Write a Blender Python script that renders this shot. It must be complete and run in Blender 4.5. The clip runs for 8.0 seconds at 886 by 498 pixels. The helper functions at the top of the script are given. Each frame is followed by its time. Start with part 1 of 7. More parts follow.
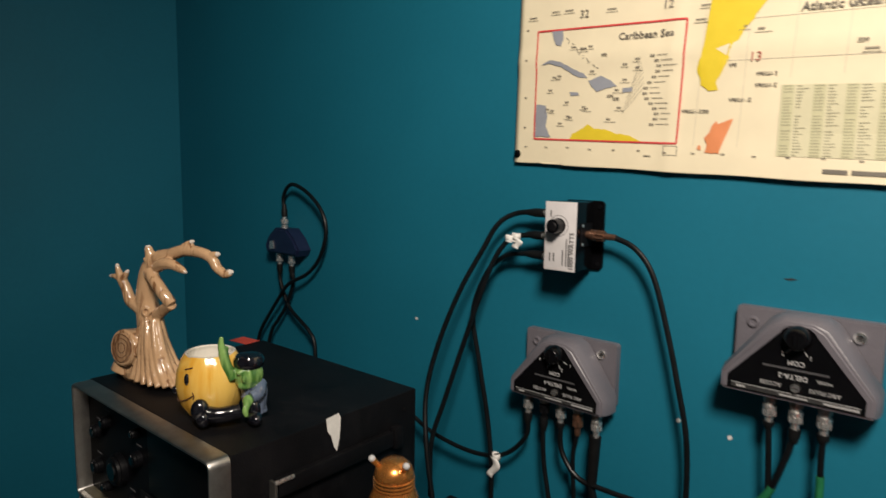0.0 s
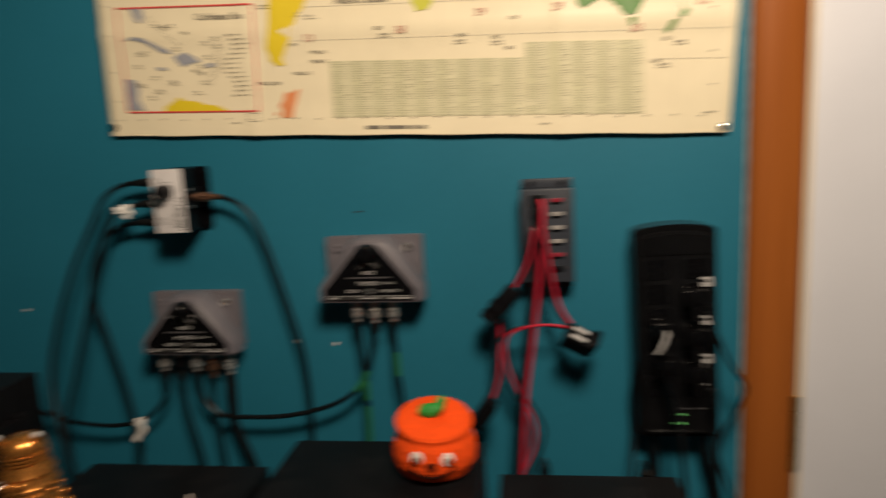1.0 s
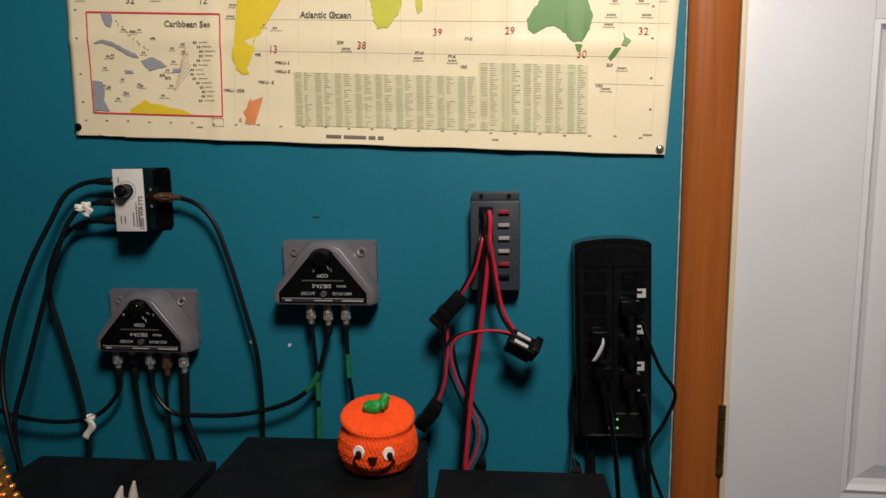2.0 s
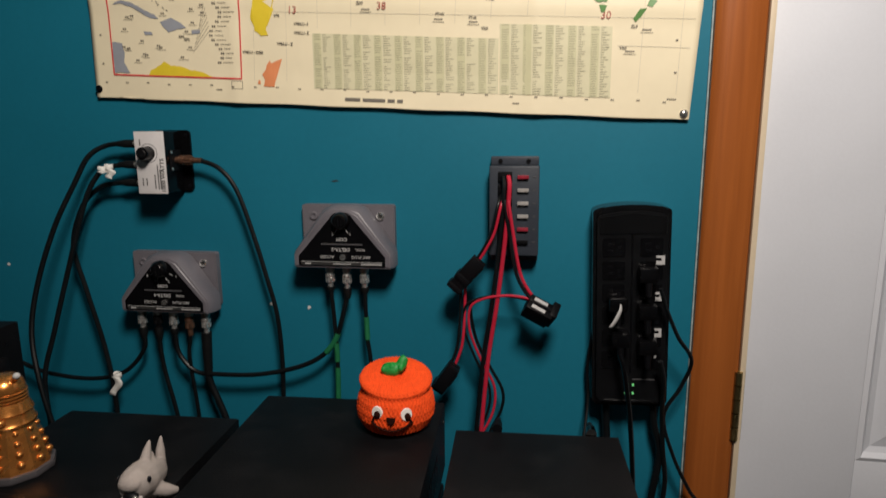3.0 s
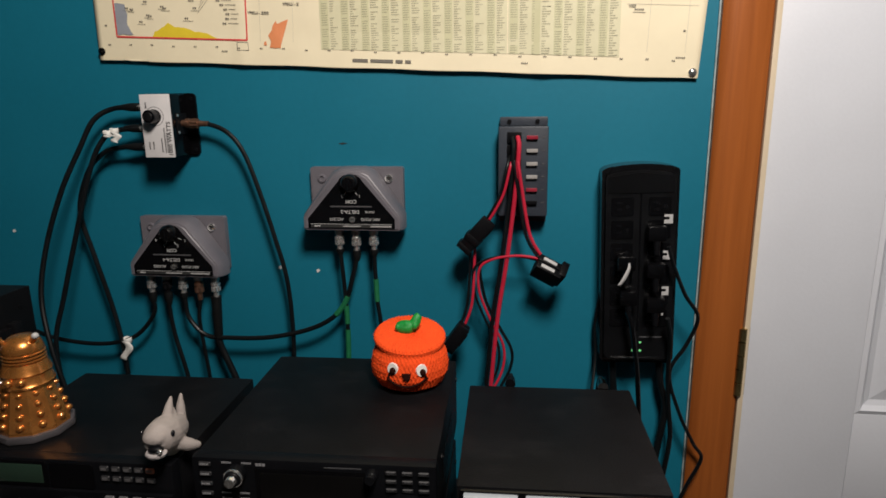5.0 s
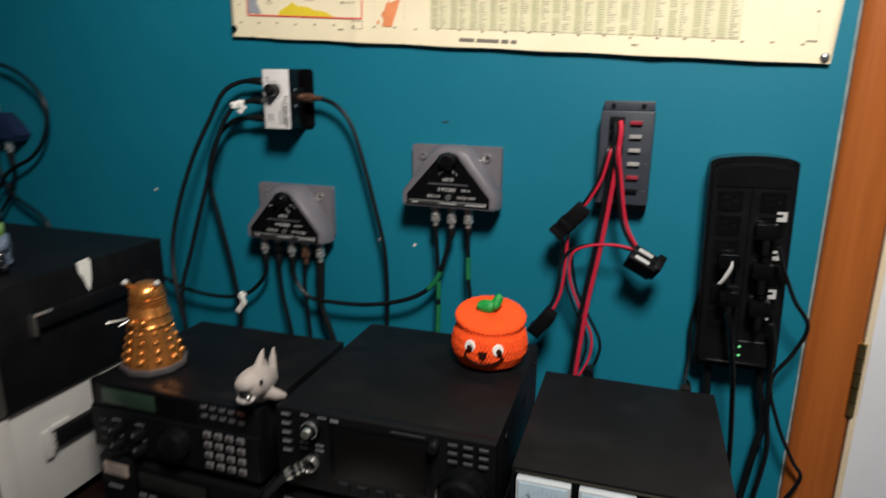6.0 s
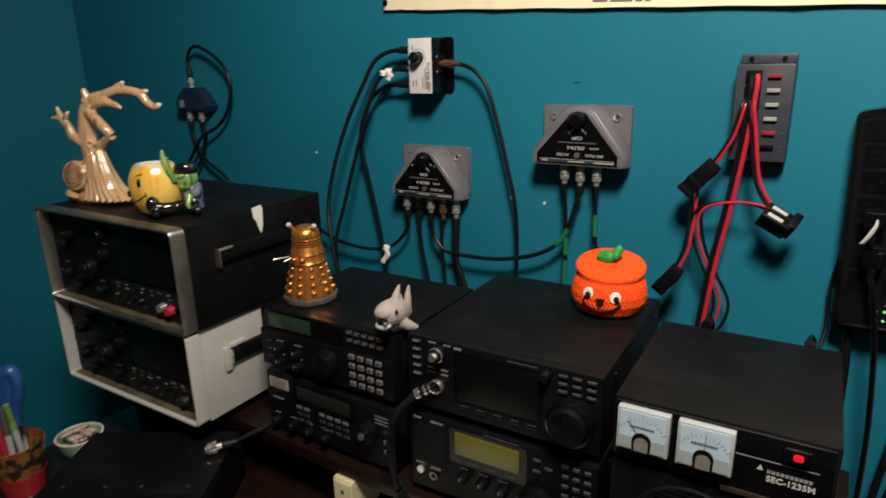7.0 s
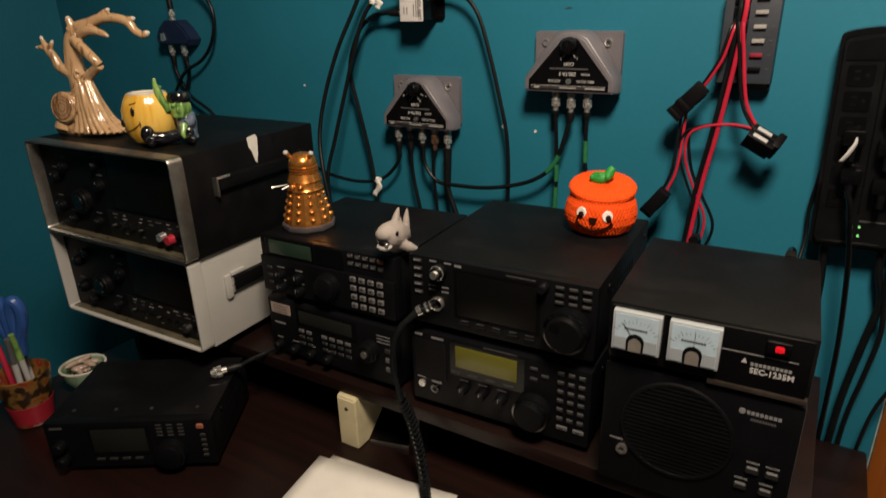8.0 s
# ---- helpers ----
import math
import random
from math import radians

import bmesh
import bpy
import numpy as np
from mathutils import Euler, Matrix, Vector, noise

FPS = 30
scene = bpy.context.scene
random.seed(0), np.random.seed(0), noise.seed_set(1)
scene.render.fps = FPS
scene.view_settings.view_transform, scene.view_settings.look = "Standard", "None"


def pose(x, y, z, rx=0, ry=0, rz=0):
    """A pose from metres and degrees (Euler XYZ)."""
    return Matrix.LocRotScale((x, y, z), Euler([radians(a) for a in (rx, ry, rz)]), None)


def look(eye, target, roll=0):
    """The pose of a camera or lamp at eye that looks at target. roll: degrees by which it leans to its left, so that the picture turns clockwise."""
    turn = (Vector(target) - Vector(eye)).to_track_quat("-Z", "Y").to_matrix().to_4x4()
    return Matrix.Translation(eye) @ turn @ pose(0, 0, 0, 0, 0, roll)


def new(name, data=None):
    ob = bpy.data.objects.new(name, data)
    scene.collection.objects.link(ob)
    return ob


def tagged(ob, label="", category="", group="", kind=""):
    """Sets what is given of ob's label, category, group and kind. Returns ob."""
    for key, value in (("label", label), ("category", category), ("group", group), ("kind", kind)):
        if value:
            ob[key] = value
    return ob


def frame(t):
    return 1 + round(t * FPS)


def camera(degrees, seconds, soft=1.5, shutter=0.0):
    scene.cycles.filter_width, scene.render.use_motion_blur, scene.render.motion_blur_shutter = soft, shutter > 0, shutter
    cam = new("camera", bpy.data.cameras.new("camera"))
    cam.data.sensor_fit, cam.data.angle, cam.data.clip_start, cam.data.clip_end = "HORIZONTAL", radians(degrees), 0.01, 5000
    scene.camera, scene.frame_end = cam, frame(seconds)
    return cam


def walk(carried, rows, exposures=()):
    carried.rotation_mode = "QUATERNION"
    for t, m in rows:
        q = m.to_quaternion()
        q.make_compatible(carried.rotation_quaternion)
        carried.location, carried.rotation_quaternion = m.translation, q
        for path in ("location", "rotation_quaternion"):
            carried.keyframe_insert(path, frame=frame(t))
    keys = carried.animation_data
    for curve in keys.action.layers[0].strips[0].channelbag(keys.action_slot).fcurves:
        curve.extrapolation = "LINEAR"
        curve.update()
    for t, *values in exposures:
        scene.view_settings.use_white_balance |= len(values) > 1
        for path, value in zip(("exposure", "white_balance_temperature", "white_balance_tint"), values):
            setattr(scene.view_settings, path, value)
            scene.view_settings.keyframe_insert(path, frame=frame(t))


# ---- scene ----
cam = camera(70.4, 8.0, soft=1.5, shutter=0.7)
PATH = [
    (0, (0.216, -0.742, 1.335), (-1.108, 0.737, 1.095), 1.0),
    (0.3, (0.230, -0.762, 1.328), (-0.996, 0.796, 1.054), -1.4),
    (0.5, (0.238, -0.793, 1.345), (-0.757, 0.902, 0.993), -4.1),
    (0.7, (0.275, -0.826, 1.322), (-0.491, 0.997, 1.019), -4.3),
    (1, (0.316, -0.841, 1.313), (-0.027, 1.103, 0.989), -3.1),
    (1.2, (0.333, -0.849, 1.313), (0.143, 1.115, 1.015), -2.2),
    (1.5, (0.338, -0.866, 1.292), (0.161, 1.111, 1.047), -0.8),
    (1.7, (0.344, -0.873, 1.296), (0.126, 1.099, 1.043), -0.6),
    (2.8, (0.348, -0.879, 1.304), (0.07, 1.072, 0.966), -0.9),
    (3, (0.345, -0.878, 1.302), (0.043, 1.063, 0.925), -0.5),
    (3.5, (0.343, -0.884, 1.294), (0.066, 1.055, 0.892), -0.7),
    (4, (0.336, -0.89, 1.288), (0.086, 1.051, 0.876), -0.4),
    (5.3, (0.321, -0.891, 1.284), (0.015, 1.026, 0.802), -1.3),
    (5.5, (0.327, -0.887, 1.283), (-0.061, 1.012, 0.788), -1.6),
    (5.7, (0.34, -0.882, 1.284), (-0.16, 0.994, 0.806), -1.3),
    (6, (0.366, -0.887, 1.286), (-0.284, 0.933, 0.771), 0.6),
    (6.2, (0.389, -0.895, 1.280), (-0.358, 0.875, 0.726), 0.3),
    (6.5, (0.406, -0.914, 1.269), (-0.501, 0.777, 0.703), -0.7),
    (7, (0.419, -0.935, 1.265), (-0.639, 0.662, 0.691), -1.4),
    (7.5, (0.419, -0.963, 1.256), (-0.66, 0.603, 0.637), -1.2),
    (7.7, (0.418, -0.969, 1.247), (-0.598, 0.618, 0.577), -1.4),
    (8, (0.415, -0.976, 1.243), (-0.56, 0.608, 0.51), -1.6),
]
EXPOSURES = [
    (0.0, -0.12, 6500, 11), (0.5, -0.22, 6600, 11), (1.0, -0.64, 7500, 13), (1.5, -0.64, 6700, 11), (3.0, -0.62, 6300, 11), (3.5, -0.44, 6250, 11), (4.0, -0.34, 6200, 11),
    (5.5, -0.46, 6150, 10), (6.0, -0.06, 6050, 8), (7.0, 0.03, 6600, 8), (7.5, 0.0, 7300, 11), (8.0, -0.10, 7400, 12),
]
walk(cam, [(t, look(eye, target, roll)) for t, eye, target, roll in PATH], EXPOSURES)

# ---- light: one warm-white ceiling spot in a small closed room ----
world = bpy.data.worlds.new("world")
world.use_nodes = True
world.node_tree.nodes["Background"].inputs[0].default_value = (0.5, 0.6, 0.7, 1)
world.node_tree.nodes["Background"].inputs[1].default_value = 0.02
scene.world = world

LAMP_AT = (0.52, -0.96, 2.10)
lamp_data = bpy.data.lights.new("ceiling_bulb", "SPOT")
lamp_data.shadow_soft_size, lamp_data.energy = 0.15, 130
lamp_data.spot_size, lamp_data.spot_blend = radians(135), 1.0
lamp_data.color = (1.0, 0.89, 0.77)
lamp_ob = new("ceiling_bulb", lamp_data)
lamp_ob.matrix_world = look(LAMP_AT, (0.22, 0.0, 1.25))


# ---- materials ----
def material(name, color, rough=0.5, metal=0.0, vary=0.12, scale=30.0, bump=0.0, fine=300.0, spec=0.5, coat=0.0, emit=0.0, random_tone=0.0):
    """A surface whose tone drifts at two scales, with fine relief."""
    m = bpy.data.materials.new(name)
    m.use_nodes = True
    nt = m.node_tree
    b = nt.nodes["Principled BSDF"]
    b.inputs["Roughness"].default_value, b.inputs["Metallic"].default_value = rough, metal
    b.inputs["Specular IOR Level"].default_value = spec
    b.inputs["Coat Weight"].default_value = coat
    b.inputs["Coat Roughness"].default_value = 0.08
    tc = nt.nodes.new("ShaderNodeTexCoord")
    big = nt.nodes.new("ShaderNodeTexNoise")
    big.inputs["Scale"].default_value, big.inputs["Detail"].default_value = scale, 4
    small = nt.nodes.new("ShaderNodeTexNoise")
    small.inputs["Scale"].default_value, small.inputs["Detail"].default_value = fine, 3
    nt.links.new(tc.outputs["Object"], big.inputs["Vector"])
    nt.links.new(tc.outputs["Object"], small.inputs["Vector"])
    add = nt.nodes.new("ShaderNodeMath")
    add.operation = "MULTIPLY_ADD"
    add.inputs[1].default_value = 0.35
    nt.links.new(small.outputs["Fac"], add.inputs[0])
    nt.links.new(big.outputs["Fac"], add.inputs[2])
    ramp = nt.nodes.new("ShaderNodeMapRange")
    ramp.inputs["From Min"].default_value, ramp.inputs["From Max"].default_value = 0.35, 1.0
    ramp.inputs["To Min"].default_value, ramp.inputs["To Max"].default_value = 1 - vary, 1 + vary
    nt.links.new(add.outputs[0], ramp.inputs["Value"])
    tone = nt.nodes.new("ShaderNodeMix")
    tone.data_type, tone.blend_type = "RGBA", "MULTIPLY"
    tone.inputs[0].default_value = 1.0
    tone.inputs[6].default_value = (*color, 1)
    nt.links.new(ramp.outputs[0], tone.inputs[7])
    nt.links.new(tone.outputs[2], b.inputs["Base Color"])
    rr = nt.nodes.new("ShaderNodeMapRange")
    rr.inputs["To Min"].default_value, rr.inputs["To Max"].default_value = max(0.02, rough - 0.08), min(1, rough + 0.08)
    nt.links.new(big.outputs["Fac"], rr.inputs["Value"])
    nt.links.new(rr.outputs[0], b.inputs["Roughness"])
    if bump:
        bn = nt.nodes.new("ShaderNodeBump")
        bn.inputs["Strength"].default_value, bn.inputs["Distance"].default_value = bump, 0.001
        nt.links.new(small.outputs["Fac"], bn.inputs["Height"])
        nt.links.new(bn.outputs[0], b.inputs["Normal"])
    if emit:
        b.inputs["Emission Color"].default_value = (*color, 1)
        b.inputs["Emission Strength"].default_value = emit
    return m


def oak_material(name, dark, light, grain_axis="Z"):
    m = bpy.data.materials.new(name)
    m.use_nodes = True
    nt = m.node_tree
    b = nt.nodes["Principled BSDF"]
    tc = nt.nodes.new("ShaderNodeTexCoord")
    mp = nt.nodes.new("ShaderNodeMapping")
    mp.inputs["Scale"].default_value = (90, 90, 3) if grain_axis == "Z" else (3, 60, 60)
    n = nt.nodes.new("ShaderNodeTexNoise")
    n.inputs["Scale"].default_value, n.inputs["Detail"].default_value, n.inputs["Distortion"].default_value = 1.0, 6, 0.6
    mp2 = nt.nodes.new("ShaderNodeMapping")
    mp2.inputs["Scale"].default_value = (14, 14, 1) if grain_axis == "Z" else (1, 14, 14)
    n2 = nt.nodes.new("ShaderNodeTexNoise")
    n2.inputs["Scale"].default_value, n2.inputs["Detail"].default_value = 1.0, 3
    nt.links.new(tc.outputs["Object"], mp.inputs[0])
    nt.links.new(mp.outputs[0], n.inputs["Vector"])
    nt.links.new(tc.outputs["Object"], mp2.inputs[0])
    nt.links.new(mp2.outputs[0], n2.inputs["Vector"])
    mix = nt.nodes.new("ShaderNodeMath")
    mix.operation = "ADD"
    nt.links.new(n.outputs["Fac"], mix.inputs[0])
    nt.links.new(n2.outputs["Fac"], mix.inputs[1])
    cr = nt.nodes.new("ShaderNodeValToRGB")
    cr.color_ramp.elements[0].position, cr.color_ramp.elements[1].position = 0.35, 0.68
    cr.color_ramp.elements[0].color, cr.color_ramp.elements[1].color = (*dark, 1), (*light, 1)
    half = nt.nodes.new("ShaderNodeMath")
    half.operation = "MULTIPLY"
    half.inputs[1].default_value = 0.5
    nt.links.new(mix.outputs[0], half.inputs[0])
    nt.links.new(half.outputs[0], cr.inputs[0])
    nt.links.new(cr.outputs[0], b.inputs["Base Color"])
    b.inputs["Roughness"].default_value = 0.38
    b.inputs["Specular IOR Level"].default_value = 0.3
    bn = nt.nodes.new("ShaderNodeBump")
    bn.inputs["Strength"].default_value, bn.inputs["Distance"].default_value = 0.25, 0.001
    nt.links.new(n.outputs["Fac"], bn.inputs["Height"])
    nt.links.new(bn.outputs[0], b.inputs["Normal"])
    return m


TEAL = material("teal_wall_paint", (0.0070, 0.138, 0.210), 0.55, vary=0.10, scale=3.0, bump=0.14, fine=110, spec=0.30)
CEILING_WHITE = material("ceiling_paint", (0.58, 0.57, 0.55), 0.8, vary=0.05, scale=4, bump=0.3, fine=120)
CARPET = material("brown_carpet", (0.12, 0.09, 0.07), 0.95, vary=0.3, scale=40, bump=0.8)
DOOR_WHITE = material("white_door_paint", (0.60, 0.62, 0.67), 0.38, vary=0.05, scale=6, bump=0.15, fine=200)
OAK = oak_material("orange_oak", (0.19, 0.050, 0.009), (0.33, 0.098, 0.020))
DARKWOOD = oak_material("dark_red_wood", (0.006, 0.0028, 0.0024), (0.016, 0.0060, 0.0048), "X")
BRASS = material("aged_brass", (0.42, 0.32, 0.14), 0.38, 1.0, vary=0.25, scale=60)
BLACK_CASE = material("black_case_paint", (0.0038, 0.0038, 0.0046), 0.48, vary=0.45, scale=18, bump=0.4, fine=500, spec=0.14)
# dust lies in pale streaks on the painted sheet metal
dust_nt = BLACK_CASE.node_tree
dust_tc = dust_nt.nodes.new("ShaderNodeTexCoord")
dust_map = dust_nt.nodes.new("ShaderNodeMapping")
dust_map.inputs["Scale"].default_value = (9, 16, 9)
dust_noise = dust_nt.nodes.new("ShaderNodeTexNoise")
dust_noise.inputs["Scale"].default_value, dust_noise.inputs["Detail"].default_value, dust_noise.inputs["Roughness"].default_value = 1.3, 9, 0.72
dust_range = dust_nt.nodes.new("ShaderNodeMapRange")
dust_range.inputs["From Min"].default_value, dust_range.inputs["From Max"].default_value, dust_range.inputs["To Max"].default_value = 0.52, 0.80, 0.40
dust_mix = dust_nt.nodes.new("ShaderNodeMix")
dust_mix.data_type = "RGBA"
dust_mix.inputs[7].default_value = (0.020, 0.019, 0.020, 1)
dust_nt.links.new(dust_tc.outputs["Object"], dust_map.inputs[0])
dust_nt.links.new(dust_map.outputs[0], dust_noise.inputs["Vector"])
dust_nt.links.new(dust_noise.outputs["Fac"], dust_range.inputs["Value"])
dust_nt.links.new(dust_range.outputs[0], dust_mix.inputs[0])
dust_nt.links.new(dust_nt.nodes["Principled BSDF"].inputs["Base Color"].links[0].from_socket, dust_mix.inputs[6])
dust_nt.links.new(dust_mix.outputs[2], dust_nt.nodes["Principled BSDF"].inputs["Base Color"])
BLACK_PLASTIC = material("black_plastic", (0.0034, 0.0036, 0.0046), 0.42, vary=0.3, scale=25, bump=0.25, fine=600, spec=0.13)
GLOSS_BLACK = material("gloss_black", (0.0030, 0.0030, 0.0036), 0.15, vary=0.3, scale=25, spec=0.30)
RUBBER = material("black_rubber", (0.005, 0.0055, 0.006), 0.5, vary=0.3, scale=80, bump=0.2, spec=0.25)
DARK_GLASS = material("dark_display_glass", (0.003, 0.0028, 0.0028), 0.34, vary=0.2, scale=10, spec=0.18)
CHROME = material("chrome", (0.80, 0.79, 0.77), 0.16, 0.92, vary=0.12, scale=200)
NICKEL = material("nickel_plate", (0.74, 0.73, 0.71), 0.28, 0.85, vary=0.2, scale=300)
BROWN_METAL = material("tarnished_copper_plug", (0.24, 0.13, 0.085), 0.40, 0.85, vary=0.3, scale=200)
STEEL = material("brushed_aluminium", (0.36, 0.35, 0.33), 0.42, 1.0, vary=0.2, scale=60)
GREY_CAST = material("grey_cast_enamel", (0.125, 0.118, 0.135), 0.42, vary=0.10, scale=30, bump=0.3, fine=350)
CABINET_GREY = material("light_grey_enamel", (0.38, 0.375, 0.365), 0.5, vary=0.10, scale=12, bump=0.3, fine=400)
PRINT_WHITE = material("white_print", (0.42, 0.42, 0.42), 0.6, vary=0.1)
PRINT_GREY = material("grey_print", (0.070, 0.070, 0.075), 0.6, vary=0.15)
RADIO_PRINT = material("dim_white_print", (0.20, 0.20, 0.21), 0.6, vary=0.2)
PRINT_DIM = material("faint_print", (0.030, 0.030, 0.033), 0.6, vary=0.2)
PRINT_BLACK = material("black_print", (0.02, 0.02, 0.02), 0.6)
BUTTON_GREY = material("grey_button", (0.013, 0.013, 0.0145), 0.5, vary=0.25, scale=100)
WHITE_TAPE = material("white_tape", (0.66, 0.65, 0.62), 0.6, vary=0.12, scale=80, bump=0.3)


# ---- building helpers ----
def mesh_from(name, bm, mat, smooth=True):
    bmesh.ops.recalc_face_normals(bm, faces=bm.faces)
    me = bpy.data.meshes.new(name)
    bm.to_mesh(me)
    bm.free()
    me.materials.append(mat)
    if smooth:
        me.polygons.foreach_set("use_smooth", [True] * len(me.polygons))
        me.set_sharp_from_angle(angle=radians(35))
    return me


def part(name, bm, mat, parent, label="", smooth=True):
    """One mesh object under a thing or a part."""
    ob = new(name, mesh_from(name, bm, mat, smooth))
    ob.parent = parent
    if label:
        ob["label"] = label
    return ob


def thing(name, m, label, category, group="", kind=""):
    ob = new(name)
    ob.empty_display_size = 0.05
    ob.matrix_world = m
    return tagged(ob, label, category, group, kind)


def solid(name, bm, mat, label, category="", kind="", group=""):
    """A thing that is one mesh."""
    return tagged(new(name, mesh_from(name, bm, mat)), label, category, group, kind)


def box(bm, x0, x1, y0, y1, z0, z1, bevel=0.0, seg=2):
    vs = [bm.verts.new((x, y, z)) for x in (x0, x1) for y in (y0, y1) for z in (z0, z1)]
    fs = [bm.faces.new([vs[i] for i in f]) for f in ((0, 1, 3, 2), (4, 6, 7, 5), (0, 4, 5, 1), (2, 3, 7, 6), (0, 2, 6, 4), (1, 5, 7, 3))]
    if bevel:
        es = list({e for f in fs for e in f.edges})
        bmesh.ops.bevel(bm, geom=es, offset=bevel, segments=seg, affect="EDGES", profile=0.6)
    return bm


def Box(*a, **k):
    return box(bmesh.new(), *a, **k)


def frame_of(d):
    d = Vector(d).normalized()
    a = d.orthogonal().normalized()
    return a, d.cross(a), d


def cyl(bm, p, d, r, h, seg=20, r2=None, rings=None):
    """A round bar from p along d; rings: further (share of h, radius)."""
    a, b, d = frame_of(d)
    p = Vector(p)
    prof = [(0, r)] + list(rings or []) + [(1, r if r2 is None else r2)]
    loops = []
    for s, rad in prof:
        loops.append([bm.verts.new(p + d * (h * s) + (a * math.cos(t) + b * math.sin(t)) * rad) for t in [2 * math.pi * i / seg for i in range(seg)]])
    for l0, l1 in zip(loops, loops[1:]):
        for i in range(seg):
            bm.faces.new((l0[i], l0[(i + 1) % seg], l1[(i + 1) % seg], l1[i]))
    bm.faces.new(loops[0][::-1])
    bm.faces.new(loops[-1])
    return bm


def Cyl(*a, **k):
    return cyl(bmesh.new(), *a, **k)


def lathe(bm, prof, seg=28, wave=None, at=(0, 0, 0), cap=True):
    """Turns (r, z) pairs round the z axis; wave(angle, z) scales the radius."""
    loops = []
    for r, z in prof:
        loops.append([bm.verts.new((at[0] + r * (wave(t, z) if wave else 1) * math.cos(t), at[1] + r * (wave(t, z) if wave else 1) * math.sin(t), at[2] + z)) for t in [2 * math.pi * i / seg for i in range(seg)]])
    for l0, l1 in zip(loops, loops[1:]):
        for i in range(seg):
            bm.faces.new((l0[i], l0[(i + 1) % seg], l1[(i + 1) % seg], l1[i]))
    if cap and prof[0][0] > 1e-5:
        bm.faces.new(loops[0][::-1])
    if cap and prof[-1][0] > 1e-5:
        bm.faces.new(loops[-1])
    bmesh.ops.remove_doubles(bm, verts=bm.verts, dist=1e-6)
    return bm


def ball(bm, c, r, seg=14, rings=9, m=None):
    """An ellipsoid; r: a number or three radii; m: a turn."""
    rad = (r, r, r) if isinstance(r, (int, float)) else r
    mat = Matrix.Translation(c) @ (m or Matrix()) @ Matrix.Diagonal((*rad, 1))
    bmesh.ops.create_uvsphere(bm, u_segments=seg, v_segments=rings, radius=1, matrix=mat)
    return bm


def smooth_path(pts, steps=6):
    """A Catmull-Rom line through the points."""
    P = [Vector(p) for p in pts]
    P = [2 * P[0] - P[1]] + P + [2 * P[-1] - P[-2]]
    out = []
    for i in range(1, len(P) - 2):
        for s in range(steps):
            t = s / steps
            a, b, c, d = P[i - 1], P[i], P[i + 1], P[i + 2]
            out.append(0.5 * (2 * b + (c - a) * t + (2 * a - 5 * b + 4 * c - d) * t * t + (3 * b - a - 3 * c + d) * t ** 3))
    out.append(P[-2])
    return out


def tube(bm, pts, r, seg=8, steps=6, smooth=True):
    """A round cord along the points; r: a number, or one radius for each end and between."""
    line = smooth_path(pts, steps) if smooth and len(pts) > 2 else [Vector(p) for p in pts]
    n = len(line)
    radii = [r] * n if isinstance(r, (int, float)) else [np.interp(i / (n - 1), np.linspace(0, 1, len(r)), r) for i in range(n)]
    up, loops = None, []
    for i, p in enumerate(line):
        d = (line[min(i + 1, n - 1)] - line[max(i - 1, 0)]).normalized()
        up = (d.orthogonal() if up is None else up - d * up.dot(d)).normalized()
        side = d.cross(up)
        loops.append([bm.verts.new(p + (up * math.cos(t) + side * math.sin(t)) * radii[i]) for t in [2 * math.pi * k / seg for k in range(seg)]])
    for l0, l1 in zip(loops, loops[1:]):
        for k in range(seg):
            bm.faces.new((l0[k], l0[(k + 1) % seg], l1[(k + 1) % seg], l1[k]))
    bm.faces.new(loops[0][::-1])
    bm.faces.new(loops[-1])
    return bm


def Tube(*a, **k):
    return tube(bmesh.new(), *a, **k)


def plate(bm, outline, y0, y1, bevel=0.0):
    """An upright plate: (x, z) corners, from y0 (front) to y1."""
    f = [bm.verts.new((x, y0, z)) for x, z in outline]
    b = [bm.verts.new((x, y1, z)) for x, z in outline]
    n = len(f)
    front = bm.faces.new(f)
    bm.faces.new(b[::-1])
    for i in range(n):
        bm.faces.new((f[i], f[(i + 1) % n], b[(i + 1) % n], b[i]))
    if bevel:
        bmesh.ops.bevel(bm, geom=list(front.edges), offset=bevel, segments=2, affect="EDGES")
    return bm


def Plate(*a, **k):
    return plate(bmesh.new(), *a, **k)


def rounded(x0, x1, z0, z1, r, n=4):
    out = []
    for cx, cz, a0 in ((x1 - r, z0 + r, -90), (x1 - r, z1 - r, 0), (x0 + r, z1 - r, 90), (x0 + r, z0 + r, 180)):
        out += [(cx + r * math.cos(radians(a0 + 90 * i / n)), cz + r * math.sin(radians(a0 + 90 * i / n))) for i in range(n + 1)]
    return out


def words(name, text, size, m, mat, parent, bold=0.0):
    """Lettering in the built-in font, as a thin mesh in the plane of m (x to the right, y up)."""
    cu = bpy.data.curves.new(name, "FONT")
    cu.body, cu.size, cu.extrude, cu.align_x, cu.align_y, cu.offset = text, size, 0.00015, "CENTER", "CENTER", bold
    cu.resolution_u = 2
    tmp = bpy.data.objects.new(name, cu)
    scene.collection.objects.link(tmp)
    me = bpy.data.meshes.new_from_object(tmp.evaluated_get(bpy.context.evaluated_depsgraph_get()))
    bpy.data.objects.remove(tmp)
    me.materials.clear()
    me.materials.append(mat)
    ob = new(name, me)
    ob.parent = parent
    ob.matrix_local = m
    return ob


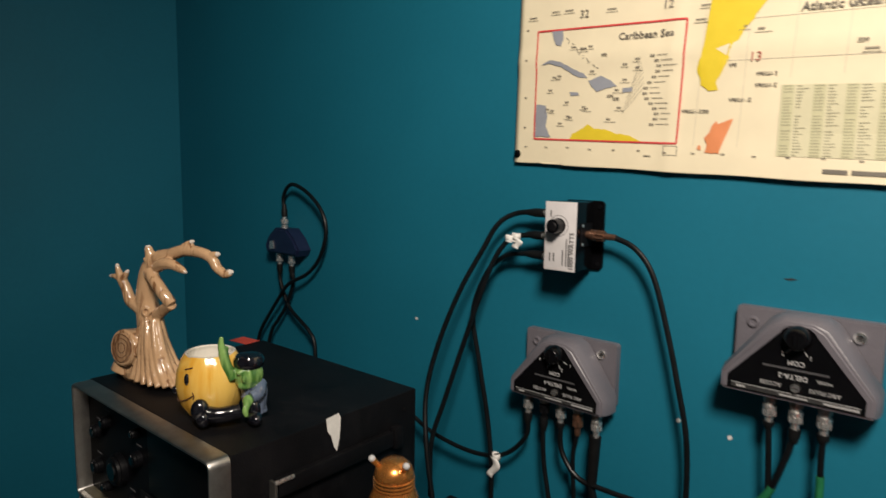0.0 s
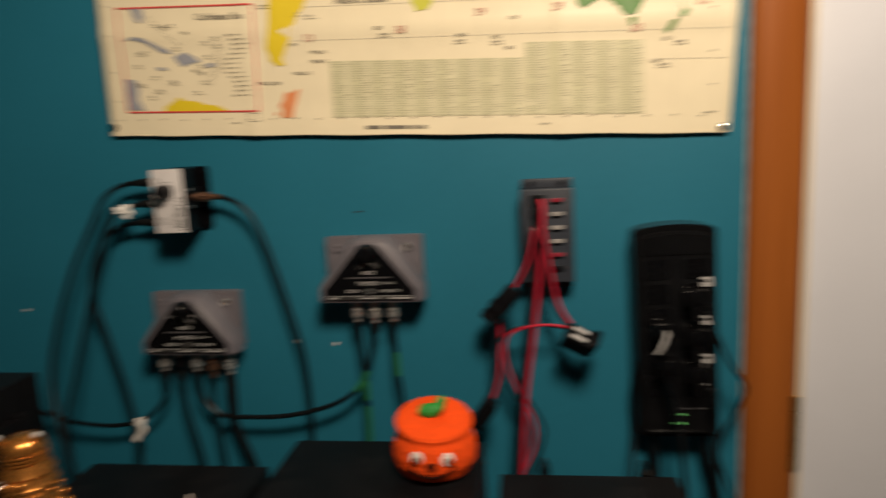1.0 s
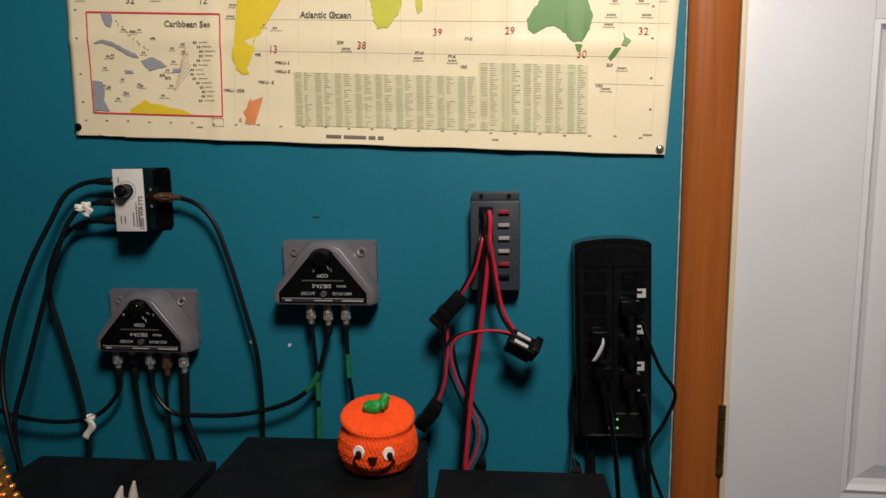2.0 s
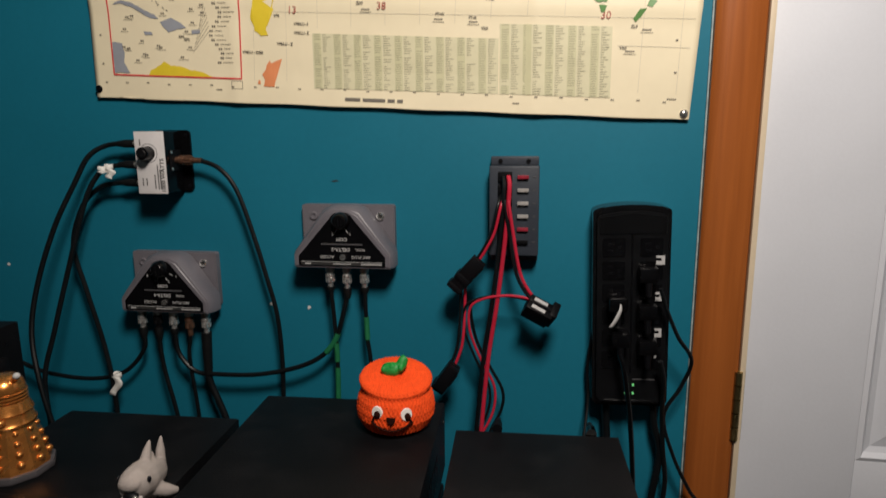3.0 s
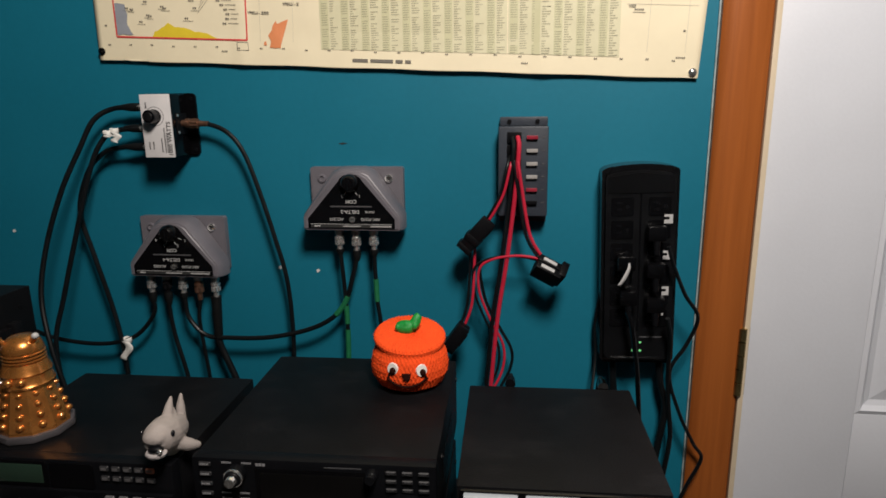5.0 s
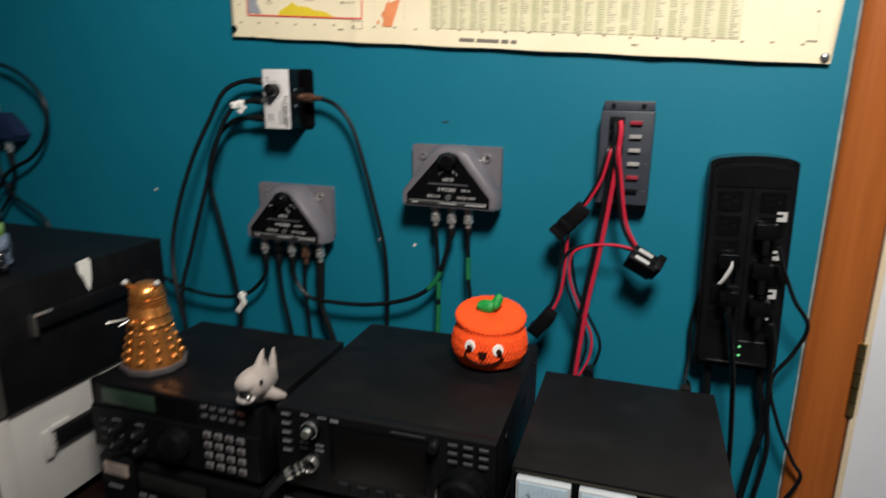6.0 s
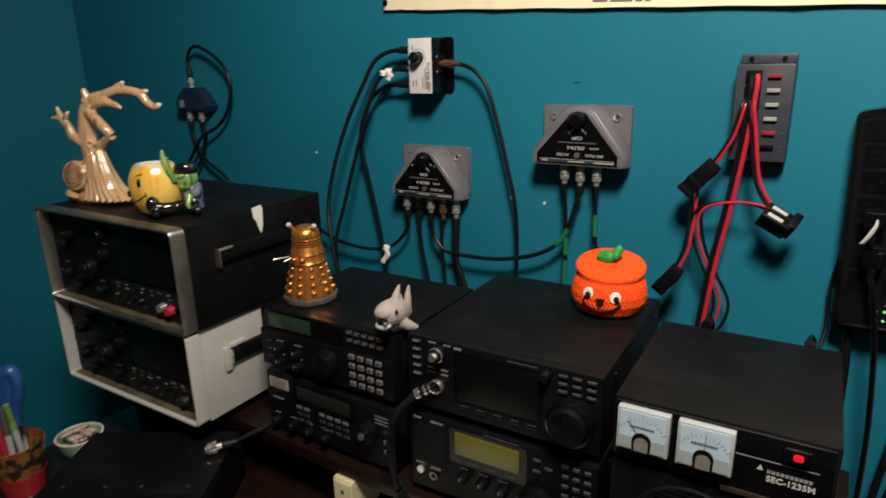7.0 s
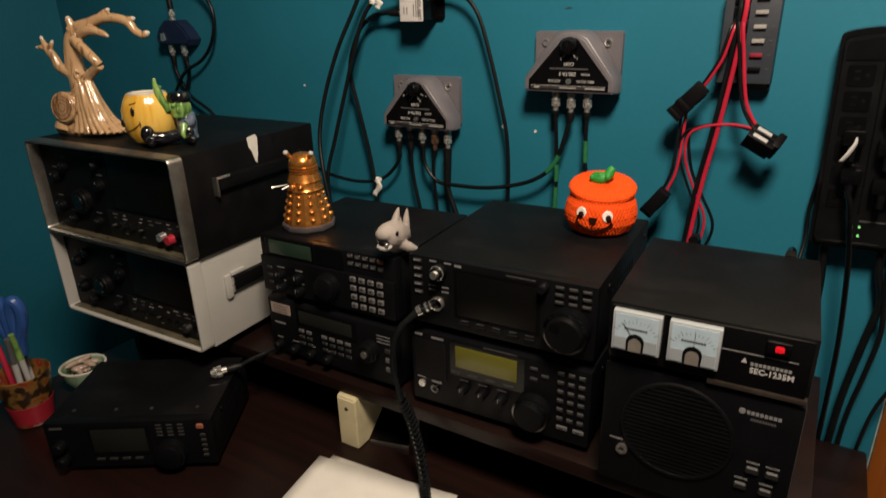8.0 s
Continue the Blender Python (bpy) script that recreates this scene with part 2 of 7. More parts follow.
def facing(x, y, z, turn=0.0):
    """A pose for lettering on a front that faces -y."""
    return Matrix.Translation((x, y, z)) @ pose(0, 0, 0, 90, 0, 0) @ pose(0, 0, 0, 0, 0, turn)


# ---- the room ----
X0, X1, Y0, ZF, ZC = -1.335, 1.75, -2.35, 0.0, 2.25
DX0, DX1, DZ1 = 0.617, 1.40, 2.05


def slab(name, a, mat, label, bevel=0.0):
    return tagged(new(name, mesh_from(name, Box(*a, bevel=bevel), mat)), label, "", "", "structure")


wall = bmesh.new()
box(wall, X0 - 0.12, DX0, 0, 0.12, ZF, ZC)
box(wall, DX1, X1 + 0.12, 0, 0.12, ZF, ZC)
box(wall, DX0, DX1, 0, 0.12, DZ1, ZC)
tagged(new("wall_north", mesh_from("wall_north", wall, TEAL, False)), "teal painted wall behind the radio desk", "wall", "", "structure")
slab("wall_west", (X0 - 0.12, X0, Y0, 0, ZF, ZC), TEAL, "teal painted side wall in the dark corner")
# the two unseen walls get an added pale tint that bounces fill light
FILL_BLUE = material("bounce_fill_blue", (0.42, 0.50, 0.58), 0.6, vary=0.06, scale=4, bump=0.14, fine=110)
slab("wall_east", (X1, X1 + 0.12, Y0, 0, ZF, ZC), FILL_BLUE, "unseen wall past the door, tinted pale blue for bounce")
slab("wall_south", (X0 - 0.12, X1 + 0.12, Y0 - 0.12, Y0, ZF, ZC), FILL_BLUE, "unseen wall across the room, tinted pale blue for bounce")
slab("floor", (X0 - 0.12, X1 + 0.12, Y0 - 0.12, 0.12, ZF - 0.1, ZF), CARPET, "dark carpeted floor")
slab("ceiling", (X0 - 0.12, X1 + 0.12, Y0 - 0.12, 0.12, ZC, ZC + 0.1), CEILING_WHITE, "white painted ceiling")

# spot lamp on the ceiling: a base, a short stem and an open cone that is turned to the radio wall
fixture = thing("ceiling_light", pose(LAMP_AT[0], LAMP_AT[1], ZC), "white ceiling spotlight turned to the wall, switched on", "ceiling light")
part("base", lathe(bmesh.new(), [(0.0, -0.0), (0.055, -0.0), (0.060, -0.010), (0.055, -0.018), (0.0, -0.020)], 32), CEILING_WHITE, fixture)
part("stem", Cyl((0, 0, -0.018), (0, 0, -1), 0.008, 0.030, 14), CEILING_WHITE, fixture)

# the door, its jamb and its oak casing
door = thing("door_1", pose(DX0 + 0.012, 0.004, ZF), "white panelled door with brass hinges, closed", "door", "", "structure")
DW, DH = DX1 - DX0 - 0.02, DZ1 - ZF - 0.012
leaf = bmesh.new()
box(leaf, 0, DW, 0.008, 0.035, 0.01, DH)
part("leaf", leaf, DOOR_WHITE, door, smooth=False)


def stile(x0, x1, z0, z1):
    part("stile", Box(x0, x1, 0, 0.0079, z0, z1, bevel=0.0015), DOOR_WHITE, door)


PANELS = [(0.157, 0.354, 0.842, 1.475), (0.434, 0.631, 0.842, 1.475), (0.157, 0.354, 0.20, 0.69), (0.434, 0.631, 0.20, 0.69), (0.157, 0.354, 1.60, 1.90), (0.434, 0.631, 1.60, 1.90)]
stile(0, 0.157, 0.01, DH)
stile(0.631, DW, 0.01, DH)
stile(0.354, 0.434, 0.01, DH)
for px0, px1 in ((0.157, 0.354), (0.434, 0.631)):
    for za, zb in ((0.01, 0.20), (0.69, 0.842), (1.475, 1.60), (1.90, DH)):
        stile(px0, px1, za, zb)
for x0, x1, z0, z1 in PANELS:
    bm = bmesh.new()
    # sloped moulding, then the raised field
    rings = [(0.0, 0.0006), (0.006, -0.0018), (0.012, 0.0045), (0.020, 0.0075), (0.042, 0.0025)]
    loops = [[bm.verts.new(v) for v in ((x0 + i, y, z0 + i), (x1 - i, y, z0 + i), (x1 - i, y, z1 - i), (x0 + i, y, z1 - i))] for i, y in rings]
    for a, b in zip(loops, loops[1:]):
        for i in range(4):
            bm.faces.new((a[i], a[(i + 1) % 4], b[(i + 1) % 4], b[i]))
    bm.faces.new(loops[-1])
    part("panel", bm, DOOR_WHITE, door, smooth=False)
for z in (0.870, 0.20, 1.72):
    hinge = part("hinge", Box(-0.015, 0.000, -0.0145, 0.003, z + 0.0, z + 0.102), BRASS, door, "aged brass butt hinge")
    for i in range(5):
        part("knuckle", Cyl((-0.010, -0.0165, z + 0.001 + i * 0.0203), (0, 0, 1), 0.0058, 0.0188, 12), BRASS, hinge)

trim = thing("trim_1", pose(0, 0, 0), "orange oak casing beside the white door", "door trim", "", "structure")


def casing(x0, x1):
    """Upright moulded board with a rounded front."""
    prof = [(0, 0), (0, -0.010), (0.004, -0.014), (0.016, -0.0165), (0.032, -0.0165), (0.048, -0.0145), (0.0545, -0.012), (0.057, -0.008), (0.057, 0)]
    w = x1 - x0
    bm = bmesh.new()
    lo = [bm.verts.new((x0 + a / 0.057 * w, y - 0.0002, ZF)) for a, y in prof]
    hi = [bm.verts.new((x0 + a / 0.057 * w, y - 0.0002, DZ1 + 0.05)) for a, y in prof]
    for i in range(len(prof) - 1):
        bm.faces.new((lo[i], lo[i + 1], hi[i + 1], hi[i]))
    bm.faces.new(lo)
    bm.faces.new(hi[::-1])
    return bm


part("casing", casing(0.5575, 0.6205), OAK, trim)
part("casing", casing(DX1 + 0.004, DX1 + 0.060), OAK, trim)
part("head_casing", Box(0.5575, DX1 + 0.06, -0.0165, -0.0002, DZ1 + 0.051, DZ1 + 0.106, bevel=0.003), OAK, trim)
part("jamb", Box(0.6210, DX0 + 0.0115, -0.0125, 0.115, ZF, DZ1 + 0.04, bevel=0.0015), material("cream_jamb_paint", (0.60, 0.50, 0.36), 0.45, vary=0.08, scale=20), trim, "cream painted door jamb edge")
part("caulk_line", Box(0.5552, 0.5572, -0.003, -0.0003, ZF, DZ1 + 0.05), material("dried_caulk", (0.26, 0.31, 0.31), 0.7, vary=0.5, scale=60), trim, "pale unpainted line beside the casing")

# ---- the desk and the low shelf that stands on it ----
DESK, SHELF = 0.630, 0.737
desk = thing("desk", pose(0, 0, ZF), "dark reddish wooden desk against the teal wall", "desk")
part("desktop", Box(-0.705, 0.545, -0.84, -0.050, DESK - 0.03, DESK, bevel=0.004), DARKWOOD, desk)
for x in (-0.69, 0.505):
    part("side_panel", Box(x, x + 0.025, -0.80, -0.07, 0, DESK - 0.031), DARKWOOD, desk)
part("back_panel", Box(-0.664, 0.504, -0.095, -0.08, 0.25, DESK - 0.031), DARKWOOD, desk)
shelf = thing("desk_shelf", pose(0, 0, DESK), "low dark wooden shelf on the desk, under the radios", "shelf")
part("board", Box(-0.685, 0.470, -0.395, -0.060, SHELF - DESK - 0.020, SHELF - DESK, bevel=0.0015), DARKWOOD, shelf)
for x in (-0.665, -0.02, 0.440):
    part("support", Box(x, x + 0.018, -0.375 if x < 0 else -0.30, -0.070, 0.0003, SHELF - DESK - 0.0203), DARKWOOD, shelf)
part("back_board", Box(-0.646, 0.439, -0.085, -0.072, 0.0003, SHELF - DESK - 0.0203), DARKWOOD, shelf)


# ---- radios on the desk ----
def feet(parent, w, d, h, inset=0.025):
    for x in (inset, w - inset):
        for y in (inset, d - inset):
            part("foot", Cyl((x, y, 0), (0, 0, 1), 0.009, h, 12), RUBBER, parent)


def knob(parent, x, z, r, depth, mat=BLACK_PLASTIC, y=0.0, label="", ring=None, pointer=False):
    """A turned knob with a ribbed skirt on a front at y."""
    bm = bmesh.new()
    seg = 28
    prof = [(0.0, r * 0.98), (0.12, r), (0.62, r * 0.96), (0.66, r * 0.86), (0.94, r * 0.82), (1.0, r * 0.74)]
    loops = []
    for s, rad in prof:
        loops.append([bm.verts.new((x + rad * (1 - (0.035 if (k % 2 and 0.1 < s < 0.65) else 0)) * math.cos(2 * math.pi * k / seg), y - s * depth, z + rad * (1 - (0.035 if (k % 2 and 0.1 < s < 0.65) else 0)) * math.sin(2 * math.pi * k / seg))) for k in range(seg)])
    for a, b in zip(loops, loops[1:]):
        for k in range(seg):
            bm.faces.new((a[k], a[(k + 1) % seg], b[(k + 1) % seg], b[k]))
    bm.faces.new(loops[-1])
    ob = part("knob", bm, mat, parent, label)
    if ring:
        part("ring", lathe_y(x, y - depth * 0.64, z, [(r * 0.99, 0.0), (r * 1.0, 0.0012), (r * 0.88, 0.0022), (r * 0.86, 0.0)]), ring, ob)
    if pointer:
        part("pointer", Box(x - r * 0.07, x + r * 0.07, y - depth - 0.0004, y - depth * 0.9, z + r * 0.1, z + r * 0.7), RADIO_PRINT, ob)
    return ob


def lathe_y(x, y, z, prof, seg=28):
    """A ring that faces the front: (radius, height towards -y)."""
    bm = bmesh.new()
    loops = [[bm.verts.new((x + r * math.cos(2 * math.pi * k / seg), y - h, z + r * math.sin(2 * math.pi * k / seg))) for k in range(seg)] for r, h in prof]
    for a, b in zip(loops, loops[1:] + loops[:1]):
        for k in range(seg):
            bm.faces.new((a[k], a[(k + 1) % seg], b[(k + 1) % seg], b[k]))
    return bm


def button(parent, x, z, w, h, depth=0.002, mat=BUTTON_GREY, y=0.0, label=""):
    return part("button", Box(x - w / 2, x + w / 2, y - depth, y + 0.0005, z - h / 2, z + h / 2, bevel=min(w, h) * 0.18, seg=1), mat, parent, label)


def bar(parent, x, z, w, h, mat=RADIO_PRINT, y=0.0):
    """A line of small print that cannot be read: a few plain strokes."""
    bm = bmesh.new()
    n = max(1, int(w / (h * 1.1)))
    for i in range(n):
        a = x - w / 2 + w * i / n
        box(bm, a, a + w / n * (0.78 if n > 1 else 1), y - 0.0004, y - 0.00005, z - h / 2, z + h / 2)
    return part("print_line", bm, mat, parent, smooth=False)


def cabinet(parent, w, d, h, z0, mat=BLACK_CASE, front=0.012):
    """A sheet-metal radio case with a folded cover, its lip and its front frame."""
    part("case", Box(0.001, w - 0.001, front, d, z0, z0 + h, bevel=0.003), mat, parent)
    for i in range(9):
        y = front + 0.05 + i * 0.012
        part("side_slot", Box(w - 0.0006, w + 0.0003, y, y + 0.006, z0 + h * 0.35, z0 + h * 0.7), BLACK_PLASTIC, parent, smooth=False)
    for sx in (0.0, w):
        for y in (front + 0.03, d - 0.03):
            part("screw", Cyl((sx, y, z0 + h * 0.85), (1 if sx else -1, 0, 0), 0.003, 0.0015, 10), BLACK_CASE, parent)


def face(parent, w, h, z0, front=0.012, mat=BLACK_PLASTIC):
    return part("front_panel", Box(0, w, 0, front + 0.004, z0, z0 + h, bevel=0.004), mat, parent)


LCD_OLIVE = material("olive_display", (0.11, 0.105, 0.018), 0.25, vary=0.08, scale=20, spec=0.5, emit=0.0)
LCD_GREEN = material("dim_green_display", (0.018, 0.035, 0.024), 0.2, vary=0.1, scale=30)
LCD_GREY = material("grey_display", (0.011, 0.0125, 0.011), 0.3, vary=0.1, scale=30)
KEY_GREY = material("pale_grey_key", (0.085, 0.082, 0.085), 0.5, vary=0.15, scale=100)
STICKER = material("tan_label", (0.30, 0.23, 0.20), 0.6, vary=0.15, scale=90)
ORANGE_DOT = material("orange_button", (0.30, 0.10, 0.055), 0.5)
LAMP_RED = material("red_indicator", (0.60, 0.010, 0.020), 0.25, emit=0.45)
METER_FACE = material("meter_face", (0.36, 0.46, 0.54), 0.4, vary=0.14, scale=60, emit=0.07)
HUB_TAN = material("meter_hub_window", (0.17, 0.155, 0.14), 0.4, vary=0.2, scale=120)
METER_GREY = material("meter_grey_field", (0.27, 0.30, 0.33), 0.4, vary=0.12, scale=60, emit=0.04)
CLEAR_RIM = material("clear_meter_rim", (0.34, 0.37, 0.40), 0.15, vary=0.1, spec=0.6)

DARK_RING = material("dark_metal_ring", (0.14, 0.14, 0.14), 0.22, 1.0, vary=0.3, scale=80)

# upper transceiver, wide dark screen
BX, BY, BR = 0.001, -0.387, 2.3
case_h = 0.090
upper = thing("transceiver", pose(BX, BY, SHELF + 0.116, 0, 0, BR), "black transceiver with a dark screen, stacked on another radio", "radio", "stacked radios")
W = 0.239
cabinet(upper, W, 0.250, case_h, 0.012)
face(upper, W, case_h + 0.002, 0.011)
feet(upper, W, 0.24, 0.012)
part("screen", Box(0.068, 0.170, -0.0015, 0.004, 0.033, 0.090, bevel=0.002), DARK_GLASS, upper, "dark switched-off screen")
part("screen_frame", Plate([(0.064, 0.029), (0.174, 0.029), (0.174, 0.094), (0.064, 0.094)], -0.0008, 0.003), GLOSS_BLACK, upper)
knob(upper, 0.046, 0.088, 0.0095, 0.014, ring=CHROME, label="small ringed volume knob")
knob(upper, 0.046, 0.088, 0.0062, 0.019, CHROME)
part("mic_jack", lathe_y(0.041, 0.0, 0.043, [(0.0092, 0.0), (0.0092, 0.004), (0.0080, 0.006), (0.0065, 0.004), (0.0065, 0.0)]), CHROME, upper, "chrome microphone socket")
knob(upper, 0.2085, 0.049, 0.0255, 0.024, ring=DARK_RING, label="large tuning knob with a metal rim")
part("finger_dimple", Cyl((0.199, -0.0225, 0.057), (0, -1, 0), 0.006, 0.002, 16), GLOSS_BLACK, upper)
knob(upper, 0.178, 0.093, 0.0060, 0.012)
for r in range(3):
    for c in range(3):
        button(upper, 0.196 + c * 0.0155, 0.095 - r * 0.009, 0.0105, 0.0042)
        bar(upper, 0.196 + c * 0.0155, 0.0953 - r * 0.009, 0.006, 0.0016, PRINT_DIM, y=-0.002)
for i in range(5):
    button(upper, 0.0145, 0.0965 - i * 0.0105, 0.012, 0.0046)
    bar(upper, 0.0145, 0.0968 - i * 0.0105, 0.009, 0.0018, y=-0.002)
for i in range(5):
    button(upper, 0.078 + i * 0.021, 0.021, 0.014, 0.0048, mat=BLACK_PLASTIC)
    bar(upper, 0.078 + i * 0.021, 0.0262, 0.010, 0.0010, PRINT_GREY)
bar(upper, 0.070, 0.0975, 0.010, 0.0028)
bar(upper, 0.150, 0.0975, 0.036, 0.0011, PRINT_GREY)
for x, z in ((0.034, 0.066), (0.052, 0.066), (0.034, 0.060), (0.052, 0.060), (0.036, 0.0985), (0.056, 0.0985)):
    bar(upper, x, z, 0.010, 0.0018)

# lower receiver, olive display
lower = thing("receiver", pose(BX, BY - 0.002, SHELF, 0, 0, BR), "black receiver with an olive display, under a transceiver", "radio", "stacked radios")
cabinet(lower, W, 0.235, 0.102, 0.012)
face(lower, W, 0.104, 0.011)
feet(lower, W, 0.23, 0.012)
part("display_bezel", Plate(rounded(0.058, 0.158, 0.064, 0.111, 0.003), -0.001, 0.003), GLOSS_BLACK, lower)
part("display", Box(0.0655, 0.1485, -0.0018, 0.002, 0.0765, 0.1065, bevel=0.0008), LCD_OLIVE, lower, "olive backlit display")
part("speaker_grille", Plate([(0.006, 0.050), (0.052, 0.050), (0.052, 0.104), (0.006, 0.104)], -0.001, 0.003), BLACK_CASE, lower)
knob(lower, 0.171, 0.046, 0.0225, 0.022, ring=DARK_RING, label="tuning knob with a metal rim")
for i, x in enumerate((0.074, 0.100, 0.126)):
    knob(lower, x + 0.003, 0.048, 0.0075, 0.013, pointer=True)
    bar(lower, x + 0.003, 0.0585, 0.012, 0.0014, PRINT_GREY)
for i, x in enumerate((0.066, 0.090, 0.114, 0.138)):
    button(lower, x, 0.068, 0.013, 0.004)
part("power_button", Cyl((0.0155, 0.001, 0.038), (0, -1, 0), 0.0050, 0.004, 16), NICKEL, lower)
part("phones_jack", lathe_y(0.034, 0.0, 0.034, [(0.006, 0), (0.006, 0.002), (0.003, 0.002), (0.003, 0)]), DARK_RING, lower)
bar(lower, 0.014, 0.047, 0.012, 0.0016)
bar(lower, 0.037, 0.0445, 0.015, 0.0026)
for r in range(7):
    for c in range(3 if r < 6 else 2):
        button(lower, (0.203 + c * 0.0125) if r < 6 else (0.2065 + c * 0.020), 0.1046 - r * 0.0123, 0.0088 if r < 6 else 0.014, 0.0058, mat=BUTTON_GREY if r < 6 else PRINT_GREY)
        bar(lower, (0.203 + c * 0.0125) if r < 6 else (0.2065 + c * 0.020), 0.1048 - r * 0.0123, 0.005, 0.0020, PRINT_DIM, y=-0.002)
bar(lower, 0.0125, 0.1105, 0.012, 0.0028)
bar(lower, 0.040, 0.1095, 0.018, 0.0026)
bar(lower, 0.126, 0.1130, 0.044, 0.0010, PRINT_GREY)
for i in range(3):
    button(lower, 0.170 + (i % 2) * 0.014, 0.102 - i * 0.007, 0.010, 0.0042, mat=BUTTON_GREY)

# two receivers beside the cabinets
AX, AY = -0.265, -0.382
AW = 0.238
upper_rx = thing("communications_receiver", pose(AX, AY, SHELF + 0.101, 0, 0, 1.6), "black receiver with a keypad and a green display, stacked", "radio", "stacked radios")
cabinet(upper_rx, AW, 0.205, 0.088, 0.010)
face(upper_rx, AW, 0.089, 0.010)
feet(upper_rx, AW, 0.20, 0.010)
part("display", Box(0.018, 0.097, -0.0014, 0.003, 0.0715, 0.0925, bevel=0.001), LCD_GREEN, upper_rx, "dim green display")
part("display_bezel", Plate(rounded(0.011, 0.102, 0.0675, 0.096, 0.003), -0.0008, 0.003), GLOSS_BLACK, upper_rx)
part("name_plate", Plate(rounded(0.105, 0.153, 0.0680, 0.0955, 0.003), -0.0012, 0.003), GLOSS_BLACK, upper_rx)
bar(upper_rx, 0.129, 0.086, 0.028, 0.0030)
bar(upper_rx, 0.129, 0.077, 0.034, 0.0014, PRINT_GREY)
for r in range(2):
    for c in range(5):
        button(upper_rx, 0.1655 + c * 0.0123, 0.0920 - r * 0.0110, 0.0095, 0.0062, mat=ORANGE_DOT if (r == 0 and c == 4) else BUTTON_GREY)
for r in range(4):
    for c in range(4):
        button(upper_rx, 0.1705 + c * 0.0147, 0.0605 - r * 0.0130, 0.0105, 0.0080, 0.003, mat=KEY_GREY, y=-0.004)
        bar(upper_rx, 0.1705 + c * 0.0147, 0.0610 - r * 0.0130, 0.0028, 0.0030, BUTTON_GREY, y=-0.0069)
for r in range(2):
    for c in range(5):
        bar(upper_rx, 0.1655 + c * 0.0123, 0.0922 - r * 0.0110, 0.006, 0.0030, KEY_GREY, y=-0.0020)
part("lower_fascia", Box(0.0015, AW - 0.0015, -0.004, 0.002, 0.0115, 0.0665, bevel=0.0012), BLACK_PLASTIC, upper_rx, "raised lower half of the front")
knob(upper_rx, 0.128, 0.042, 0.0195, 0.016, y=-0.004, label="tuning knob")
for x, z in ((0.040, 0.044), (0.074, 0.044), (0.040, 0.024), (0.074, 0.024)):
    knob(upper_rx, x, z - 0.001, 0.0078, 0.012, y=-0.004, pointer=True)
    bar(upper_rx, x, z + 0.0095, 0.014, 0.0012, y=-0.004)
for i in range(3):
    button(upper_rx, 0.018, 0.050 - i * 0.012, 0.009, 0.004, y=-0.004)

lower_rx = thing("scanner_receiver", pose(AX + 0.002, AY - 0.003, SHELF, 0, 0, 0.5), "black receiver with a tan label, under another receiver", "radio", "stacked radios")
cabinet(lower_rx, AW - 0.004, 0.210, 0.089, 0.010)
face(lower_rx, AW - 0.004, 0.090, 0.010)
feet(lower_rx, AW - 0.004, 0.20, 0.010)
part("label", Plate(rounded(0.007, 0.045, 0.0765, 0.0925, 0.001), -0.0008, 0.002), STICKER, lower_rx, "tan paper label with faint print")
for i in range(3):
    bar(lower_rx, 0.026, 0.0890 - i * 0.0045, 0.028, 0.0012, PRINT_GREY, y=-0.0009)
part("display", Box(0.062, 0.160, -0.0014, 0.003, 0.070, 0.090, bevel=0.001), LCD_GREY, lower_rx, "unlit grey display")
part("display_bezel", Plate(rounded(0.056, 0.168, 0.064, 0.095, 0.003), -0.0008, 0.003), GLOSS_BLACK, lower_rx)
for r in range(3):
    for c in range(7):
        if c not in (2,):
            button(lower_rx, 0.064 + c * 0.0145, 0.057 - r * 0.0105, 0.0105, 0.0055, mat=BUTTON_GREY if r else PRINT_GREY)
knob(lower_rx, 0.192, 0.060, 0.0160, 0.016, label="tuning knob")
part("shaft_cap", Cyl((0.192, -0.0165, 0.060), (0, -1, 0), 0.005, 0.002, 12), CHROME, lower_rx)
for i in range(4):
    knob(lower_rx, 0.018 + i * 0.032, 0.024, 0.0065, 0.012)
    bar(lower_rx, 0.018 + i * 0.032, 0.035, 0.012, 0.0012)
for i in range(3):
    button(lower_rx, 0.221, 0.0650 - i * 0.0145, 0.010, 0.008, mat=PRINT_GREY if i else BUTTON_GREY)
    bar(lower_rx, 0.214, 0.086 - i * 0.005, 0.022, 0.0012)
bar(lower_rx, 0.022, 0.060, 0.022, 0.0022)

# power supply on a loudspeaker
PX, PY, PR = 0.2638, -0.4205, 2.2
PW = 0.180
supply = thing("power_supply", pose(PX, PY, SHELF + 0.160, 0, 0, PR), "black power supply with two lit meters, on a speaker", "power supply")
PH = 0.0590
part("cover", Box(-0.0005, PW + 0.0005, 0.004, 0.201, 0.0088, 0.0088 + PH, bevel=0.002), BLACK_CASE, supply)
part("base_lip", Box(0.096, PW - 0.001, -0.0010, 0.006, 0.0035, 0.0085, bevel=0.0008), material("dull_bronze_strip", (0.075, 0.058, 0.050), 0.4, 0.6, vary=0.3, scale=60), supply, "thin bronze metal lip")
part("front_panel", Box(0.003, PW - 0.003, 0.0, 0.008, 0.0088, 0.0070 + PH, bevel=0.001), GLOSS_BLACK, supply)
feet(supply, PW, 0.19, 0.0086)
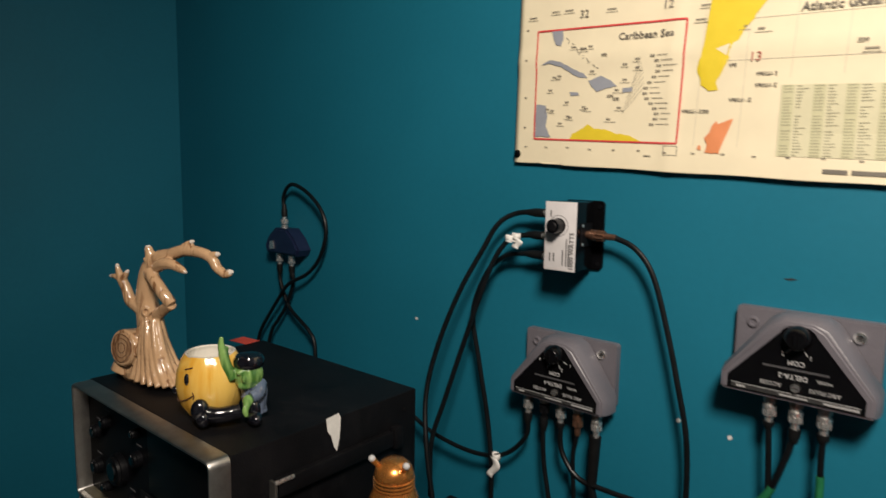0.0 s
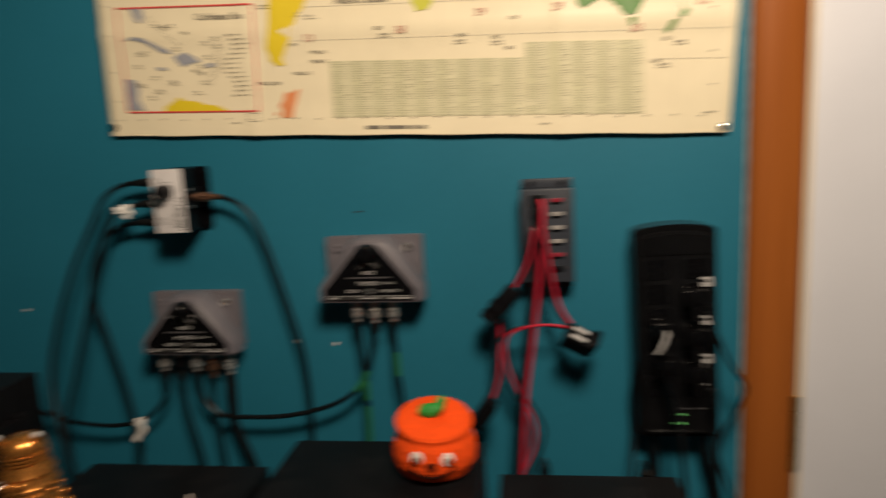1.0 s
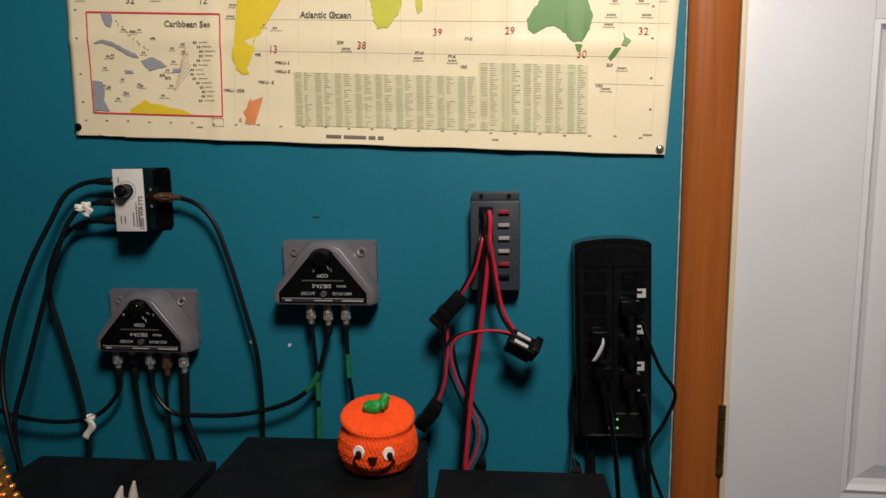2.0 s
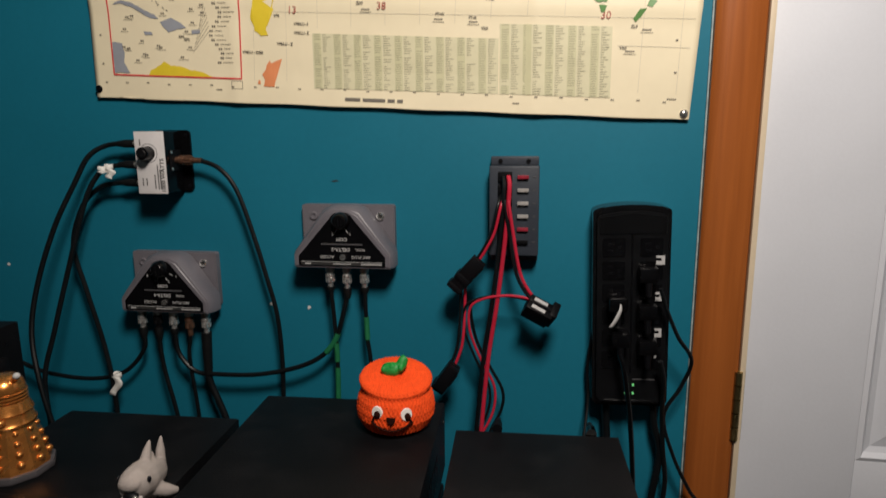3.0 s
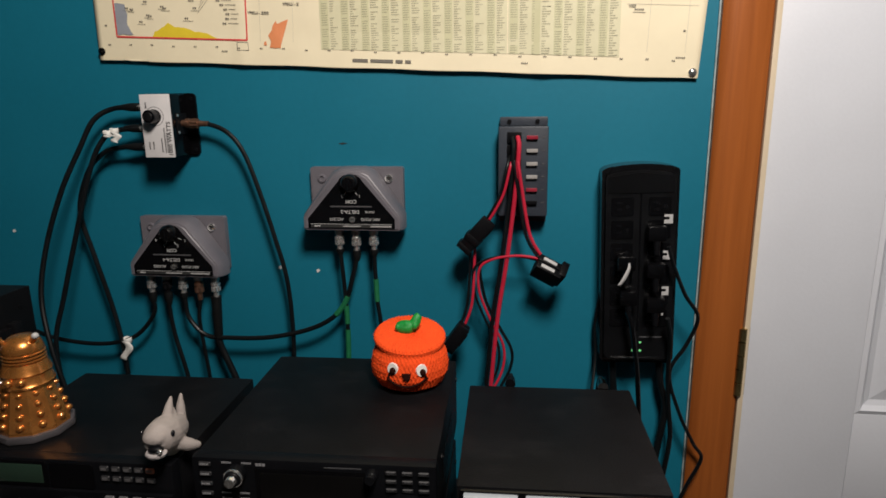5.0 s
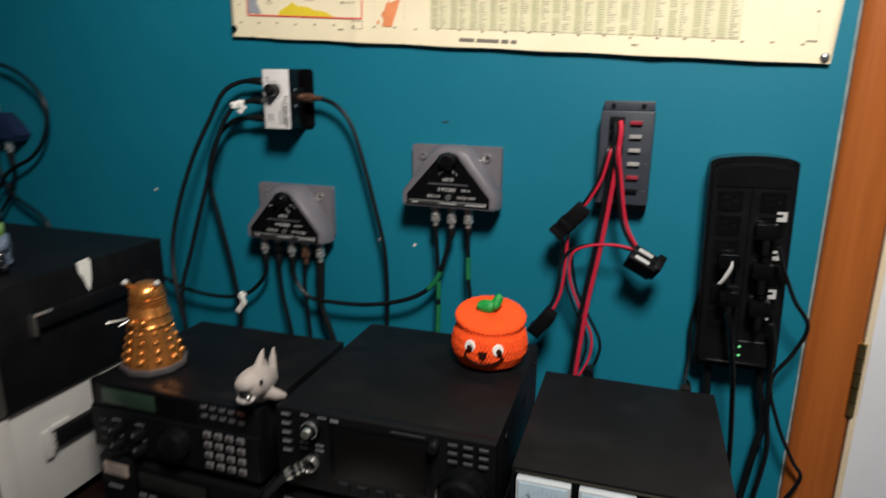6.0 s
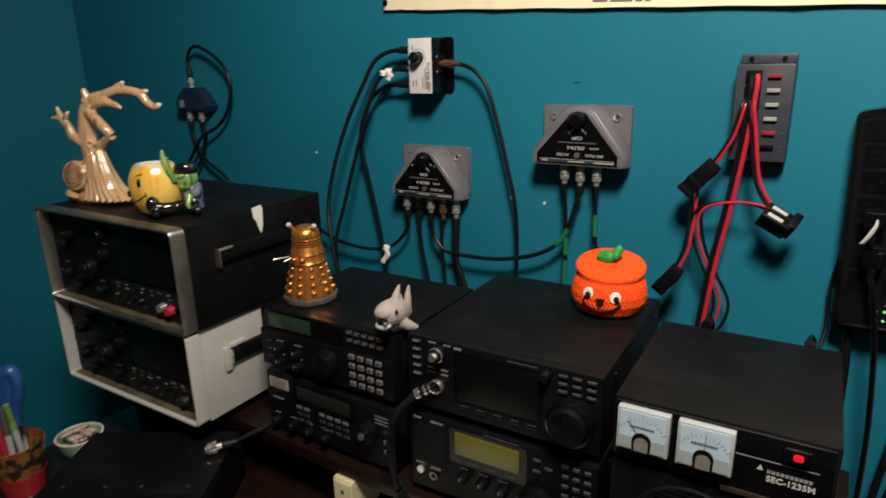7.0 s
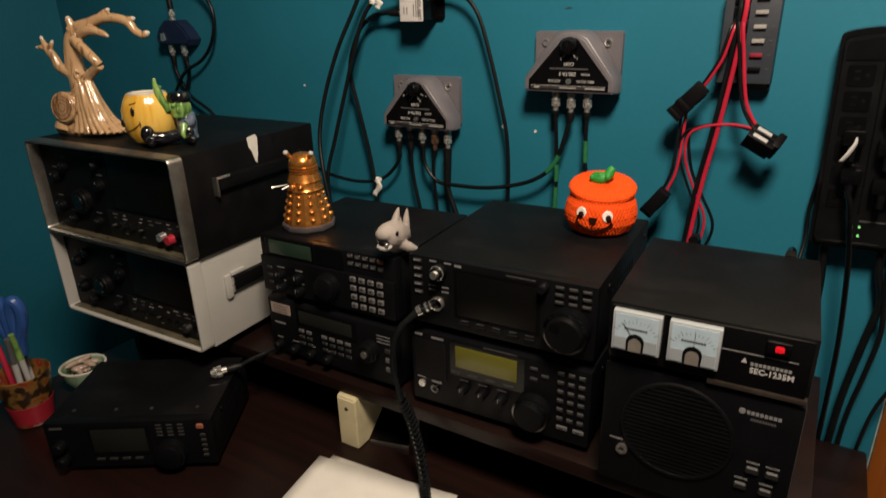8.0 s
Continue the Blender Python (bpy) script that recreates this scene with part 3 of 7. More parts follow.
for x0 in (0.0055, 0.0580):
    meter = part("meter", Box(x0, x0 + 0.0465, -0.0075, 0.001, 0.0215, 0.0645, bevel=0.002), CLEAR_RIM, supply, "square panel meter with a lit white dial")
    part("dial", Plate([(x0 + 0.003, 0.0240), (x0 + 0.0435, 0.0240), (x0 + 0.0435, 0.0620), (x0 + 0.003, 0.0620)], -0.0082, -0.0070), METER_FACE, meter, "pale blue-white lit dial")
    cx = x0 + 0.02325
    part("hub", Plate([(cx + 0.0085 * math.cos(radians(a)), 0.0340 + 0.0085 * math.sin(radians(a))) for a in range(0, 181, 15)] + [(cx - 0.008, 0.0240), (cx + 0.008, 0.0240)], -0.0095, -0.0080), BLACK_PLASTIC, meter)
    part("hub_window", Plate([(cx + 0.0062 * math.cos(radians(a)), 0.0320 + 0.0062 * math.sin(radians(a))) for a in range(0, 181, 20)] + [(cx - 0.006, 0.0240), (cx + 0.006, 0.0240)], -0.0099, -0.0093), HUB_TAN, meter)
    arc = bmesh.new()
    for i in range(13):
        a = radians(150 - i * 10)
        r0, r1 = 0.0195, 0.0225 if i % 3 else 0.0245
        dx, dz = math.cos(a), math.sin(a)
        tube(arc, [(cx + dx * r0, -0.0083, 0.0345 + dz * r0), (cx + dx * r1, -0.0083, 0.0345 + dz * r1)], 0.00018, 4, smooth=False)
    part("scale_marks", arc, PRINT_GREY, meter)
    a = radians(125 if x0 < 0.03 else 88)
    part("lower_field", Plate([(x0 + 0.0032, 0.0242), (x0 + 0.0433, 0.0242), (x0 + 0.0433, 0.0370), (x0 + 0.0032, 0.0370)], -0.0085, -0.0080), METER_GREY, meter, "grey lower part of the dial")
    part("needle", Tube([(cx, -0.0088, 0.0345), (cx + 0.022 * math.cos(a), -0.0088, 0.0345 + 0.022 * math.sin(a))], 0.00028, 4, smooth=False), PRINT_BLACK, meter)
    bar(meter, cx, 0.0475, 0.022, 0.0020, PRINT_GREY, y=-0.0082)
rocker = part("power_switch", Box(0.140, 0.160, -0.005, 0.001, 0.0500, 0.0620, bevel=0.0012), GLOSS_BLACK, supply)
part("lamp", Box(0.1470, 0.1545, -0.0062, -0.004, 0.0532, 0.0588, bevel=0.0020), LAMP_RED, rocker, "glowing red switch lamp")
part("rule", Box(0.1050, 0.1670, -0.0005, 0.0002, 0.0430, 0.0436), RADIO_PRINT, supply, smooth=False)
bar(supply, 0.147, 0.0335, 0.034, 0.0030, RADIO_PRINT)
part("logo_mark", Plate([(0.1220, 0.0335), (0.1270, 0.0335), (0.1248, 0.0385)], -0.0004, 0.0004), PRINT_WHITE, supply)
words("model_number", "SEC-1235M", 0.0076, facing(0.1480, -0.0004, 0.0268), PRINT_WHITE, supply, 0.0002)

speaker = thing("loudspeaker", pose(PX - 0.001, PY + 0.004, SHELF, 0, 0, PR - 0.5), "black desktop loudspeaker with a round grille, under a power supply", "speaker")
SH = 0.148
part("case", Box(0, PW + 0.002, 0.006, 0.201, 0.012, 0.012 + SH, bevel=0.004), BLACK_CASE, speaker)
part("front_panel", Box(0, PW + 0.002, 0.0, 0.012, 0.012, 0.011 + SH, bevel=0.004), BLACK_PLASTIC, speaker)
feet(speaker, PW, 0.19, 0.012)
gx, gz, gr = 0.0750, 0.0970, 0.0525
part("grille_rim", lathe_y(gx, 0.0, gz, [(gr + 0.003, 0), (gr + 0.002, 0.0025), (gr - 0.001, 0.0025), (gr - 0.002, 0)], 40), BLACK_CASE, speaker)
for i in range(21):
    z = gz - gr + 0.005 + i * (2 * gr - 0.010) / 20
    half = math.sqrt(max(0, (gr - 0.001) ** 2 - (z - gz) ** 2))
    part("grille_slat", Box(gx - half, gx + half, -0.0022, 0.001, z - 0.0011, z + 0.0011), BLACK_CASE, speaker, smooth=False)
part("phones_jack", lathe_y(0.0245, 0.0, 0.0580, [(0.006, 0), (0.006, 0.003), (0.003, 0.003), (0.003, 0)], 20), CHROME, speaker)
bar(speaker, 0.0180, 0.0690, 0.014, 0.0016)
part("badge", Cyl((0.1310, 0.0005, 0.1410), (0, -1, 0), 0.0030, 0.0012, 14), RADIO_PRINT, speaker)
bar(speaker, 0.150, 0.1405, 0.030, 0.0034)
bar(speaker, 0.150, 0.1335, 0.022, 0.0022, PRINT_GREY)
for x, z in ((0.148, 0.078), (0.165, 0.078), (0.140, 0.057), (0.162, 0.057)):
    button(speaker, x, z, 0.012, 0.008, 0.003)
    bar(speaker, x, z + 0.008, 0.012, 0.0014)


# ---- the two big instrument cabinets ----
def instrument(name, m, body, rim, label, red, h, foot):
    th = thing(name, m, label, "radio", "stacked instrument cabinets")
    w, d, deep = 0.342, 0.284, 0.013
    part("body", Box(0, w, deep + 0.0042, d, 0.0, h, bevel=0.0025), body, th)
    # rounded metal surround standing proud of the recessed front
    bm = bmesh.new()
    outer, inner = rounded(0.0, w, 0.0, h, 0.008, 5), rounded(0.0046, w - 0.0046, 0.0046, h - 0.0046, 0.005, 5)
    rings = [(outer, deep + 0.0040), (outer, -0.0035), ([(a + (b - a) * 0.25, c + (e - c) * 0.25) for (a, c), (b, e) in zip(outer, inner)], -0.0055), ([(a + (b - a) * 0.7, c + (e - c) * 0.7) for (a, c), (b, e) in zip(outer, inner)], -0.0055), (inner, -0.0025), (inner, deep + 0.0040)]
    loops = [[bm.verts.new((x, y, z)) for x, z in ring] for ring, y in rings]
    for a, b in zip(loops, loops[1:]):
        for k in range(len(a)):
            bm.faces.new((a[k], a[(k + 1) % len(a)], b[(k + 1) % len(a)], b[k]))
    part("front_rim", bm, rim, th, "worn metal front surround")
    part("front_panel", Box(0.0050, w - 0.0050, deep, deep + 0.0040, 0.0050, h - 0.0050), BLACK_PLASTIC, th)
    part("ledge", Box(0.0052, w - 0.0052, 0.0010, deep - 0.0002, 0.0047, 0.0062), LEDGE_OLIVE, th, "olive-brown glossy inner ledge")
    part("control_strip", Box(0.150, w - 0.008, deep - 0.0010, deep + 0.0002, 0.0066, 0.052, bevel=0.0006), STRIP_GREY, th, "dark grey control strip")
    part("dark_window", Box(0.176, w - 0.010, deep - 0.0022, deep + 0.0002, 0.058, h - 0.010, bevel=0.001), DARK_GLASS, th, "dark glass window")
    knob(th, 0.098, 0.060, 0.021, 0.012, BLACK_PLASTIC, deep, label="large dial knob")
    part("dial_hub", Cyl((0.098, deep - 0.0115, 0.060), (0, -1, 0), 0.0120, 0.002, 24, 0.0105), DARK_RING, th, "dull metal dial hub")
    for x, z, r in ((0.036, 0.092, 0.011), (0.034, 0.044, 0.012), (0.066, 0.112, 0.009), (0.150, 0.090, 0.011), (0.062, 0.026, 0.008), (0.128, 0.030, 0.008), (0.150, 0.122, 0.007)):
        knob(th, x, z, r * 0.9, 0.010, BLACK_PLASTIC, deep, pointer=True)
        part("cap", Cyl((x, deep - 0.0095, z), (0, -1, 0), r * 0.55, 0.0012, 16, r * 0.45), DARK_RING, th, "worn metal knob cap")
        bar(th, x, z + r + 0.005, 0.014, 0.0018, PRINT_GREY, y=deep)
    # two uneven rows of short prints over small toggles and screws
    rng = random.Random(11 if red else 12)
    for i in range(8):
        x = 0.170 + i * 0.0205
        for z in (0.0475, 0.0415):
            if rng.random() < 0.75:
                bar(th, x + rng.uniform(-0.003, 0.003), z, rng.uniform(0.006, 0.013), 0.0018, RADIO_PRINT if rng.random() < 0.4 else PRINT_GREY, y=deep - 0.0010)
        if not (red and 4 <= i <= 6):
            part("toggle_nut", Cyl((x, deep, 0.030), (0, -1, 0), 0.0048, 0.003, 6), BLACK_CASE, th)
            part("toggle", Cyl((x, deep - 0.002, 0.030), (0, -1, 0.25), 0.0019, 0.007, 10, 0.0015), DARK_RING if i % 3 else STEEL, th)
        if i % 2:
            bar(th, x, 0.018, 0.007, 0.0016, PRINT_GREY, y=deep - 0.0010)
    if red:
        part("red_knob", Cyl((0.2955, deep, 0.026), (0, -1, 0), 0.0080, 0.011, 18, 0.0062), RED_KNOB, th, "small red knob")
        part("clear_knob", Cyl((0.2780, deep, 0.028), (0, -1, 0), 0.0070, 0.011, 18, 0.0058), NICKEL, th)
    else:
        part("pale_knob", Cyl((0.2960, deep, 0.026), (0, -1, 0), 0.0075, 0.010, 18, 0.0060), BUTTON_GREY, th, "small pale knob")
    bar(th, 0.110, h - 0.016, 0.030, 0.0030, PRINT_GREY, y=deep)
    # carrying handle on the side
    z0, z1 = (h * 0.60, h * 0.73) if red else (h * 0.53, h * 0.68)
    strap = part("side_handle", Box(w - 0.001, w + 0.009, 0.066, 0.235, z0, z1, bevel=0.003), BLACK_CASE, th, "black strap handle")
    if red:
        part("handle_bracket", Box(w - 0.0005, w + 0.010, 0.060, 0.064, h * 0.55, h * 0.73, bevel=0.0015), STEEL, strap)
        part("bracket_lip", Box(w + 0.0092, w + 0.0120, 0.060, 0.084, h * 0.715, h * 0.740, bevel=0.0008), NICKEL, strap)
    else:
        part("handle_bracket", Box(w - 0.0005, w + 0.0060, 0.052, 0.064, h * 0.46, h * 0.72, bevel=0.0025), CABINET_GREY, strap)
        part("handle_bracket", Box(w - 0.0005, w + 0.0060, 0.0645, 0.094, h * 0.69, h * 0.735, bevel=0.0025), CABINET_GREY, strap)
        part("bracket_lip", Box(w + 0.0062, w + 0.0090, 0.0630, 0.0655, h * 0.52, h * 0.68, bevel=0.0008), NICKEL, strap)
    part("handle_bracket", Box(w - 0.0005, w + 0.011, 0.236, 0.250, z0 - 0.004, z1 + 0.004, bevel=0.003), body, strap)
    part("screw", Cyl((w, 0.262, h * 0.85), (1, 0, 0), 0.0030, 0.0012, 10), body, th)
    for x in (0.03, w - 0.03):
        for y in (0.05, d - 0.04):
            part("foot", Cyl((x, y, -foot), (0, 0, 1), 0.011, foot, 12), RUBBER, th)
    return th


LEDGE_OLIVE = material("olive_brown_trim", (0.085, 0.075, 0.050), 0.30, vary=0.5, scale=45, bump=0.2)
STRIP_GREY = material("dark_grey_panel", (0.0075, 0.0072, 0.0070), 0.45, vary=0.35, scale=40, spec=0.2)
RED_KNOB = material("red_knob", (0.34, 0.02, 0.035), 0.3)
TOP = 1.0572
rack_lower = instrument("instrument_cabinet", pose(-0.6735, -0.4660, 0.7560, 0, 0, 1.7), CABINET_GREY, CABINET_GREY, "light grey instrument cabinet with a pale front frame", False, 0.147, 0.0188)
rack_upper = instrument("instrument_cabinet", pose(-0.6664, -0.4702, 0.9050, 0, 0, 1.7), BLACK_CASE, STEEL, "black instrument cabinet with an aluminium frame, on a grey one", True, TOP - 0.9050, 0.0020)


# ---- devices on the wall ----
FUSE_BLUE = material("slate_plastic", (0.028, 0.034, 0.046), 0.45, vary=0.12, scale=40, bump=0.2)
FUSE_CLEAR = material("pale_fuse", (0.30, 0.29, 0.28), 0.3, vary=0.15, scale=150)
FUSE_RED = material("red_fuse", (0.24, 0.02, 0.035), 0.3, vary=0.2, scale=150)
SPLITTER_BLUE = material("dark_blue_enamel", (0.010, 0.016, 0.048), 0.35, vary=0.2, scale=50, bump=0.2)
RED_WIRE = material("red_wire", (0.44, 0.016, 0.040), 0.35, vary=0.12, scale=60)
GREEN_TAPE = material("green_tape", (0.010, 0.13, 0.050), 0.5, vary=0.2, scale=100)
LED_GREEN = material("green_indicator", (0.25, 1.0, 0.35), 0.3, emit=0.12)
WIRE_BLACK = material("black_cable_jacket", (0.0035, 0.0045, 0.0055), 0.42, vary=0.25, scale=60, bump=0.1, spec=0.28)
OFFWHITE_LABEL = material("off_white_face", (0.62, 0.60, 0.60), 0.45, vary=0.08, scale=40)


def plug(parent, p, d, mat=NICKEL, length=0.024, boot=0.0, r=0.0070, boot_r=0.0060):
    """A coaxial plug: knurled sleeve, collar and, where it has one, a rubber boot."""
    d = Vector(d).normalized()
    a, b, d = frame_of(d)
    bm = bmesh.new()
    seg = 18
    prof = [(0.0, r * 0.70), (0.14, r * 0.70), (0.15, r), (0.28, r), (0.29, r * 0.86), (0.34, r * 0.86), (0.35, r), (0.62, r), (0.63, r * 0.62), (1.0, r * 0.55)]
    loops = []
    for s, rad in prof:
        loops.append([bm.verts.new(Vector(p) + d * (s * length) + (a * math.cos(2 * math.pi * k / seg) + b * math.sin(2 * math.pi * k / seg)) * rad * (0.80 if (k % 2 and 0.34 < s < 0.625) else 1)) for k in range(seg)])
    for l0, l1 in zip(loops, loops[1:]):
        for k in range(seg):
            bm.faces.new((l0[k], l0[(k + 1) % seg], l1[(k + 1) % seg], l1[k]))
    bm.faces.new(loops[0][::-1])
    bm.faces.new(loops[-1])
    ob = part("plug", bm, mat, parent, smooth=False)
    if boot:
        part("boot", Cyl(Vector(p) + d * length * 0.9, d, boot_r, boot, 14, boot_r * 0.6, rings=[(0.5, boot_r)]), RUBBER, ob)
    return ob


# small black switch box with a white front
box_switch = thing("antenna_switch", pose(-0.226, 0, 1.213), "small black switch box with a white front, on the wall", "switch box")
part("flange", Plate(rounded(0.0, 0.058, 0.000, 0.090, 0.006), -0.005, -0.0003, bevel=0.001), GLOSS_BLACK, box_switch)
part("body", Box(0.0, 0.045, -0.048, -0.0052, 0.001, 0.089, bevel=0.0025), GLOSS_BLACK, box_switch)
part("front_plate", Box(-0.0005, 0.0445, -0.0505, -0.0482, 0.0005, 0.0885, bevel=0.0006), OFFWHITE_LABEL, box_switch, "white printed front plate")
knob_bm = cyl(bmesh.new(), (0.020, -0.0505, 0.058), (0, -1, 0), 0.0100, 0.016, 22, 0.0088, rings=[(0.15, 0.0100), (0.2, 0.0092), (0.9, 0.0092)])
sw_knob = part("knob", knob_bm, GLOSS_BLACK, box_switch, "black knob")
part("cap", Cyl((0.020, -0.0664, 0.058), (0, -1, 0), 0.0064, 0.0012, 18, 0.005), BLACK_CASE, sw_knob)
words("lettering", "1000 WATTS", 0.0085, facing(0.0395, -0.0506, 0.0265, 90), PRINT_BLACK, box_switch, 0.00015)
for i, (x, z, h) in enumerate(((0.032, 0.025, 0.036), (0.0355, 0.022, 0.030), (0.027, 0.018, 0.020), (0.008, 0.018, 0.012), (0.014, 0.018, 0.012), (0.008, 0.074, 0.010))):
    bm = bmesh.new()
    for k in range(int(h / 0.0022)):
        box(bm, x - 0.0009, x + 0.0009, -0.0508, -0.0506, z - h / 2 + k * 0.0022, z - h / 2 + k * 0.0022 + 0.0016)
    part("print_line", bm, PRINT_BLACK, box_switch, smooth=False)
part("print_arc", lathe_y(0.020, -0.0504, 0.058, [(0.0135, 0), (0.0135, 0.0003), (0.0128, 0.0003), (0.0128, 0)], 28), PRINT_GREY, box_switch)
for z in (0.008, 0.082):
    part("screw", Cyl((0.0525, -0.005, z), (0, -1, 0), 0.0028, 0.0015, 12), BLACK_PLASTIC, box_switch)
part("side_plate", Box(0.0452, 0.0466, -0.040, -0.012, 0.032, 0.062, bevel=0.0005), BLACK_CASE, box_switch)
for z in (0.035, 0.059):
    part("rivet", Cyl((0.0466, -0.037, z), (1, 0, 0), 0.002, 0.001, 10), NICKEL, box_switch)


def delta_switch(x, z, label, ports, name_text, fan):
    """Grey cast housing: a flat back plate and a raised wedge with a black face."""
    th = thing("coax_switch", pose(x, 0, z), label, "coax switch", "grey coax switches")
    w, h, apex = 0.1375, 0.088, 0.0700
    part("back_plate", Plate(rounded(0.0, w, 0.004, h, 0.004), -0.012, -0.0003, bevel=0.0015), GREY_CAST, th)
    base = [(-0.004, 0.0), (w + 0.004, 0.0), (w + 0.004, 0.024), (apex + 0.030, h - 0.004), (apex + 0.016, h + 0.002), (apex - 0.016, h + 0.002), (apex - 0.030, h - 0.004), (-0.004, 0.024)]
    front = [(0.0, 0.003), (w, 0.003), (w, 0.021), (apex + 0.023, h - 0.011), (apex + 0.012, h - 0.005), (apex - 0.012, h - 0.005), (apex - 0.023, h - 0.011), (0.0, 0.021)]
    bm = bmesh.new()
    rings = [(base, -0.0122), (base, -0.030), ([(a + (b - a) * 0.5, c + (e - c) * 0.5) for (a, c), (b, e) in zip(base, front)], -0.0440), (front, -0.0475)]
    loops = [[bm.verts.new((px, y, pz)) for px, pz in ring] for ring, y in rings]
    for a, b in zip(loops, loops[1:]):
        for k in range(8):
            bm.faces.new((a[k], a[(k + 1) % 8], b[(k + 1) % 8], b[k]))
    bm.faces.new(loops[-1])
    bm.faces.new(loops[0][::-1])
    bmesh.ops.recalc_face_normals(bm, faces=bm.faces)
    bmesh.ops.bevel(bm, geom=[e for e in bm.edges if e.calc_face_angle(0) > 0.5], offset=0.0018, segments=2, affect="EDGES")
    part("wedge", bm, GREY_CAST, th)
    lab = [(0.006, 0.0055), (w - 0.006, 0.0055), (w - 0.006, 0.019)] + [(apex + 0.0185 * math.cos(radians(a)), h - 0.0215 + 0.0155 * math.sin(radians(a))) for a in range(20, 161, 20)] + [(0.006, 0.019)]
    part("face", Plate(lab, -0.0482, -0.0470), GLOSS_BLACK, th, "black printed face")
    kz = h - 0.0185
    hub = part("knob", cyl(bmesh.new(), (apex, -0.0482, kz), (0, -1, 0), 0.0128, 0.013, 26, 0.0085, rings=[(0.20, 0.0128), (0.55, 0.0120), (0.85, 0.0105)]), GLOSS_BLACK, th)
    part("grip", Box(apex - 0.0022, apex + 0.0022, -0.0640, -0.0600, kz - 0.010, kz + 0.006, bevel=0.0015), GLOSS_BLACK, hub)
    arcplug = part("centre_plug", Cyl((apex + 0.0015, -0.0480, 0.0185), (0, -1, 0), 0.0042, 0.004, 18), CHROME, th, "small bright plug")
    part("slot", Box(apex - 0.0015, apex + 0.0045, -0.0523, -0.0519, 0.0180, 0.0190), PRINT_BLACK, arcplug)
    # lettering stands on its head, as the unit is mounted
    words("lettering", "COM", 0.0070, facing(apex + 0.0, -0.0484, 0.0435, 180), PRINT_WHITE, th, 0.0001)
    words("lettering", name_text, 0.0070, facing(apex - 0.002, -0.0484, 0.0290, 180), PRINT_WHITE, th, 0.0001)
    words("lettering", "MODEL", 0.0042, facing(apex + 0.026, -0.0484, 0.0290, 180), PRINT_WHITE, th)
    words("lettering", "ARC-PLUG", 0.0058, facing(apex + 0.027, -0.0484, 0.0185, 180), PRINT_WHITE, th)
    words("lettering", "ACCESS", 0.0058, facing(apex - 0.022, -0.0484, 0.0185, 180), PRINT_WHITE, th)
    for i, a in enumerate(fan):
        px, pz = apex + 0.0205 * math.sin(radians(a)), kz - 0.0195 * math.cos(radians(a))
        words("lettering", str(i + 1), 0.0062, facing(px + 0.006 * math.sin(radians(a)), -0.0484, pz - 0.001, 180), PRINT_WHITE, th)
        part("pointer_line", Tube([(apex + 0.0145 * math.sin(radians(a)), -0.0484, kz - 0.0145 * math.cos(radians(a))), (px, -0.0484, pz)], 0.0005, 4, smooth=False), PRINT_WHITE, th)
    bar(th, apex, 0.0365, 0.060, 0.0020, PRINT_GREY, y=-0.0482)
    strip = part("bottom_strip", Plate([(0.010, 0.0065), (w - 0.010, 0.0065), (w - 0.010, 0.0115), (0.010, 0.0115)], -0.0487, -0.0480), PRINT_BLACK, th, "black maker's strip")
    bar(strip, 0.112, 0.0085, 0.030, 0.0019, PRINT_WHITE, y=-0.0487)
    bar(strip, 0.070, 0.0085, 0.026, 0.0015, PRINT_WHITE, y=-0.0487)
    bar(strip, 0.020, 0.0085, 0.009, 0.0022, PRINT_WHITE, y=-0.0487)
    part("strip_line", Box(0.010, w - 0.010, -0.0489, -0.0486, 0.0112, 0.0117), PRINT_WHITE, strip, smooth=False)
    for sx, mat in ((0.018, GREY_CAST), (0.117, CHROME)):
        s = part("mounting_screw", lathe_y(sx, -0.012, 0.0715, [(0.0062, 0), (0.0058, 0.0022), (0.0036, 0.0026), (0.0030, 0.0008), (0.0004, 0.0008), (0.0004, 0)], 22), mat, th)
        if mat is CHROME:
            part("screw_recess", Cyl((0, 0, 0), (0, -1, 0), 0.0026, 0.0005, 12), PRINT_BLACK, s).location = (sx, -0.0128, 0.0715)
    for px, mat in ports:
        part("socket", Cyl((px, -0.030, 0.001), (0, 0, -1), 0.0066, 0.008, 18), STEEL, th)
    return th


delta_switch(0.003, 1.108, "grey cast coax switch with a black face, three cables", [(0.045, NICKEL), (0.070, NICKEL), (0.096, NICKEL)], "DELTA-2", (28, -28))
delta_switch(-0.275, 1.033, "grey cast coax switch with a black face, five cables", [(0.019, NICKEL), (0.045, NICKEL), (0.071, NICKEL), (0.097, NICKEL), (0.124, NICKEL)], "DELTA-4", (60, 24, -24, -60))

# fuse panel
fuse_panel = thing("fuse_panel", pose(0.277, 0, 1.130), "slate blue fused power panel with red and black leads", "fuse panel")
part("body", Box(0, 0.067, -0.030, -0.0004, 0.0, 0.122, bevel=0.0025), FUSE_BLUE, fuse_panel)
part("top_flange", Box(0.001, 0.066, -0.012, -0.0004, 0.1222, 0.134, bevel=0.0015), FUSE_BLUE, fuse_panel)
part("bottom_flange", Box(0.001, 0.066, -0.012, -0.0004, -0.010, -0.0002, bevel=0.0015), FUSE_BLUE, fuse_panel)
for x, z in ((0.014, 0.128), (0.052, 0.128)):
    part("screw", Cyl((x, -0.012, z), (0, -1, 0), 0.003, 0.002, 12), BLACK_PLASTIC, fuse_panel)
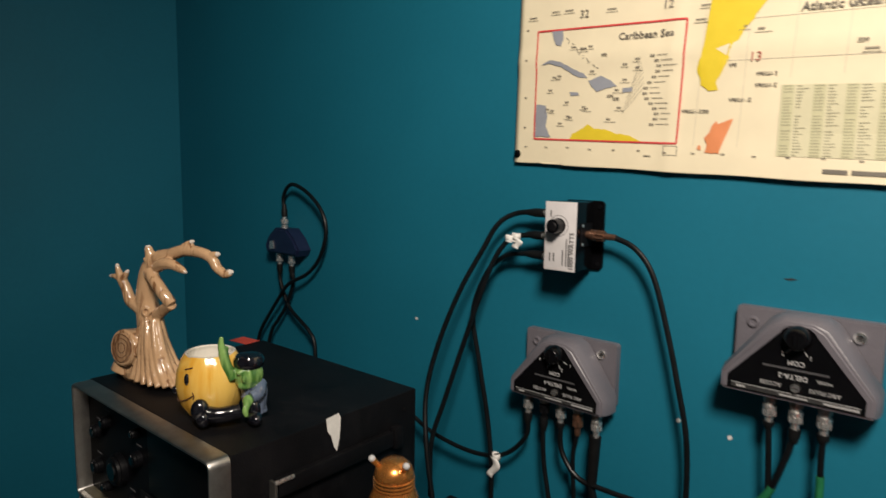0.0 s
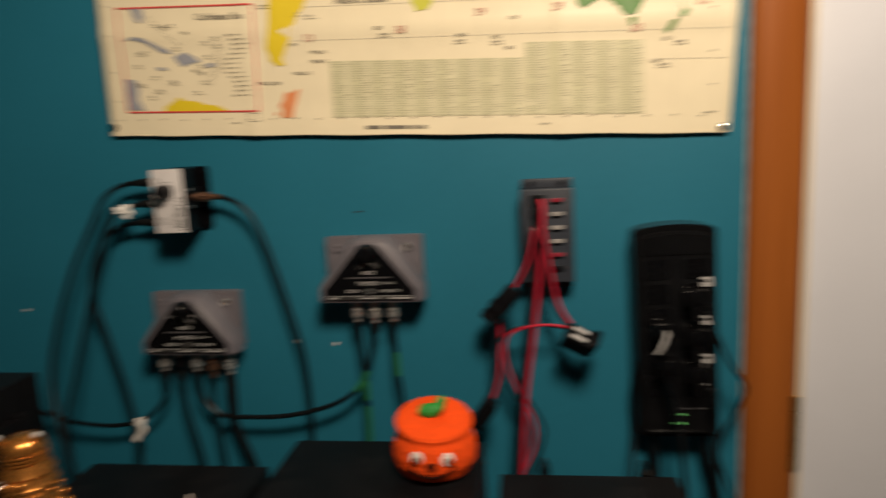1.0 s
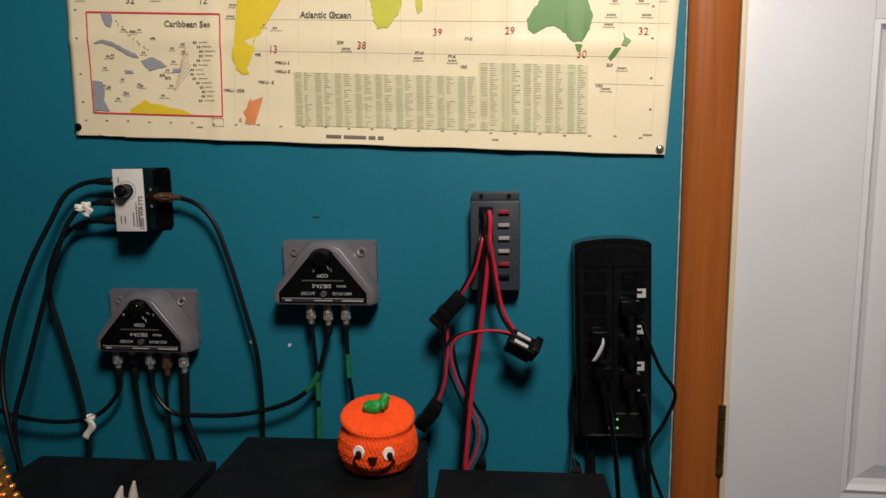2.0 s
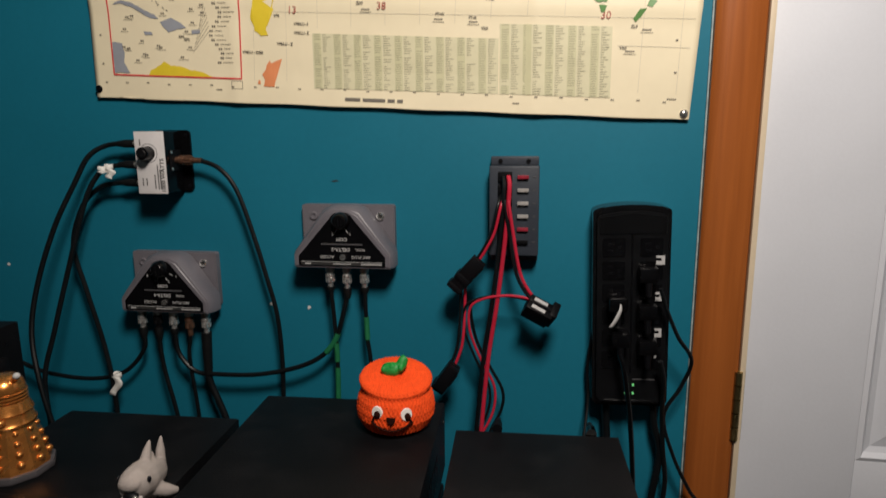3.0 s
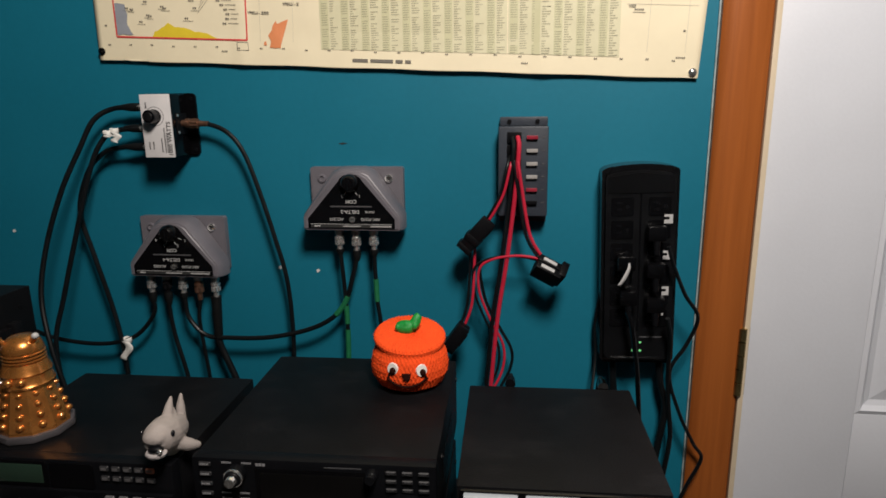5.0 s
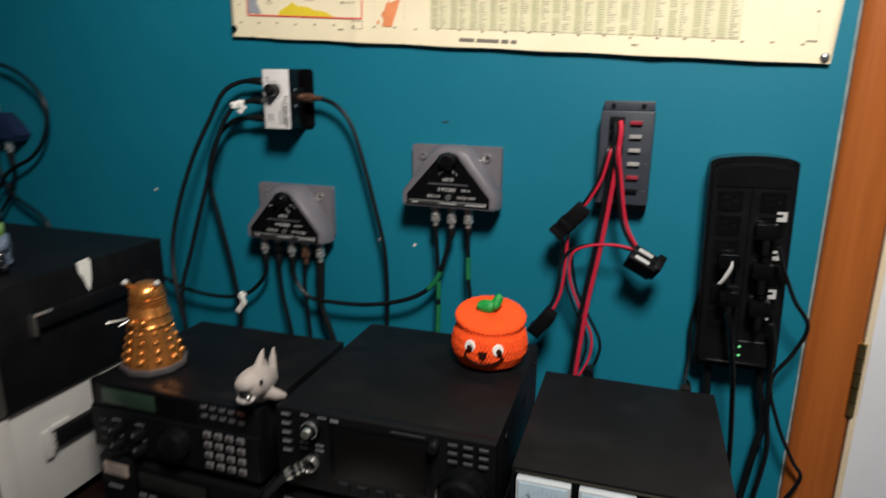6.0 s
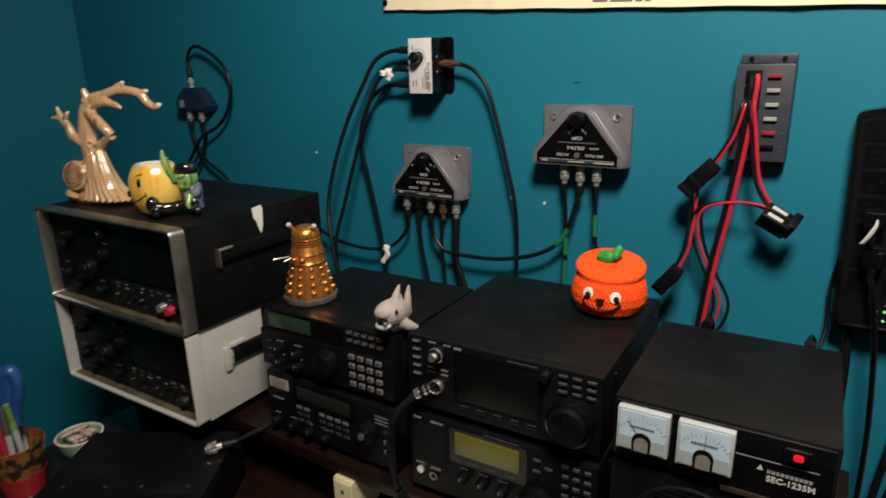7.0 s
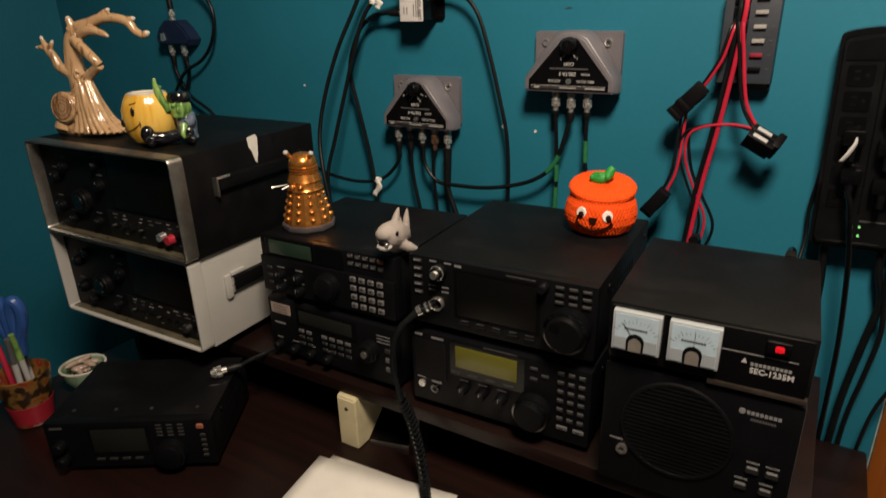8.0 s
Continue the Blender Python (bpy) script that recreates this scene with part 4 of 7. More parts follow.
for i in range(6):
    z = 0.1075 - i * 0.0176
    f = part("fuse", Box(0.038, 0.0530, -0.0345, -0.0302, z - 0.0024, z + 0.0024, bevel=0.0007), FUSE_RED if i in (0, 4) else (FUSE_CLEAR if i < 4 else BLACK_PLASTIC), fuse_panel)
    part("socket", Box(0.012, 0.031, -0.0335, -0.0302, z - 0.0072, z + 0.0072, bevel=0.0008), BLACK_PLASTIC, fuse_panel)
    bar(fuse_panel, 0.0605, z, 0.004, 0.0014, PRINT_GREY, y=-0.0302)

# power strip hung on the wall
strip = thing("power_strip", pose(0.4685, 0, 1.064, 0, -1.6, 0), "black surge-protected power strip with plugs in it", "power strip")
sw, sh = 0.050, 0.141
outline = [(-sw, -sh + 0.006), (-sw + 0.006, -sh), (sw - 0.006, -sh), (sw, -sh + 0.006), (sw, sh - 0.012)] + [(sw * math.cos(radians(a)), sh - 0.012 + 0.010 * math.sin(radians(a))) for a in range(15, 180, 15)] + [(-sw, sh - 0.012)]
STRIP_FACE = material("strip_face_black", (0.0040, 0.0042, 0.0050), 0.30, vary=0.35, scale=30, spec=0.40)
STRIP_GLOSS = material("strip_gloss_black", (0.004, 0.004, 0.0045), 0.13, vary=0.3, scale=30, spec=0.55)
bm = plate(bmesh.new(), outline, -0.040, -0.0004, bevel=0.006)
part("body", bm, STRIP_GLOSS, strip)
part("face", Plate([(a * 0.90, c * 0.94) for a, c in outline], -0.0412, -0.0395), STRIP_FACE, strip)
part("gloss_cap", Plate([(-sw * 0.84, sh - 0.040), (sw * 0.84, sh - 0.040), (sw * 0.84, sh - 0.018), (0, sh - 0.013), (-sw * 0.84, sh - 0.018)], -0.0425, -0.0405), STRIP_GLOSS, strip)


def outlet(x, z):
    o = part("outlet", Plate(rounded(x - 0.0145, x + 0.0145, z - 0.0125, z + 0.0125, 0.003), -0.0424, -0.0405), GLOSS_BLACK, strip)
    for dx, dz, a, b in ((-0.004, -0.004, 0.0011, 0.0035), (-0.004, 0.005, 0.0011, 0.0035)):
        part("slot", Box(x + dx - b, x + dx + b, -0.0427, -0.0423, z + dz - a, z + dz + a), BLACK_PLASTIC, o, smooth=False)
    part("ground_hole", Cyl((x + 0.0065, -0.0423, z), (0, -1, 0), 0.0024, 0.0004, 12), BLACK_PLASTIC, o)


for i in range(6):
    outlet(-0.0235, 0.083 - i * 0.0310)
    outlet(0.0245, 0.083 - i * 0.0310)
part("divider", Box(-0.0012, 0.0012, -0.0424, -0.041, -0.09, 0.10), GLOSS_BLACK, strip)
for z, w in ((0.066, 0.011), (0.017, 0.009), (-0.033, 0.009), (-0.062, 0.003)):
    p = part("plug_mark", Plate([(0.030, z - 0.006), (0.030 + w, z - 0.006), (0.030 + w, z + 0.006), (0.030, z + 0.006), (0.030, z + 0.003), (0.030 + w * 0.6, z + 0.003), (0.030 + w * 0.6, z - 0.001), (0.030, z - 0.001)], -0.0434, -0.0425), PRINT_WHITE, strip, "small white mark beside an outlet")
bar(strip, 0.018, -0.100, 0.030, 0.0018, PRINT_GREY, y=-0.0412)
for x, z in ((-0.006, -0.108), (-0.006, -0.120), (0.004, -0.108), (0.004, -0.120)):
    part("indicator", Cyl((x, -0.041, z), (0, -1, 0), 0.0016, 0.0012, 10), LED_GREEN, strip, "lit green indicator")
part("end_ridge", Box(-0.036, 0.030, -0.0445, -0.041, -0.1325, -0.1295, bevel=0.001), STRIP_GLOSS, strip)


def wall_plug(x, z, tag=False):
    """A moulded mains plug in the strip."""
    th = thing("mains_plug", pose(0.470, 0, 1.062, 0, -1.6, 0), "black moulded mains plug in the power strip", "plug", "plugs in the power strip")
    part("plug_body", Box(x - 0.012, x + 0.012, -0.066, -0.0426, z - 0.010, z + 0.010, bevel=0.004), GLOSS_BLACK, th)
    part("neck", Cyl((x, -0.060, z - 0.008), (0, -0.15, -1), 0.0050, 0.020, 12, 0.0036), BLACK_PLASTIC, th)
    if tag:
        m = bmesh.new()
        pts = [(x + 0.003, -0.0675, z + 0.002), (x + 0.002, -0.071, z - 0.005), (x - 0.004, -0.073, z - 0.018), (x - 0.010, -0.072, z - 0.028)]
        line = smooth_path(pts, 5)
        prev = None
        for k, q in enumerate(line):
            wd = 0.0010 + 0.0016 * min(1.0, k / 8)
            row = [m.verts.new((q.x - wd, q.y, q.z + 0.001)), m.verts.new((q.x + wd, q.y + 0.001, q.z))]
            if prev:
                m.faces.new((prev[0], prev[1], row[1], row[0]))
            prev = row
        t = part("tag", m, PRINT_WHITE, th, "white paper tag")
        t.modifiers.new("thick", "SOLIDIFY").thickness = 0.0004
    return th


wall_plug(-0.021, 0.012, True)
wall_plug(-0.017, -0.036)
wall_plug(0.017, 0.052)
wall_plug(0.017, 0.002)
wall_plug(0.018, -0.046)

# splitter near the corner
splitter = thing("antenna_splitter", pose(-0.857, 0, 1.190), "dark blue coax splitter with bright connectors near the corner", "splitter")
part("body", Plate([(-0.050, -0.022), (0.052, -0.022), (0.060, -0.010), (0.043, 0.012), (0.020, 0.030), (-0.020, 0.030), (-0.042, 0.014), (-0.055, -0.006)], -0.032, -0.0004, bevel=0.004), SPLITTER_BLUE, splitter)
part("badge", Plate([(-0.036, -0.014), (-0.020, -0.012), (-0.022, 0.004), (-0.034, 0.002)], -0.0335, -0.0315), NICKEL, splitter)
part("port", Cyl((-0.003, -0.018, 0.029), (0, 0, 1), 0.007, 0.006, 16), NICKEL, splitter)
for x in (-0.022, 0.020):
    part("port", Cyl((x, -0.018, -0.022), (0, 0, -1), 0.007, 0.006, 16), NICKEL, splitter)

# little white flecks: chips in the paint, and one beside the hanging cable
for x, z, r in ((-0.505, 1.092, 0.0026), (-0.058, 1.041, 0.0028), (0.002, 1.037, 0.0028)):
    bm = bmesh.new()
    pts = [(x + r * random.uniform(0.7, 1.25) * math.cos(radians(a)), z + r * random.uniform(0.7, 1.25) * math.sin(radians(a))) for a in range(0, 360, 40)]
    solid("white_fleck", plate(bm, pts, -0.0007, -0.0002), CEILING_WHITE, "small white fleck on the teal wall paint", "paint chip", group="chips in the wall paint")
solid("scuff_mark", plate(bmesh.new(), [(0.044, 1.2285), (0.052, 1.230), (0.058, 1.2290), (0.050, 1.2272)], -0.0005, -0.0002), PRINT_BLACK, "short dark scuff on the teal wall", "scuff")


# ---- cables ----
def cable(name, pts, r, label, plugs=(), mat=None, group="cables on the wall", tags=(), tapes=(), category="cable"):
    """A cord that hangs along the points; plugs: (place, direction, material, boot, length); tapes: (from, to) shares."""
    th = thing(name, pose(*pts[0]), label, category, group)
    o = Vector(pts[0])
    loc = [Vector(p) - o for p in pts]
    part("jacket", Tube(loc, r, 10), mat or WIRE_BLACK, th)
    for p, d, m, boot, ln in plugs:
        plug(th, Vector(p) - o, d, m, ln, boot)
    line = smooth_path(loc)
    for a, b in tapes:
        seg = line[int(a * (len(line) - 1)): int(b * (len(line) - 1)) + 1]
        if len(seg) > 1:
            part("green_tape", tube(bmesh.new(), seg, r + 0.0008, 10, smooth=False), GREEN_TAPE, th, "green tape wrap")
    for p, drop in tags:
        flag(th, Vector(p) - o, drop)
    return th


def flag(th, p, drop):
    """White tape folded round a cord, one tail hanging where it is long."""
    bm = bmesh.new()
    ring = [p + Vector((0.0065 * math.cos(a), 0.0062 * math.sin(a), 0)) for a in [2 * math.pi * k / 14 for k in range(14)]]
    lo = [bm.verts.new(q + Vector((0, 0, -0.0045 + 0.0012 * math.sin(k)))) for k, q in enumerate(ring)]
    hi = [bm.verts.new(q + Vector((0, 0, 0.0045 + 0.0008 * math.cos(k)))) for k, q in enumerate(ring)]
    for k in range(14):
        bm.faces.new((lo[k], lo[(k + 1) % 14], hi[(k + 1) % 14], hi[k]))
    # the tail, a curling ribbon
    prev = None
    for i in range(9):
        t = i / 8
        c = p + Vector((0.006 * math.sin(t * 5.0) + (0.010 * t if drop < 0.02 else 0.0), -0.0068 - 0.002 * t, -drop * t))
        w = 0.0062 - 0.0015 * t
        row = [bm.verts.new(c + Vector((-w, 0, 0.001))), bm.verts.new(c + Vector((w, 0.0012, -0.001)))]
        if prev:
            bm.faces.new((prev[0], prev[1], row[1], row[0]))
        prev = row
    ob = part("tag", bm, WHITE_TAPE, th, "white tape flag")
    ob.modifiers.new("thick", "SOLIDIFY").thickness = 0.0004


L = (-1, 0, 0)
D = (0, 0, -1)
R0 = 0.0037
cable("coax_cable", [(-0.250, -0.025, 1.284), (-0.287, -0.025, 1.282), (-0.313, -0.035, 1.266), (-0.333, -0.045, 1.227), (-0.362, -0.060, 1.164), (-0.388, -0.075, 1.083), (-0.396, -0.09, 1.011), (-0.380, -0.105, 0.940), (-0.36, -0.11, 0.86)], R0, "black coax cable arching down from the switch box", [((-0.2255, -0.025, 1.284), L, NICKEL, 0.030, 0.020)])
cable("coax_cable", [(-0.250, -0.028, 1.254), (-0.282, -0.028, 1.251), (-0.297, -0.035, 1.243), (-0.318, -0.045, 1.203), (-0.349, -0.060, 1.097), (-0.372, -0.075, 1.006), (-0.384, -0.09, 0.940), (-0.38, -0.095, 0.86)], R0, "black coax cable with white tape flags on it", [((-0.2255, -0.028, 1.254), L, NICKEL, 0.026, 0.020)], tags=[((-0.292, -0.036, 1.2465), 0.004), ((-0.284, -0.032, 1.2495), 0.015)])
cable("coax_cable", [(-0.250, -0.025, 1.227), (-0.281, -0.025, 1.226), (-0.308, -0.026, 1.219), (-0.337, -0.028, 1.192), (-0.361, -0.028, 1.131), (-0.348, -0.028, 1.061), (-0.327, -0.029, 0.970), (-0.314, -0.034, 0.890), (-0.312, -0.04, 0.80)], R0, "black coax cable looping down the teal wall", [((-0.2255, -0.025, 1.227), L, NICKEL, 0.030, 0.020)])
cable("coax_cable", [(-0.162, -0.025, 1.260), (-0.141, -0.025, 1.259), (-0.112, -0.026, 1.247), (-0.089, -0.026, 1.217), (-0.068, -0.027, 1.155), (-0.051, -0.028, 1.092), (-0.037, -0.029, 1.032), (-0.033, -0.029, 0.961), (-0.035, -0.03, 0.880), (-0.035, -0.035, 0.80)], R0 * 0.92, "black coax cable with a copper-coloured plug, hanging", [((-0.1795, -0.025, 1.2605), (1, 0, -0.03), BROWN_METAL, 0.0, 0.040)])
ZP4, ZP2 = 1.027, 1.101
cable("coax_cable", [(-0.256, -0.030, 1.000), (-0.259, -0.030, 0.968), (-0.298, -0.030, 0.929), (-0.358, -0.032, 0.916), (-0.435, -0.034, 0.924), (-0.490, -0.036, 0.945), (-0.56, -0.04, 0.96)], R0 * 0.9, "black coax cable running sideways behind the cabinets", [((-0.256, -0.030, ZP4), D, NICKEL, 0.018, 0.024)], tags=[((-0.306, -0.034, 0.925), 0.030)])
cable("coax_cable", [(-0.230, -0.030, 1.000), (-0.231, -0.030, 0.985), (-0.227, -0.030, 0.937), (-0.211, -0.032, 0.862), (-0.205, -0.034, 0.79)], R0 * 0.9, "black coax cable hanging straight from a grey switch", [((-0.230, -0.030, ZP4), D, BLACK_CASE, 0.020, 0.024)])
cable("coax_cable", [(-0.204, -0.030, 1.000), (-0.200, -0.030, 0.965), (-0.175, -0.031, 0.938), (-0.139, -0.032, 0.935), (-0.066, -0.032, 0.939), (0.007, -0.032, 0.959), (0.048, -0.031, 0.991), (0.067, -0.030, 1.044), (0.073, -0.030, 1.075)], R0 * 0.95, "black coax cable linking the two grey switches", [((-0.204, -0.030, ZP4), D, NICKEL, 0.010, 0.024), ((0.073, -0.030, ZP2), D, NICKEL, 0.016, 0.026)], tapes=[(0.72, 0.80)])
cable("coax_cable", [(-0.178, -0.030, 1.000), (-0.180, -0.030, 0.985), (-0.183, -0.030, 0.957), (-0.175, -0.031, 0.863), (-0.172, -0.033, 0.79)], R0 * 0.8, "thin black coax cable with a copper-coloured plug", [((-0.178, -0.030, ZP4), D, BROWN_METAL, 0.0, 0.032)])
cable("coax_cable", [(-0.151, -0.030, 0.985), (-0.154, -0.030, 0.960), (-0.153, -0.030, 0.925), (-0.129, -0.032, 0.861), (-0.11, -0.036, 0.79)], 0.0052, "thick black coax cable with a long rubber boot", [((-0.151, -0.030, ZP4), D, NICKEL, 0.0, 0.028)])
part("boot", Cyl((-0.0008, 0, 0.016), (-0.03, 0, -1), 0.0078, 0.066, 14, 0.0062), RUBBER, bpy.data.objects["coax_cable.008"])
cable("coax_cable", [(0.048, -0.030, 1.076), (0.050, -0.030, 1.050), (0.052, -0.030, 1.017), (0.054, -0.031, 0.965), (0.053, -0.032, 0.901), (0.05, -0.034, 0.80)], R0 * 0.85, "black coax cable with green tape on it, hanging", [((0.048, -0.030, ZP2), D, NICKEL, 0.008, 0.024)], tapes=[(0.50, 0.62), (0.66, 0.80)])
cable("coax_cable", [(0.099, -0.030, 1.076), (0.099, -0.030, 1.050), (0.100, -0.030, 1.027), (0.101, -0.031, 1.001), (0.105, -0.032, 0.966), (0.108, -0.034, 0.88), (0.108, -0.036, 0.80)], R0 * 0.85, "black coax cable wrapped in green tape, hanging", [((0.099, -0.030, ZP2), D, NICKEL, 0.010, 0.024)], tapes=[(0.30, 0.52)])
# splitter leads
cable("coax_cable", [(-0.860, -0.018, 1.250), (-0.862, -0.018, 1.284), (-0.829, -0.022, 1.308), (-0.774, -0.024, 1.293), (-0.731, -0.024, 1.260), (-0.718, -0.024, 1.222), (-0.737, -0.024, 1.174), (-0.776, -0.024, 1.138), (-0.833, -0.030, 1.110), (-0.875, -0.028, 1.070), (-0.915, -0.024, 1.031), (-0.949, -0.024, 0.986), (-0.97, -0.03, 0.90)], R0, "black coax lead looping over the blue splitter", [((-0.860, -0.018, 1.225), (0, 0, 1), NICKEL, 0.024, 0.020)])
cable("coax_cable", [(-0.879, -0.018, 1.140), (-0.876, -0.018, 1.108), (-0.844, -0.020, 1.061), (-0.800, -0.022, 1.038), (-0.776, -0.022, 1.024), (-0.757, -0.022, 0.996), (-0.752, -0.03, 0.90)], R0, "black coax lead crossing below the blue splitter", [((-0.879, -0.018, 1.163), D, NICKEL, 0.022, 0.020)])
cable("coax_cable", [(-0.837, -0.018, 1.140), (-0.833, -0.018, 1.112), (-0.853, -0.020, 1.065), (-0.882, -0.022, 1.028), (-0.906, -0.024, 0.996), (-0.93, -0.03, 0.90)], R0, "black coax lead hanging from the blue splitter", [((-0.837, -0.018, 1.163), D, NICKEL, 0.022, 0.020)])


def pair(name, pts, label, gap=0.0045, r=0.0024, both=True, boots=()):
    """A red and black power lead side by side."""
    th = thing(name, pose(*pts[0]), label, "cable", "power leads")
    o = Vector(pts[0])
    part("red_wire", Tube([Vector(p) - o + Vector((gap / 2, 0, 0.0004)) for p in pts], r, 10), RED_WIRE, th, "red insulated wire")
    if both:
        part("black_wire", Tube([Vector(p) - o + Vector((-gap / 2 - r * 0.25, 0.0018, -0.0004)) for p in pts], r, 10), WIRE_BLACK, th, "black insulated wire")
    return th


def snap_stack(name, m, label, n=2, marks=True):
    """A stack of black snap connectors."""
    th = thing(name, m, label, "connector", "power connectors")
    for i in range(n):
        s = part("shell", Box(-0.010, 0.016, -0.008 + i * 0.0085 - 0.004 * n, -0.0002 + i * 0.0085 - 0.004 * n, -0.008, 0.008, bevel=0.0012), BLACK_PLASTIC, th)
        part("latch", Box(-0.006, 0.008, -0.0065 + i * 0.0085 - 0.004 * n, -0.0028 + i * 0.0085 - 0.004 * n, 0.0078, 0.0092, bevel=0.0006), PRINT_WHITE if marks else BLACK_PLASTIC, s)
    part("hood", Box(0.0125, 0.0200, -0.0125, 0.005, -0.0088, 0.0088, bevel=0.0018), BLACK_PLASTIC, th)
    return th


main = pair("power_lead", [(0.300, -0.036, 1.238), (0.302, -0.048, 1.222), (0.297, -0.046, 1.157), (0.287, -0.044, 1.069), (0.275, -0.045, 0.985), (0.266, -0.05, 0.880), (0.262, -0.06, 0.80)], "thick red and black power lead from the fuse panel", 0.0062, 0.0031)
pair("power_lead", [(0.301, -0.035, 1.222), (0.302, -0.050, 1.205), (0.308, -0.050, 1.166), (0.318, -0.050, 1.111), (0.332, -0.050, 1.083), (0.345, -0.050, 1.071)], "red and black lead to a snap connector", 0.0048, 0.0024)
pair("power_lead", [(0.296, -0.035, 1.214), (0.292, -0.048, 1.200), (0.284, -0.048, 1.165), (0.272, -0.046, 1.140), (0.262, -0.044, 1.124)], "short red and black lead from the fuse panel", 0.0040, 0.0020)
pair("power_lead", [(0.243, -0.042, 1.092), (0.242, -0.042, 1.060), (0.241, -0.044, 1.030), (0.238, -0.046, 1.002), (0.230, -0.048, 0.978), (0.220, -0.05, 0.955)], "red and black lead going down behind the pumpkin", 0.0060, 0.0021)
pair("power_lead", [(0.338, -0.048, 1.072), (0.318, -0.048, 1.0765), (0.295, -0.047, 1.077), (0.266, -0.046, 1.071), (0.249, -0.045, 1.057), (0.249, -0.044, 1.023), (0.265, -0.043, 0.981), (0.283, -0.042, 0.943), (0.282, -0.044, 0.907), (0.266, -0.05, 0.873), (0.245, -0.06, 0.84)], "thin red and black lead curling under the connector", 0.0070, 0.0019)
cable("power_wire", [(0.252, -0.040, 1.066), (0.254, -0.038, 1.040), (0.262, -0.036, 1.005), (0.280, -0.036, 0.970), (0.298, -0.036, 0.935), (0.296, -0.036, 0.905), (0.280, -0.04, 0.870), (0.27, -0.05, 0.82)], 0.0022, "thin black wire curling down the wall", group="power leads")
snap_stack("snap_connector", pose(0.345, -0.046, 1.068, 0, 28, 0) @ Matrix.Rotation(radians(38), 4, "X") @ Matrix.Diagonal((1.42, 1.45, 1.60, 1)), "black snap connectors with white tops, hanging free", 2)
snap_stack("snap_connector", pose(0.258, -0.043, 1.118, 0, 132, 0) @ Matrix.Diagonal((1.35, 1.4, 1.30, 1)), "black inline snap connectors on a short lead", 1, False)
snap_stack("snap_connector", pose(0.245, -0.042, 1.103, 0, 132, 0) @ Matrix.Diagonal((1.15, 1.4, 1.30, 1)), "black inline snap connectors on a short lead", 1, False)
snap_stack("snap_connector", pose(0.224, -0.050, 0.966, 0, 125, 0) @ Matrix.Diagonal((1.5, 1.4, 1.15, 1)), "dark inline connectors behind the pumpkin", 2, False)

# mains cords
cable("mains_cable", [(0.453, -0.064, 1.008), (0.459, -0.068, 0.990), (0.465, -0.066, 0.955), (0.471, -0.062, 0.915), (0.478, -0.058, 0.839), (0.482, -0.052, 0.77), (0.484, -0.044, 0.66), (0.484, -0.034, 0.50)], 0.0036, "black mains cord hanging from the power strip", mat=GLOSS_BLACK, group="mains cords")
cable("mains_cable", [(0.500, -0.064, 1.098), (0.510, -0.060, 1.070), (0.528, -0.054, 1.030), (0.548, -0.048, 0.997), (0.538, -0.040, 0.955), (0.519, -0.036, 0.910), (0.536, -0.034, 0.850), (0.560, -0.032, 0.800), (0.572, -0.034, 0.778), (0.555, -0.034, 0.733), (0.540, -0.034, 0.68), (0.532, -0.036, 0.60), (0.530, -0.036, 0.50)], 0.0026, "thin black mains cord bending past the oak casing", group="mains cords")
cable("mains_cable", [(0.505, -0.064, 1.000), (0.512, -0.058, 0.970), (0.516, -0.040, 0.917), (0.522, -0.030, 0.858), (0.528, -0.028, 0.804), (0.521, -0.028, 0.735), (0.512, -0.024, 0.65), (0.510, -0.024, 0.50)], 0.0034, "black mains cord going down behind the desk", group="mains cords")
cable("mains_cable", [(0.442, -0.020, 0.925), (0.444, -0.020, 0.890), (0.446, -0.022, 0.855), (0.447, -0.024, 0.77), (0.450, -0.024, 0.64), (0.452, -0.024, 0.50)], 0.0058, "thick flat mains cord below the power strip", group="mains cords")
cable("mains_cable", [(0.506, -0.020, 0.930), (0.510, -0.022, 0.890), (0.519, -0.024, 0.850), (0.512, -0.026, 0.790), (0.502, -0.028, 0.70), (0.498, -0.028, 0.60), (0.496, -0.028, 0.50)], 0.0050, "thick mains cord below the power strip", group="mains cords")
cable("mains_cable", [(0.421, -0.02, 1.02), (0.416, -0.016, 0.97), (0.418, -0.02, 0.92), (0.410, -0.05, 0.86), (0.402, -0.06, 0.80), (0.402, -0.05, 0.74)], 0.0022, "thin black cord beside the power strip", group="mains cords")
# plugs at the back of the power supply
for x, z, m in ((0.302, 0.965, BLACK_PLASTIC), (0.407, 0.966, DARK_RING)):
    t = thing("rear_terminal", pose(x, -0.207, z), "small terminal at the back of the power supply", "terminal", "terminals on the power supply")
    part("post", Cyl((0, -0.006, 0), (0, 1, 0), 0.0060, 0.014, 16, 0.0050), m, t)
    part("lead", Tube([(0, 0.006, 0), (0.0, 0.03, -0.006), (0.0, 0.05, -0.04), (0, 0.06, -0.12)], 0.0026, 8), WIRE_BLACK, t)


